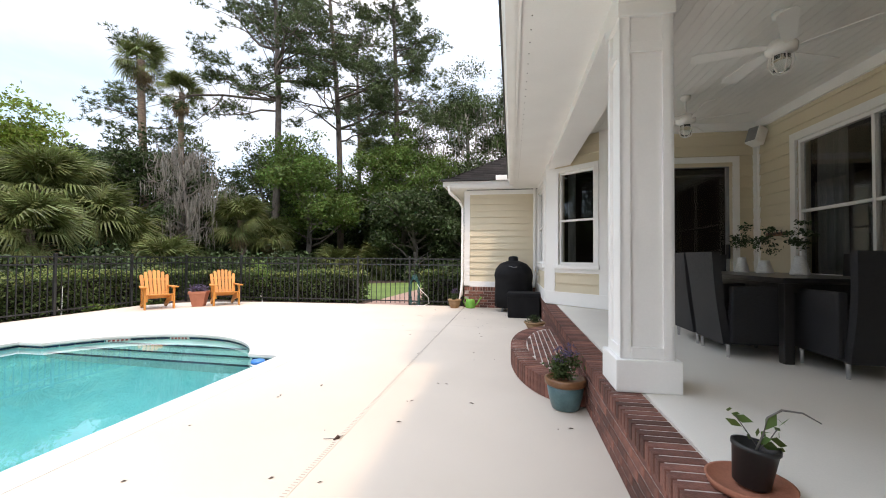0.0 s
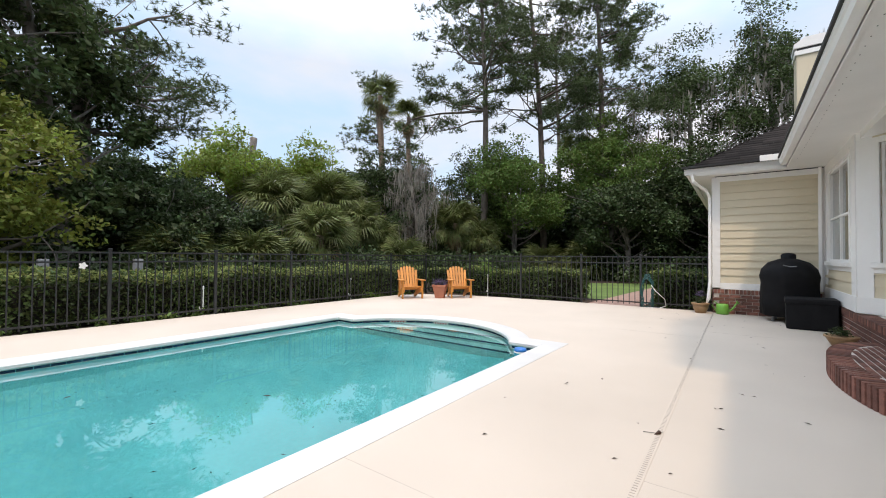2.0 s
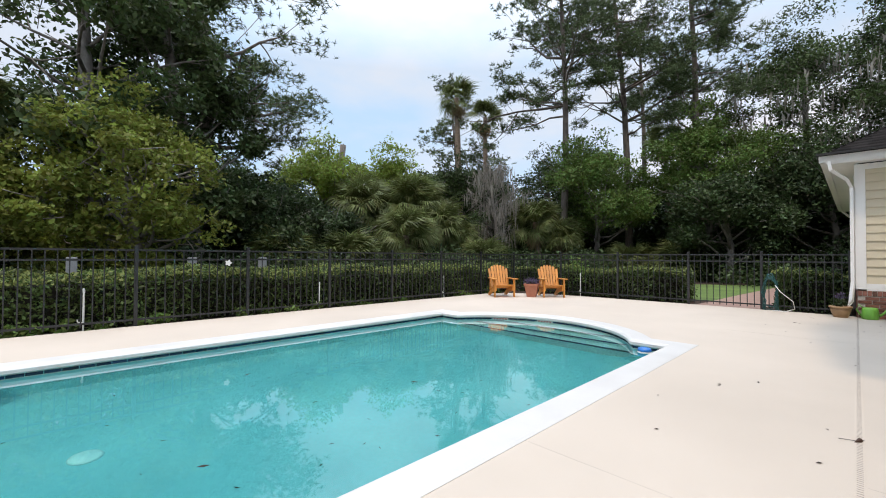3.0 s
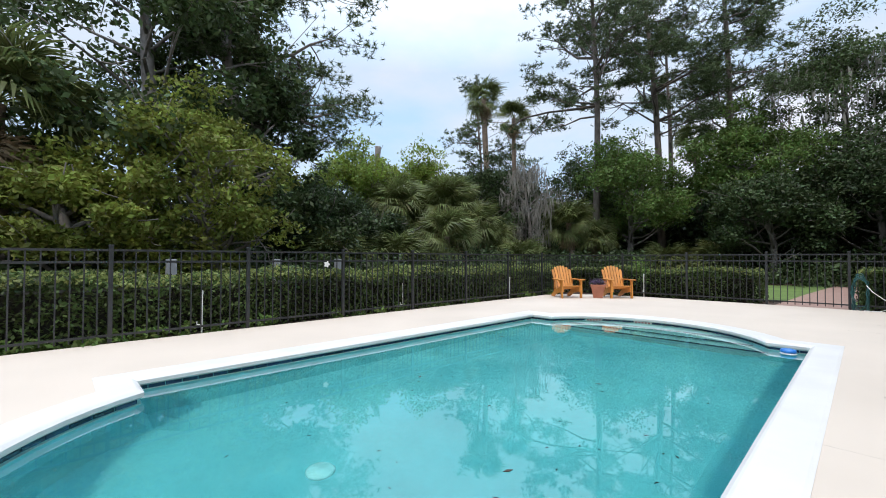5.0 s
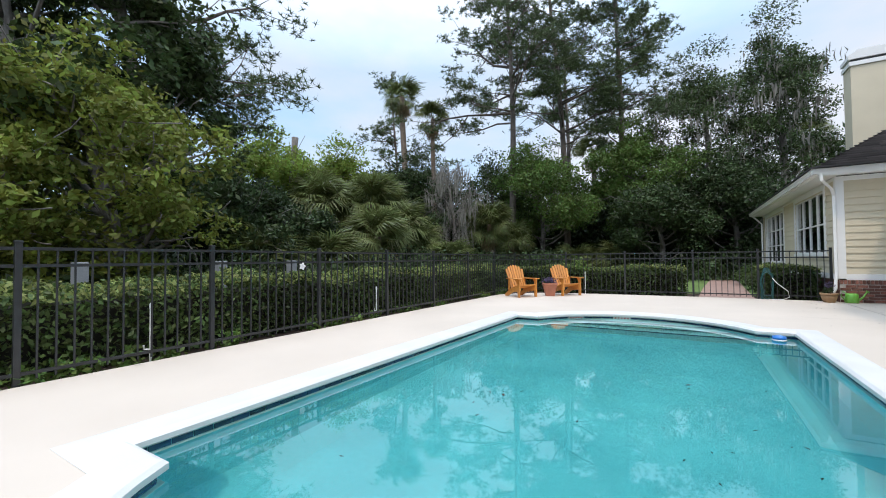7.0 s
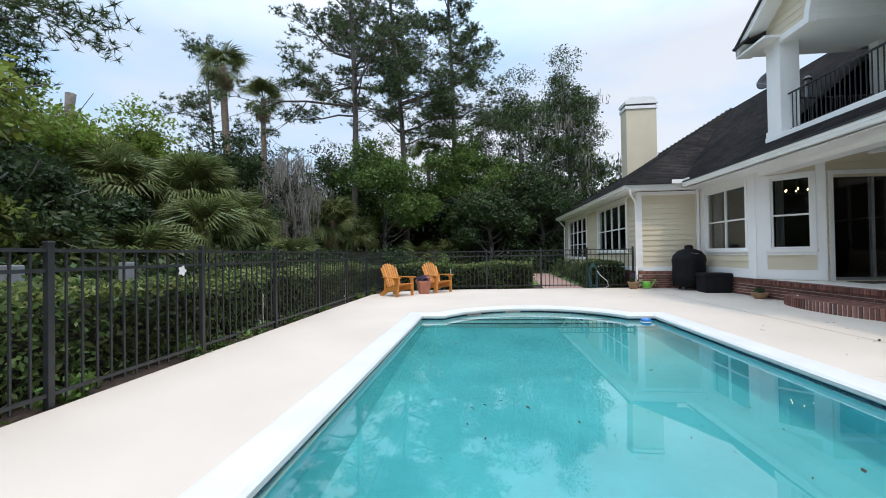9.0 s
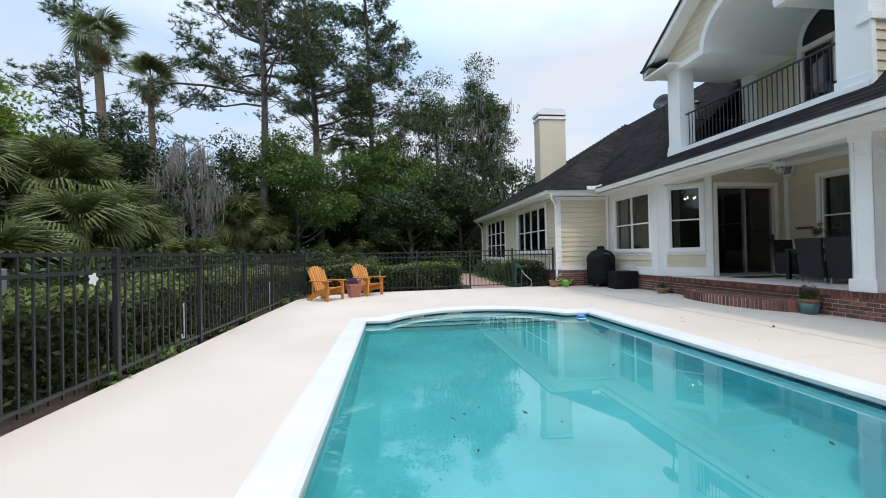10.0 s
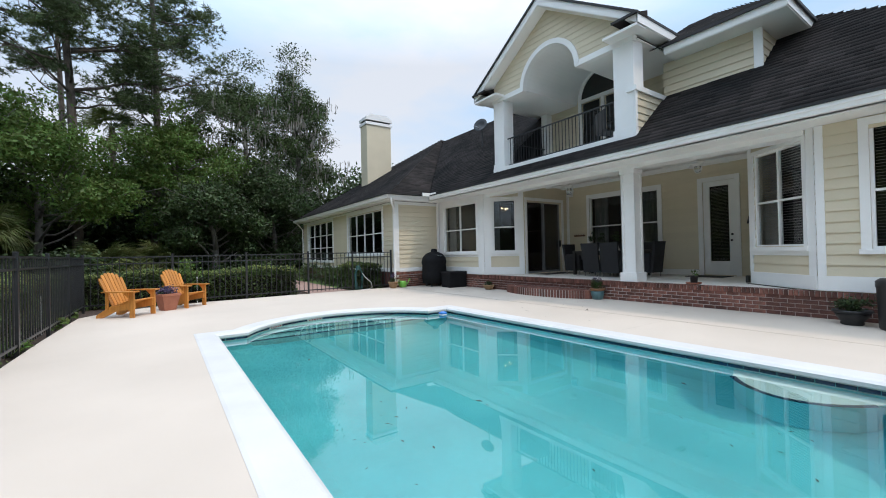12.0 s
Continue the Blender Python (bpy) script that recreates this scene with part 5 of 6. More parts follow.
# ---- trees and undergrowth ----
pine(-15.5, 24.3, 25, 11, (0.02, -0.02), 0.44, limbs=25, extra=((3.5, 0.47, 6.4), (3.1, 0.60, 5.6), (0.2, 0.52, 4.6), (2.4, 0.52, 4.6), (5.6, 0.57, 4.4)), reach=5.4, per=100)
pine(-12.3, 27.8, 26, 12, (-0.04, 0.0), 0.38, limbs=25, per=96, reach=4.8, extra=((0.4, 0.42, 5.0), (2.6, 0.7, 5.0), (5.9, 0.5, 4.5)))
pine(-8.9, 29.5, 25, 13, (0.01, 0.0), 0.36, limbs=28, per=96, reach=3.9, label="tall narrow pine with vines on its trunk")
pine(-26.0, 24.5, 17.5, 14, (0.0, 0.0), 0.45, limbs=16, reach=3.0, per=40, r=0.14, label="slender pine with a thin crown")
pine(-14.5, 36, 22, 15, (0.02, 0.0), 0.5, limbs=12)
pine(-19.5, 3.2, 17, 16, (0.0, 0.0), 0.3, limbs=22, reach=3.7, per=130, r=0.34, needle=0.2, extra=((1.3, 0.40, 2.9), (1.1, 0.52, 3.2), (1.0, 0.70, 3.0), (1.5, 0.34, 2.6)), label="large dark pine with long reaching limbs")
palm(-23.1, 22.0, 14.0, 41, 1.0, 0.9, 26, (-0.02, 0.0), 16, r=0.22, label="tall cabbage palm with a ragged crown")
palm(-21.1, 22.6, 12.0, 42, 0.9, 0.8, 26, (0.015, 0.0), 14, r=0.17, label="tall slim cabbage palm")
palm(-11.0, 31.5, 10.0, 43, 0.9, 0.9, 24, r=0.18, label="cabbage palm among the trees")
palm(-9.3, 34, 8.5, 44, 0.8, 0.8, 20, r=0.16, label="small cabbage palm among the trees")
palm(4.5, 42, 11.5, 45, 1.1, 1.0, 22, r=0.2, label="distant cabbage palm beyond the wing")
for i, (x, y, h, fan) in enumerate(((-15.8, 21.6, 3.6, 1.25), (-14.8, 22.8, 2.6, 1.1), (-19.2, 13.6, 4.3, 1.35), (-18.4, 15.2, 3.2, 1.25), (-20.3, 15.4, 4.8, 1.3), (-17.4, 12.0, 2.4, 1.2), (-20.6, 11.4, 4.2, 1.35), (-18.6, 17.0, 2.4, 1.2), (-17.0, 5.4, 0.9, 1.3), (-16.8, 8.2, 0.9, 1.2), (-10.8, 24.0, 0.8, 1.1), (-8.4, 25.0, 0.9, 1.1), (-16.0, 16.6, 0.9, 1.1), (-22.5, 12.5, 5.0, 1.3))):
    palm(x, y, h, 50 + i, fan * 0.82, 0.95, 66, skirt=12 if h > 1.5 else 4, r=0.2, label="bushy cabbage palm with drooping fan fronds")
palm(-16.5, -3.6, 4.9, 71, 1.15, 1.2, 60, skirt=44, r=0.24, label="large cabbage palm with a shaggy brown skirt")

# the bare tree hung with moss
rng_m = np.random.default_rng(81)
dead = thing("mossy_tree", pose(-17.4, 19.0, -0.1), "bare grey tree draped in spanish moss", "tree")
bm = tube(trunk_line((0, 0, 0), 7.2, (0.02, 0.01), rng_m, 0.3), [0.16 - 0.014 * i for i in range(10)], 7)
tips = []
for i in range(30):
    a, z = i * 2.4, 1.9 + i * 0.17
    wide = 0.5 + 1.25 * math.sin(math.pi * min(1.0, (i + 6) / 34)) * rng_m.uniform(0.5, 1.15)
    limb((0.1 * math.cos(a), 0.1 * math.sin(a), z), (math.cos(a), math.sin(a), 0.75), wide, 0.05, rng_m, bm, 0, tips, 0.75, 0.35)
part("trunk", bm, M_GBARK, dead, "grey bare trunk and twigs", smooth=True)
beards = np.array(tips)[rng_m.permutation(len(tips))[:90]]
moss_strands(dead, beards, 1000, rng_m, 1.15, "moss", 0.14, 0.32)

# broadleaf trees
broadleaf(-13.6, 25.2, 9.8, 3.5, 91, L_MID, "rounded bright green broadleaf tree", n=30, per=1100, size=0.10)
broadleaf(-17.2, 27.0, 10.0, 3.2, 92, L_OAK, "light airy green tree among the pines", n=20, per=700, size=0.10)
broadleaf(-7.8, 27.8, 11.2, 3.2, 93, L_MID, "tall green broadleaf tree", n=28, per=1000, size=0.10)
broadleaf(-3.6, 30.5, 17.0, 3.8, 94, L_OAK, "dark oak hung with grey moss", n=30, per=1000, size=0.09, moss=600, r=0.3, name="live_oak")
broadleaf(1.2, 33.0, 19.8, 3.7, 95, L_OAK, "tall dark oak hung with grey moss", n=34, per=1000, size=0.09, moss=950, r=0.35, name="live_oak")
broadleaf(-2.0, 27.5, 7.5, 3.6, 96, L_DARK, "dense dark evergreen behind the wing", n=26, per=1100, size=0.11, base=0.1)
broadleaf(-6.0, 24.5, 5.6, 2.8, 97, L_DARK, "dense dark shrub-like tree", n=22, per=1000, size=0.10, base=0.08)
broadleaf(-14.8, 0.5, 6.2, 2.0, 98, L_YEL, "light olive-green small tree behind the hedge", n=34, per=560, size=0.075, base=0.14)
broadleaf(-14.9, -2.2, 3.7, 1.7, 99, L_YEL, "olive-green bushy tree behind the hedge", n=22, per=800, size=0.075, base=0.1)
broadleaf(-17.9, 2.6, 15.0, 2.5, 101, L_OAK, "large dark oak with dense leaves", n=28, per=760, size=0.11, r=0.34, name="live_oak", base=0.2)
broadleaf(-18.6, -0.4, 15.0, 3.4, 100, L_OAK, "tall oak with an open airy crown", n=34, per=600, size=0.11, r=0.36, name="live_oak", base=0.15)
broadleaf(-24.0, 15.5, 9.3, 3.2, 102, L_LIME, "sunlit lime-green tree beyond the fence", n=22, per=800, size=0.11)
broadleaf(-25.0, 11.4, 9.0, 3.3, 103, L_LIME, "sunlit lime-green tree beyond the fence", n=22, per=800, size=0.11)
broadleaf(-26.0, 20.5, 7.6, 3.0, 104, L_MID, "mid-green leafy tree standing beyond the fence", n=20, per=800, size=0.11)
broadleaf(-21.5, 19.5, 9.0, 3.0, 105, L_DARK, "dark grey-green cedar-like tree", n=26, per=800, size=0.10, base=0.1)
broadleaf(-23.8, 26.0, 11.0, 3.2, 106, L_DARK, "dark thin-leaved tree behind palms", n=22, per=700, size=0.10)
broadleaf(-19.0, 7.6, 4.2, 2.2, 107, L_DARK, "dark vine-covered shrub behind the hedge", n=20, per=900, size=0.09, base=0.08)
stub = thing("dead_palm", pose(-23.0, 11.3, -0.1), "broken dead palm trunk without a crown", "tree")
part("trunk", tube(trunk_line((0, 0, 0), 8.0, (0.05, 0.02), rng_m, 0.2), [0.15] * 9 + [0.19], 8), M_GBARK, stub, smooth=True)

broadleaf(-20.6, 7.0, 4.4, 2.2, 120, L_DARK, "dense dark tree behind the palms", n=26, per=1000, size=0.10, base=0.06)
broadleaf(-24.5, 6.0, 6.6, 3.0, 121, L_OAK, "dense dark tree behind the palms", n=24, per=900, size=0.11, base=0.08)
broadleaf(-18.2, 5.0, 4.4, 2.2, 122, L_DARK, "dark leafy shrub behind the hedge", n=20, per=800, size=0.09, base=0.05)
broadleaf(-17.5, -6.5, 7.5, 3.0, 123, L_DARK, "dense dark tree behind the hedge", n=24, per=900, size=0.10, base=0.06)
thicket("young_shrub", [(-7.75, 11.55, 0.75, 0.16, 0.16, 0.3), (-7.95, 11.6, 1.0, 0.2, 0.2, 0.2)], 130, 124, L_MID, "light green sprouting shrub above the hedge", 0.05, 0.1)

# undergrowth and far woods
rng_u = np.random.default_rng(111)
low = []
for i in range(150):
    a = math.radians(rng_u.uniform(-12, 205))
    d = rng_u.uniform(15, 23)
    x, y = -4 + d * math.cos(a) * 1.0, 5 + d * math.sin(a)
    if x > -2.8 and y > 9 or x > -3 or (-10 < x < -2.5 and y < 22):
        continue
    low.append((x, y, rng_u.uniform(0.2, 0.9), 1.2, 1.2, 0.9))
for i in range(46):
    low.append((-14.2 - rng_u.random() * 4, -14 + i * 0.72, rng_u.uniform(0.1, 0.7), 1.0, 1.0, 0.8))
for i in range(40):
    low.append((-17.5 - rng_u.random() * 5, -10 + i * 0.52, rng_u.uniform(0.8, 3.0), 1.3, 1.3, 1.2))
# The shade low under the trees is put into the leaf colour here.
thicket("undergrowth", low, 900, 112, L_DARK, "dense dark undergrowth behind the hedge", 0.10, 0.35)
far = []
# The ring also runs unseen behind the camera, added for reflections and bounce.
for i in range(330):
    a = math.radians(rng_u.uniform(-20, 300))
    d = rng_u.uniform(31, 46)
    x, y = -5 + d * math.cos(a), 4 + d * math.sin(a)
    if x > 8 and y < 30:
        continue
    h = 3.2 + 2.8 * rng_u.random() + (4.5 if y > 24 and x > -12 else 0)
    far.append((x, y, h * 0.5 * rng_u.random() * 2, 2.6, 2.6, 2.4))
for i in range(150):
    a = math.radians(rng_u.uniform(50, 150))
    d = rng_u.uniform(27, 32)
    far.append((-5 + d * math.cos(a), 4 + d * math.sin(a), rng_u.uniform(0.6, 5.0), 1.8, 1.8, 1.6))
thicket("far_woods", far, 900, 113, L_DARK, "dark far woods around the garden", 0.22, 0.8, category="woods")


# ---- bricks: porch edge, curved step and wing base ----
def brick_me(l, w, h):
    return finish(box(-l / 2, -w / 2, -h / 2, l / 2, w / 2, h / 2, bevel=0.006), "brick", M_BRICK)


base = thing("porch_brick_base", pose(0, 0, 0), "red brick edge of the raised porch", "brick wall", kind="structure")
part("mortar", box(0.692, -4.75, 0.0, 0.98, WY, 0.452), M_MORTAR, base)
row_me = brick_me(0.215, 0.057, 0.098)
run_me = brick_me(0.20, 0.09, 0.064)
rest = bmesh.new()
B_X = 0.68


def lay(me, parent, m, name="brick"):
    ob = new(name, me)
    ob.parent = parent
    ob.matrix_basis = m
    return ob


def bulk(l, w, h, m, bm):
    box(-l / 2, -w / 2, -h / 2, l / 2, w / 2, h / 2, bm, 0.0, m)


y = -4.7
while y < 10.9:
    m = pose(B_X + 0.095, y, PORCH - 0.052) @ pose(0, 0, 0, 0, 0, 0)
    if -0.8 < y < 8.6:
        lay(row_me, base, m)
    else:
        bulk(0.215, 0.06, 0.098, m, rest)
    y += 0.071
for r in range(5):
    z = 0.035 + r * 0.0745
    y = -4.65 + (0.105 if r % 2 else 0)
    while y < 10.9:
        m = pose(B_X + 0.05, y, z, 0, 0, 90)
        if 0.3 < y < 4.0 or (8.2 < y < 9.2):
            lay(run_me, base, m)
        else:
            bulk(0.20, 0.09, 0.064, m, rest)
        y += 0.21
tagged(part("more_bricks", rest, M_BRICK, base), kind="stuff")

SC, SA, SB, SH = (0.69, 5.35), 0.68, 1.62, 0.205
stepb = thing("brick_step", pose(SC[0], SC[1], 0), "curved red brick step up to the porch", "step", kind="structure")
ell = [(-(SA - 0.012) * math.sin(math.pi * i / 28), -(SB - 0.012) * math.cos(math.pi * i / 28)) for i in range(29)]
part("mortar", prism(ell, SH - 0.006, "z", 0.0), M_MORTAR, stepb)
edge_me = brick_me(0.21, 0.055, 0.206)
n = 52
for i in range(n):
    a = math.pi * (i + 0.5) / n
    px, py = -(SA - 0.10) * math.sin(a), -(SB - 0.10) * math.cos(a)
    ang = math.atan2(-SB * math.cos(a) / SB ** 2, -SA * math.sin(a) / SA ** 2)
    lay(edge_me, stepb, Matrix.Translation((px, py, SH / 2 + 0.001)) @ Matrix.Rotation(ang, 4, "Z"))
flat_me = brick_me(0.196, 0.052, 0.09)
for k in range(8):
    x = -0.03 - k * 0.067
    reach = SB * math.sqrt(max(0, 1 - ((-x + 0.20) / SA) ** 2)) - 0.05
    y = -reach + 0.1
    while y < reach - 0.1:
        lay(flat_me, stepb, pose(x, y, SH - 0.042, 0, 0, 90))
        y += 0.21

wb = thing("wing_brick_base", pose(0, 0, 0), "red brick base of the wing", "brick wall", kind="structure")
part("mortar", box(WX - 0.005, WY - 0.025, 0.0, FACE - 0.02, WY + 0.05, 0.565), M_MORTAR, wb)
solid_me = brick_me(0.058, 0.09, 0.10)
x = WX + 0.03
while x < FACE - 0.05:
    lay(solid_me, wb, pose(x, WY - 0.005, 0.515))
    x += 0.071
for r in range(6):
    x = WX + 0.10 + (0.105 if r % 2 else 0)
    while x < FACE - 0.12:
        lay(run_me, wb, pose(x, WY + 0.005, 0.036 + r * 0.0745))
        x += 0.21
put("wing_side_base", box(WX - 0.03, WY - 0.02, 0.0, WX + 0.05, 23.0, 0.565), M_BRICK, "red brick base along the wing", "brick wall", kind="structure")

# ---- things on the deck ----
def adirondack():
    """A slatted wooden garden chair facing -y, its origin on the ground at the middle of the front."""
    c = thing("adirondack_chair", pose(0, 0, 0), "orange-stained wooden slatted garden chair on the deck", "chair", "two slatted garden chairs")
    for s in (-1, 1):
        part("front_leg", box(s * 0.31 - 0.02, 0.0, 0.0, s * 0.31 + 0.02, 0.10, 0.55, bevel=0.006), M_CEDAR, c)
        side = [(0.02, 0.20), (0.02, 0.36), (0.12, 0.38), (0.55, 0.25), (0.86, 0.06), (0.86, 0.0), (0.72, 0.0), (0.45, 0.13)]
        part("side_rail", prism(side, 0.035, "x", s * 0.27 - 0.0175), M_CEDAR, c)
        arm = [(s * 0.24, -0.06), (s * 0.40, -0.05), (s * 0.41, 0.12), (s * 0.36, 0.55), (s * 0.33, 0.72), (s * 0.27, 0.72), (s * 0.27, 0.2)]
        part("armrest", prism(arm if s > 0 else arm[::-1], 0.026, "z", 0.55), M_CEDAR, c)
        part("arm_bracket", prism([(0.1, 0.42), (0.1, 0.55), (0.22, 0.55)], 0.03, "x", s * 0.335 - 0.015), M_CEDAR, c)
        part("back_post", box(s * 0.29 - 0.018, 0.58, 0.18, s * 0.29 + 0.018, 0.64, 0.56, bevel=0.005), M_CEDAR, c)
    for i in range(6):
        y = 0.0 + i * 0.085
        z = 0.375 - 0.03 * abs(i - 0.5) * 0.8 - (0.02 if i else 0)
        part("seat_slat", box(-0.30, y, z, 0.30, y + 0.072, z + 0.022, bevel=0.006), M_CEDAR, c)
    lean_m = Matrix.Translation((0, 0.50, 0.26)) @ Matrix.Rotation(radians(-24), 4, "X")
    hs = (0.66, 0.74, 0.78, 0.79, 0.78, 0.74, 0.66)
    for i, h in enumerate(hs):
        x = (i - 3) * 0.083
        spread = (i - 3) * 0.012
        sl = prism([(x - 0.034, 0.0), (x + 0.034, 0.0), (x + spread + 0.038, h - 0.03), (x + spread + 0.02, h), (x + spread - 0.02, h), (x + spread - 0.038, h - 0.03)], 0.022, "y", 0.0)
        part("back_slat", sl, M_CEDAR, c, m=lean_m)
    for z in (0.12, 0.50):
        part("back_rail", box(-0.30, 0.022, z, 0.30, 0.05, z + 0.07, bevel=0.004), M_CEDAR, c, m=lean_m)
    return c


chair = adirondack()
chair.matrix_basis = pose(-8.80, 8.78, 0, 0, 0, 55)
copy_thing(chair, pose(-7.74, 9.86, 0, 0, 0, 47))


def plant(parent, blobs, leaf, seed, per=160, size=0.035, jitter=0.05, name="leaves", label=""):
    rng = np.random.default_rng(seed)
    v, f = leaves(clumps(blobs, per, rng, 0.2, jitter), size, rng)
    return tagged(raw(name, v, f, leaf, parent), label, kind="stuff")


def square_pot(x, y, turn):
    t = thing("flower_pot", pose(x, y, 0, 0, 0, turn), "tapered square terracotta pot with purple flowers", "flower pot")
    b = bmesh.new()
    lo = [b.verts.new((sx * 0.13, sy * 0.13, 0)) for sx, sy in ((-1, -1), (1, -1), (1, 1), (-1, 1))]
    hi = [b.verts.new((sx * 0.20, sy * 0.20, 0.36)) for sx, sy in ((-1, -1), (1, -1), (1, 1), (-1, 1))]
    b.faces.new(lo)
    for i in range(4):
        b.faces.new((lo[i], lo[(i + 1) % 4], hi[(i + 1) % 4], hi[i]))
    b.faces.new(hi)
    part("pot", b, M_TERRA, t)
    rimb = bmesh.new()
    for a in ((-0.215, -0.215, 0.215, -0.175), (-0.215, 0.175, 0.215, 0.215), (-0.215, -0.175, -0.175, 0.175), (0.175, -0.175, 0.215, 0.175)):
        box(a[0], a[1], 0.35, a[2], a[3], 0.41, rimb, 0.005)
    part("rim", rimb, M_TERRA, t)
    plant(t, [(0, 0, 0.48, 0.2, 0.2, 0.1)], L_PURPLE, 5, 900, 0.022, 0.05, "bloom", "small purple flowers")
    plant(t, [(0, 0, 0.42, 0.18, 0.18, 0.06)], L_DARK, 6, 300, 0.03, 0.03)
    return t


square_pot(-8.38, 9.60, 25)


def round_pot(name, x, y, z, profile, material, label, rim_mat=None, rim=None):
    t = thing(name, pose(x, y, z), label, "flower pot")
    part("pot", lathe(profile, 26), material, t, smooth=True)
    if rim:
        part("rim", lathe(rim, 26), rim_mat or material, t, smooth=True)
    return t


tp = round_pot("glazed_pot", 0.50, 3.68, 0, [(0.105, 0), (0.12, 0.01), (0.15, 0.12), (0.165, 0.22)], M_TEAL, "round teal glazed pot with a brown rim and a leafy plant", M_RUST, [(0.166, 0.215), (0.182, 0.23), (0.186, 0.275), (0.165, 0.285), (0.155, 0.26), (0.02, 0.255)])
plant(tp, [(0, 0, 0.34, 0.14, 0.14, 0.09), (0.05, 0.04, 0.42, 0.10, 0.10, 0.10), (-0.06, -0.03, 0.38, 0.09, 0.09, 0.08)], L_HEDGE, 7, 330, 0.018, 0.035)
plant(tp, [(0, 0.02, 0.50, 0.13, 0.13, 0.10)], L_PURPLE, 8, 220, 0.013, 0.025, "bloom", "faded lavender spikes")
bp = round_pot("planter_bowl", 0.45, 7.75, 0, [(0.14, 0), (0.2, 0.10), (0.24, 0.17)], M_TAN, "low brown planter bowl with small plants", M_TAN, [(0.24, 0.16), (0.26, 0.17), (0.26, 0.20), (0.22, 0.20), (0.05, 0.19)])
bp.matrix_basis = bp.matrix_basis @ Matrix.Scale(0.78, 4)
plant(bp, [(0, 0, 0.26, 0.18, 0.18, 0.08)], L_DARK, 9, 420, 0.025, 0.05)
tb = round_pot("clay_pot", -1.52, 10.80, 0, [(0.11, 0), (0.15, 0.10), (0.17, 0.2)], M_TAN, "tan clay pot with a purple plant beside the wing", M_TAN, [(0.17, 0.19), (0.185, 0.20), (0.185, 0.235), (0.15, 0.235), (0.05, 0.22)])
plant(tb, [(0, 0, 0.32, 0.1, 0.1, 0.1)], L_DARK, 10, 200, 0.025, 0.04)
plant(tb, [(0, 0, 0.46, 0.09, 0.09, 0.07)], L_PURPLE, 11, 160, 0.02, 0.03, "bloom", "purple flowers")

can = thing("watering_can", pose(-1.09, 10.84, 0) @ Matrix.Scale(1.15, 4), "bright green plastic watering can", "watering can")
part("body", lathe([(0.10, 0), (0.115, 0.01), (0.105, 0.18), (0.09, 0.205), (0.02, 0.21)], 20), M_GREEN, can, smooth=True)
part("spout", tube([(0.09, 0, 0.05), (0.17, 0, 0.12), (0.24, 0, 0.24)], [0.025, 0.018, 0.014], 8), M_GREEN, can, smooth=True)
part("rose", lathe([(0.014, 0), (0.035, 0.03), (0.035, 0.04)], 12, m=pose(0.235, 0, 0.23, 0, 40, 0)), M_GREEN, can, smooth=True)
part("handle", tube([(-0.08, 0, 0.20), (-0.14, 0, 0.25), (-0.17, 0, 0.16), (-0.11, 0, 0.05)], 0.012, 7), M_GREEN, can, smooth=True)

grill = thing("covered_grill", pose(0.06, 10.42, 0) @ Matrix.Diagonal((1.14, 1.1, 1.0, 1)), "barbecue grill under a black fabric cover", "grill")
cov = lathe([(0.30, 0.10), (0.40, 0.12), (0.42, 0.40), (0.41, 0.80), (0.43, 0.93), (0.40, 1.08), (0.30, 1.22), (0.15, 1.29), (0.11, 1.30), (0.11, 1.38), (0.08, 1.41), (0.02, 1.42)], 40)
for v in cov.verts:
    fold = 1 + (0.040 * math.sin(7 * math.atan2(v.co.y, v.co.x) + v.co.z * 2.5) + 0.022 * math.sin(17 * math.atan2(v.co.y, v.co.x) + v.co.z * 6)) * (1.4 - v.co.z)
    v.co.x *= fold
    v.co.y *= fold * 0.92
part("cover", cov, M_COVER, grill, smooth=True)
for a in (0.6, 2.2, 3.8, 5.4):
    part("leg", lathe([(0.025, 0), (0.02, 0.14)], 10, m=pose(0.3 * math.cos(a), 0.28 * math.sin(a), 0)), M_GREY, grill)
part("cord", tube([(-0.1, -0.36, 1.17), (0.0, -0.39, 1.14), (0.08, -0.38, 1.15)], 0.008, 6), M_GREY, grill)
bin_ = thing("storage_box", pose(0.30, 9.50, 0, 0, 0, -3) @ Matrix.Diagonal((1.0, 1.0, 1.14, 1)), "low black box under a fitted cover beside the grill", "storage box")
bb = box(-0.36, -0.30, 0.0, 0.36, 0.30, 0.47, bevel=0.03)
part("body", bb, M_COVER, bin_)
part("lid", box(-0.375, -0.315, 0.40, 0.375, 0.315, 0.50, bevel=0.03), M_COVER, bin_, "slightly greyer lid")

hr = thing("garden_hose", pose(-2.72, 11.12, 0), "coiled teal garden hose with a pale end on the fence", "garden hose")
rng_h = np.random.default_rng(5)
for k in range(7):
    pts = [(0.13 * math.sin(a) + 0.02 * rng_h.normal(), 0.015 * k - 0.05, 0.42 + (0.33 + 0.02 * k) * math.cos(a) - 0.06 * k * (math.cos(a) < 0)) for a in [2 * math.pi * i / 20 for i in range(21)]]
    part("coil", tube(pts, 0.009, 6), M_HOSE, hr, smooth=True)
part("hose_end", tube([(0.1, -0.08, 0.6), (0.2, -0.1, 0.45), (0.42, -0.12, 0.25), (0.45, -0.13, 0.08), (0.3, -0.15, 0.015), (0.05, -0.16, 0.015)], 0.009, 6), M_PVC, hr, "pale loose end", smooth=True)

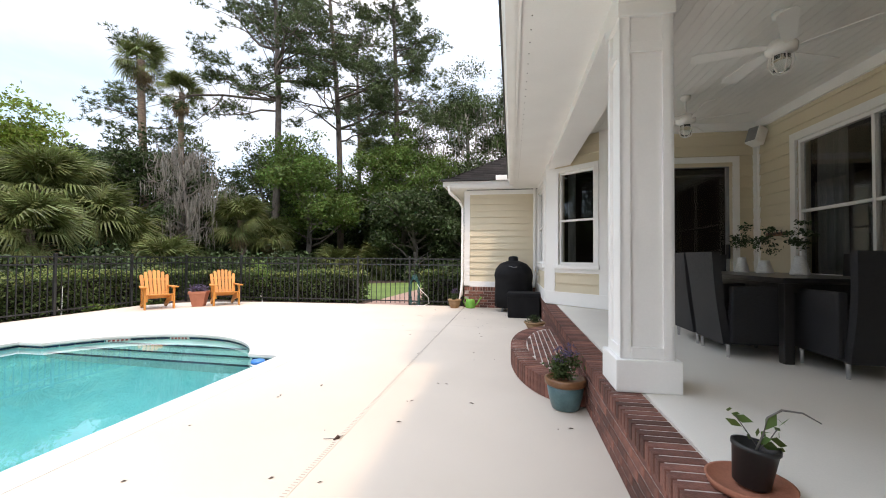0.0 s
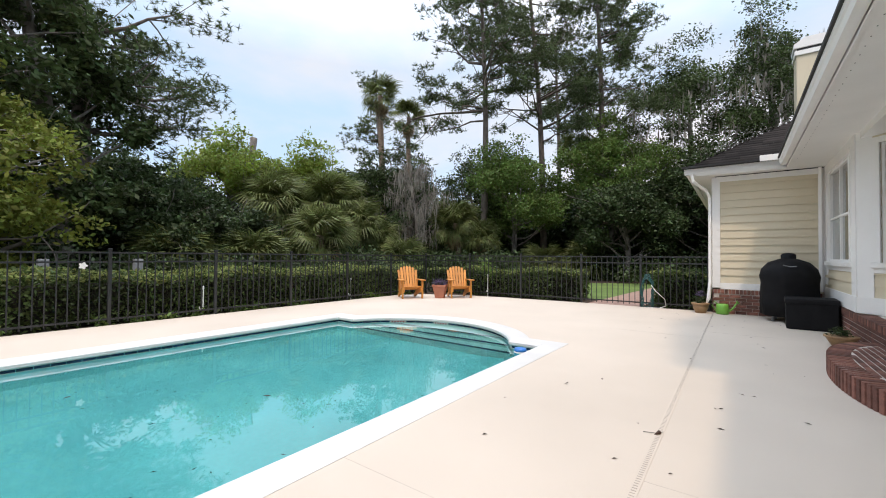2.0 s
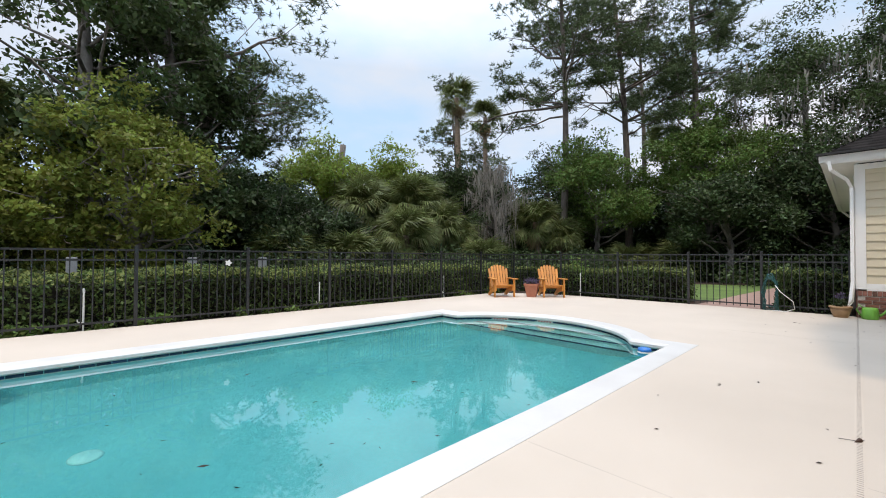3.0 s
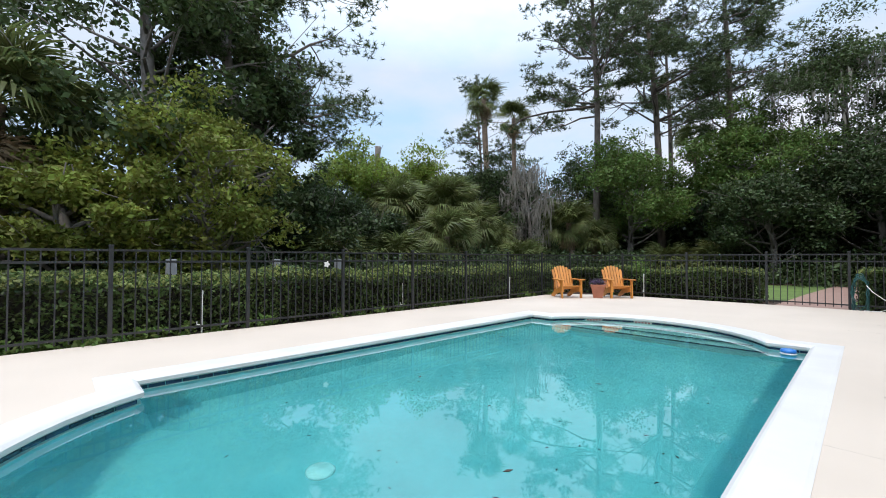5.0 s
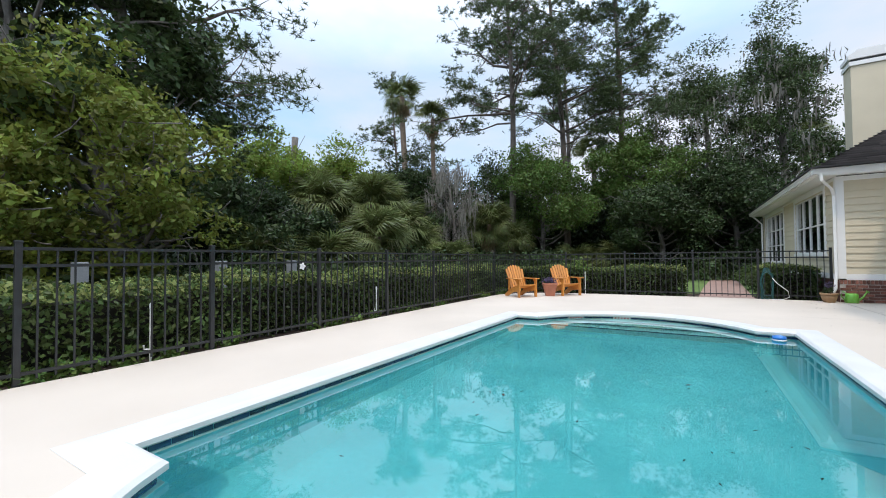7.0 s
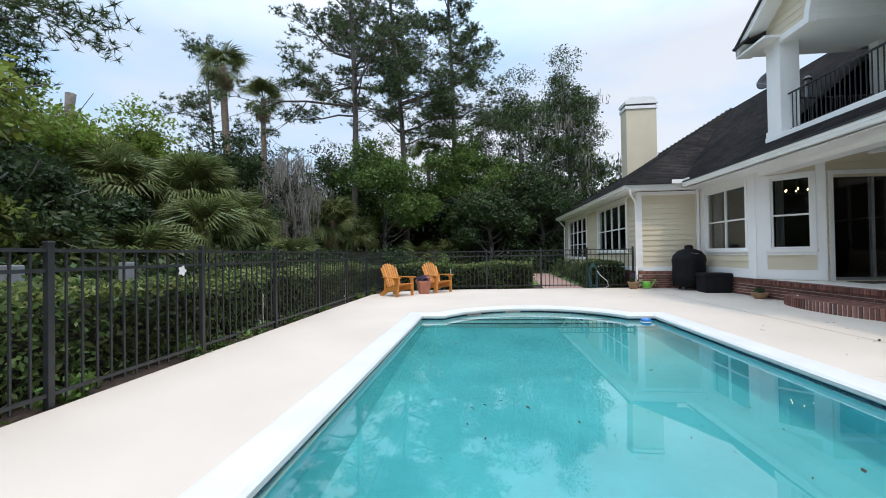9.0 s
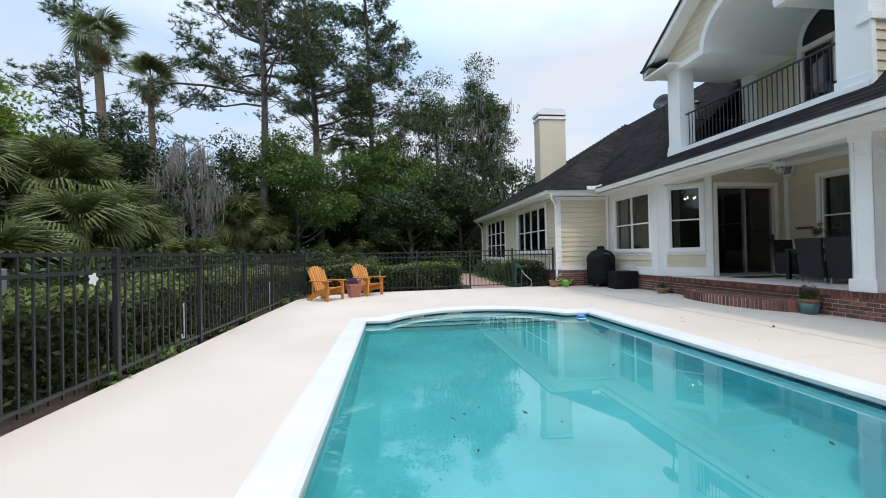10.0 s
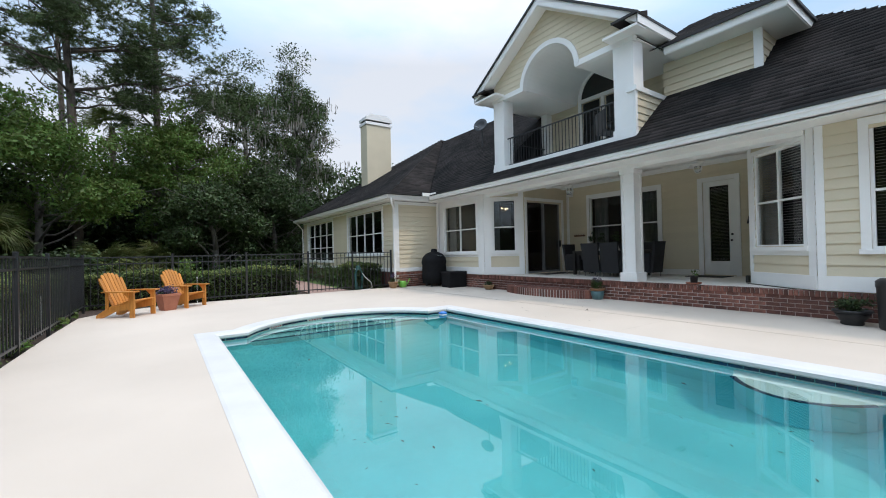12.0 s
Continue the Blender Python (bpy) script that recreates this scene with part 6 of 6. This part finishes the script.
saucer = thing("plant_saucer", pose(0.94, 1.62, PORCH) @ Matrix.Scale(0.74, 4), "wide terracotta saucer on the porch edge", "saucer")
part("dish", lathe([(0.16, 0), (0.19, 0.01), (0.205, 0.05), (0.19, 0.05), (0.175, 0.02), (0.02, 0.018)], 32), M_TERRA, saucer, smooth=True)
np_ = thing("nursery_pot", pose(0.945, 1.62, PORCH + 0.020, 0, 7, 0) @ Matrix.Scale(0.74, 4), "black plastic nursery pot with a leggy young shrub", "plant pot")
part("pot", lathe([(0.075, 0), (0.085, 0.01), (0.105, 0.19), (0.112, 0.195), (0.112, 0.215), (0.098, 0.215), (0.09, 0.18), (0.01, 0.175)], 26), M_BLACKP, np_, smooth=True)
stem = tube([(0, 0, 0.17), (0.03, 0, 0.28), (0.05, 0.02, 0.36), (0.12, 0.03, 0.41), (0.2, 0.0, 0.42), (0.27, -0.03, 0.39)], [0.006, 0.005, 0.005, 0.006, 0.005, 0.003], 6)
tube([(0.01, 0, 0.2), (-0.05, 0.02, 0.28), (-0.10, 0.03, 0.34)], 0.003, 5, stem)
tube([(0.02, 0, 0.2), (0.04, -0.04, 0.27), (0.06, -0.05, 0.33)], 0.003, 5, stem)
part("stem", stem, M_GBARK, np_, "bare crooked twig", smooth=True)
rng_p = np.random.default_rng(12)
pts = np.array([(-0.10, 0.03, 0.35), (-0.12, 0.0, 0.31), (-0.06, 0.03, 0.33), (-0.05, 0.0, 0.27), (0.03, -0.02, 0.25), (0.06, -0.05, 0.33), (0.02, -0.04, 0.30), (0.07, 0.02, 0.34), (0.05, -0.03, 0.24), (-0.02, 0.03, 0.24), (0.09, -0.02, 0.29), (0.0, 0.0, 0.28), (0.04, 0.02, 0.27), (0.08, -0.04, 0.26), (0.10, 0.01, 0.36), (0.13, 0.02, 0.35), (-0.14, 0.02, 0.37), (0.06, 0.0, 0.22), (0.10, -0.03, 0.22)])
v, f = leaves(pts, 0.043, rng_p, 0.5)
tagged(raw("leaves", v, f, L_MID, np_), "a few oval green leaves")
np2 = round_pot("bowl_planter", 0.30, -0.92, 0, [(0.12, 0), (0.14, 0.02), (0.13, 0.05), (0.18, 0.12), (0.22, 0.2)], M_BLACKP, "dark footed bowl with a low green plant", M_BLACKP, [(0.22, 0.19), (0.235, 0.2), (0.235, 0.23), (0.2, 0.23), (0.05, 0.21)])
plant(np2, [(0, 0, 0.3, 0.18, 0.18, 0.09)], L_DARK, 14, 420, 0.03, 0.05)
put("dark_bin", lathe([(0.2, 0), (0.22, 0.02), (0.24, 0.6), (0.25, 0.62), (0.25, 0.70), (0.2, 0.74), (0.02, 0.75)], 26), M_BLACKP, "tall black lidded bin beside the porch", "bin", smooth=True, m=pose(0.13, -1.45, 0))

# ---- the porch's furniture ----
def dining_chair():
    c = thing("dining_chair", pose(0, 0, 0), "dark woven wicker dining armchair with metal feet", "chair", "wicker chairs round the table")
    part("seat", box(-0.27, -0.28, 0.12, 0.27, 0.26, 0.46, bevel=0.025), M_WICKER, c)
    b = bmesh.new()
    n = 10
    rows = []
    for j in range(n + 1):
        z = 0.12 + 0.86 * j / n
        y = 0.24 + 0.03 * math.sin(j / n * 3.1) + 0.10 * (j / n) ** 2
        w = 0.27 - 0.02 * math.sin(j / n * 3.1) + 0.02 * (j / n)
        rows.append([b.verts.new((x, y + d, z)) for x, d in ((-w, 0), (w, 0), (w, 0.07), (-w, 0.07))])
    for a, q in zip(rows, rows[1:]):
        for k in range(4):
            b.faces.new((a[k], a[(k + 1) % 4], q[(k + 1) % 4], q[k]))
    b.faces.new(rows[0])
    b.faces.new(rows[-1])
    part("backrest", b, M_WICKER, c, smooth=False)
    for s in (-1, 1):
        part("arm", box(s * 0.27 - 0.035, -0.27, 0.14, s * 0.27 + 0.035, 0.25, 0.66, bevel=0.02), M_WICKER, c)
        for y in (-0.24, 0.26):
            part("foot", lathe([(0.014, 0), (0.02, 0.13)], 10, m=pose(s * 0.25, y, 0)), M_CHROME, c, "metal foot")
    return c


dc = dining_chair()
dc.matrix_basis = pose(2.80, 3.66, PORCH, 0, 0, 180)
for x, y, a in ((2.26, 4.24, 90), (2.26, 4.86, 90), (3.42, 4.24, -90), (3.42, 4.86, -90), (2.80, 5.95, 0)):
    copy_thing(dc, pose(x, y, PORCH, 0, 0, a))
table = thing("dining_table", pose(2.84, 4.80, PORCH), "dark rectangular porch dining table", "table")
part("tabletop", box(-0.50, -1.02, 0.70, 0.50, 1.02, 0.75, bevel=0.008), M_TABLE, table)
part("apron", box(-0.44, -0.96, 0.62, 0.44, 0.96, 0.70), M_TABLE, table)
for sx in (-1, 1):
    for sy in (-1, 1):
        part("leg", box(sx * 0.45 - 0.04, sy * 0.97 - 0.04, 0, sx * 0.45 + 0.04, sy * 0.97 + 0.04, 0.70, bevel=0.005), M_TABLE, table)
for k, (x, y, h, s) in enumerate(((2.86, 5.45, 0.19, 0.075), (2.98, 5.20, 0.15, 0.085), (3.05, 4.72, 0.20, 0.085))):
    vz = thing("plant_vase", pose(x, y, PORCH + 0.75), "small white ceramic vase with green sprigs", "vase", "white vases on the table")
    part("vase", lathe([(s, 0), (s * 1.05, 0.01), (s * 0.6, h * 0.85), (s * 0.55, h), (s * 0.2, h - 0.005)], 20), M_CERAMIC, vz, smooth=True)
    plant(vz, [(0, 0, h + 0.16, 0.08, 0.08, 0.16), (0.04, -0.02, h + 0.30, 0.06, 0.06, 0.12), (-0.05, 0.03, h + 0.22, 0.06, 0.06, 0.10)], L_DARK, 60 + k, 150, 0.019, 0.03)


def ceiling_fan(x, y, turn):
    t = thing("ceiling_fan", pose(x, y, 3.655, 0, 0, turn), "cream ceiling fan with a caged lamp, at rest", "ceiling fan", "porch ceiling fans")
    part("canopy", lathe([(0.07, 0), (0.065, -0.04), (0.03, -0.07)][::-1], 18), M_CEIL, t, smooth=True)
    part("rod", lathe([(0.013, -0.26), (0.013, -0.05)], 10), M_CEIL, t)
    part("motor", lathe([(0.06, -0.40), (0.12, -0.37), (0.125, -0.31), (0.09, -0.27), (0.03, -0.25)], 22), M_CEIL, t, smooth=True)
    part("lamp_glass", lathe([(0.02, -0.56), (0.06, -0.54), (0.075, -0.48), (0.07, -0.41)], 16), M_GLASS, t, "clear lamp glass", smooth=True)
    cage = bmesh.new()
    for k in range(6):
        a = k * math.pi / 3
        tube([(0.09 * math.cos(a), 0.09 * math.sin(a), -0.40), (0.10 * math.cos(a), 0.10 * math.sin(a), -0.48), (0.06 * math.cos(a), 0.06 * math.sin(a), -0.56), (0, 0, -0.58)], 0.006, 5, cage)
    part("cage", cage, M_CEIL, t, "white wire cage")
    for k in range(5):
        bl = prism([(0.12, -0.03), (0.22, -0.055), (0.68, -0.075), (0.73, -0.04), (0.73, 0.05), (0.68, 0.075), (0.22, 0.055), (0.12, 0.03)], 0.008, "z", -0.345)
        bl.transform(Matrix.Rotation(k * 2 * math.pi / 5, 4, "Z") @ Matrix.Rotation(radians(10), 4, "X"))
        part("blade", bl, M_CEIL, t)
    return t


ceiling_fan(2.46, 3.98, 22)
ceiling_fan(2.42, 5.95, 50)
ceiling_fan(2.42, 2.10, 30)
rack = thing("hook_rack", pose(4.01, 6.76, 1.76), "dark metal coat hook rack on the porch wall", "hook rack")
part("bar", box(-0.015, -0.24, -0.03, 0.0, 0.24, 0.03, bevel=0.004), M_RUST, rack)
for i in range(5):
    part("hook", tube([(-0.015, -0.2 + i * 0.1, 0.0), (-0.05, -0.2 + i * 0.1, 0.0), (-0.06, -0.2 + i * 0.1, 0.05)], 0.008, 6), M_IRON, rack)
sp = thing("wall_speaker", pose(3.90, 7.05, 3.36, 0, 20, 20), "pale outdoor loudspeaker in the porch corner", "loudspeaker")
part("case", box(-0.09, -0.10, -0.14, 0.09, 0.10, 0.14, bevel=0.02), M_CEIL, sp)
part("grille", box(-0.097, -0.085, -0.12, -0.088, 0.085, 0.12, bevel=0.004), M_GREY, sp)
ln = thing("wall_lantern", pose(3.99, 1.55, 1.95), "small dark wall lantern beside the door", "wall lamp")
part("plate", box(0.0, -0.05, -0.08, 0.03, 0.05, 0.08, bevel=0.006), M_IRON, ln)
part("arm", tube([(0, 0, 0.04), (-0.06, 0, 0.06), (-0.09, 0, 0.0)], 0.01, 6), M_IRON, ln)
part("shade", lathe([(0.05, -0.12), (0.03, 0.0)], 14, m=pose(-0.09, 0, 0)), M_IRON, ln, smooth=True)
mat_b = box(3.15, 1.9, PORCH, 3.85, 2.8, PORCH + 0.012, bevel=0.004)
put("door_mat", mat_b, M_GAP, "thin dark door mat on the porch", "mat")
dish = thing("satellite_dish", pose(2.6, 10.4, 6.4, 0, 0, 0), "dark satellite dish on the roof", "satellite dish")
ch = thing("chandelier", pose(2.5, 9.3, 2.85), "chandelier with small warm bulbs seen through the window", "chandelier")
part("stem", lathe([(0.012, 0), (0.012, 0.84)], 8), M_IRON, ch)
for k in range(6):
    a = k * math.pi / 3
    arm = part("arm", tube([(0, 0, 0.02), (0.15 * math.cos(a), 0.15 * math.sin(a), -0.05), (0.28 * math.cos(a), 0.28 * math.sin(a), 0.05)], 0.008, 6), M_IRON, ch)
    part("bulb", lathe([(0.006, 0.05), (0.012, 0.075), (0.004, 0.11)], 8, m=pose(0.28 * math.cos(a), 0.28 * math.sin(a), 0)), M_BULB, arm, "warm lit bulb")
part("pole", tube([(0, 0, -0.78), (0, 0, -0.1), (-0.05, 0, 0.1)], 0.03, 8), M_IRON, dish)
part("reflector", lathe([(0.02, 0), (0.18, 0.03), (0.30, 0.09), (0.29, 0.10), (0.17, 0.045), (0.01, 0.015)], 22, m=pose(-0.05, 0, 0.12, 0, -70, 25)), M_BLACKP, dish, "dark round reflector", smooth=True)
part("feed_arm", tube([(-0.05, 0, 0.0), (-0.35, 0.1, 0.12)], 0.015, 6), M_GREY, dish)
vp = thing("roof_vent", pose(2.0, 8.15, 5.0), "short dark vent pipe on the roof", "vent pipe")
part("pipe", lathe([(0.06, 0), (0.06, 0.62)], 14), M_GREY, vp)
part("cap", lathe([(0.09, 0.62), (0.10, 0.66), (0.03, 0.74)], 14), M_IRON, vp)
bc = thing("balcony_chair", pose(1.35, 3.75, 3.92, 0, 0, 60), "dark balcony chair behind the railing", "chair")
part("seat", box(-0.26, -0.26, 0.40, 0.26, 0.26, 0.44, bevel=0.01), M_IRON, bc)
part("backrest", box(-0.26, 0.24, 0.44, 0.26, 0.28, 0.98, bevel=0.015), M_IRON, bc)
for sx in (-0.24, 0.24):
    for sy in (-0.24, 0.24):
        part("leg", lathe([(0.014, 0), (0.014, 0.41)], 8, m=pose(sx, sy, 0)), M_IRON, bc)

# fallen leaves and twigs on the deck
rng_f = np.random.default_rng(44)
for i in range(46):
    x, y = (rng_f.uniform(-2.6, 0.5), rng_f.uniform(1.0, 10.5))
    if x > -0.1 and y > 3.5:
        x -= 1.0
    lf = bmesh.new()
    s = rng_f.uniform(0.012, 0.032)
    q = [lf.verts.new(p) for p in ((-s, 0, 0.001), (0, s * 0.4, 0.006), (s, 0, 0.003), (0, -s * 0.4, 0.006))]
    lf.faces.new((q[0], q[1], q[2], q[3]))
    bmesh.ops.solidify(lf, geom=lf.faces[:], thickness=0.002)
    put("fallen_leaf", lf, L_DEBRIS, "small dry brown leaf on the deck", "leaf", "fallen leaves", m=pose(x, y, 0.001, 0, 0, rng_f.random() * 360))
tw = thing("twig", pose(-1.28, 2.70, 0.003) @ Matrix.Scale(0.65, 4), "small dry twig with a leaf on the drain", "twig")
part("stick", tube([(-0.14, -0.03, 0.006), (0, 0, 0.012), (0.05, 0.09, 0.008)], 0.004, 5), M_GBARK, tw)
part("leaf", tube([(-0.02, -0.03, 0.004), (0.02, 0.02, 0.02), (0.03, 0.06, 0.006)], [0.004, 0.025, 0.004], 6), L_DEBRIS, tw)
rng_w = np.random.default_rng(46)
drifts = ((-4.4, 0.6), (-5.0, 2.2), (-6.6, 1.2), (-4.0, -1.0))
for i in range(64):
    x, y = rng_w.uniform(PX0 + 0.5, PX1 - 0.5), rng_w.uniform(PY0 + 0.3, 4.6)
    if i % 2:
        cx, cy = drifts[i % 8 // 2]
        x, y = min(PX1 - 0.5, cx + rng_w.normal() * 0.35), max(PY0 + 0.3, cy + rng_w.normal() * 0.4)
    s = rng_w.uniform(0.012, 0.03)
    lf = prism([(-s, 0), (0, s * 0.35), (s, 0.01), (0, -s * 0.3)], 0.004, "z", 0.0)
    put("sunken_leaf", lf, L_SUNK, "dark wet leaf on the pool floor", "leaf", "leaves on the pool floor", m=pose(x, y, -1.376, 0, 0, rng_w.random() * 360))
for x, y in ((-6.1, 0.4), (-4.6, 1.6), (-6.9, 2.9), (-4.2, -0.5)):
    s = 0.035
    lf = prism([(-s, 0), (0, s * 0.4), (s, 0.0), (0, -s * 0.4)], 0.003, "z", 0.0)
    put("floating_leaf", lf, L_DEBRIS, "small dark leaf floating on the water", "leaf", "leaves on the water", m=pose(x, y, WATER + 0.001, 0, 0, x * 70))
for x0, x1, y in ((-2.86, -1.30, 1.10), (-1.24, 0.66, 1.96), (-2.86, -1.30, 7.2), (-1.24, 0.0, 7.9)):
    put("deck_joint", box(x0, y - 0.0008, -0.01, x1, y + 0.0008, 0.0006), M_SLOT, "fine saw-cut joint in the deck", "joint", kind="structure")
ob_ = thing("outlet_box", pose(1.72, 0.86, PORCH), "small black outlet box with a cable by the bay", "outlet")
part("case", box(-0.05, 0.0, 0.02, 0.05, 0.06, 0.17, bevel=0.008), M_BLACKP, ob_)
part("cable", tube([(0.0, 0.05, 0.03), (-0.08, 0.03, 0.01), (-0.4, -0.35, 0.01), (-0.75, -0.75, 0.01), (-0.95, -1.0, 0.01)], 0.008, 6), M_BLACKP, ob_)
put("door_mat", box(1.9, 6.45, PORCH, 3.4, 7.05, PORCH + 0.012, bevel=0.004), M_GAP, "dark door mat before the sliding door", "mat")
for k, a in enumerate((-0.64, -0.17)):
    cx, r = (AX0 + AX1) / 2, (1.815 ** 2 + ARC ** 2) / (2 * ARC)
    px, py = cx + (r - 0.006) * math.sin(a), PY1 + ARC - r + (r - 0.006) * math.cos(a)
    dm = thing("depth_marker", Matrix.Translation((px, py, -0.105)) @ Matrix.Rotation(-a, 4, "Z"), "white pool tile with worn red depth figures", "marker", "pool depth markers")
    part("tile", box(-0.17, -0.006, -0.05, 0.17, 0.006, 0.03, bevel=0.003), M_COPING, dm)
    for i in range(5):
        part("figure", box(-0.14 + i * 0.06, -0.009, -0.025, -0.105 + i * 0.06, -0.005, 0.018), M_RED, dm, "red worn figure")
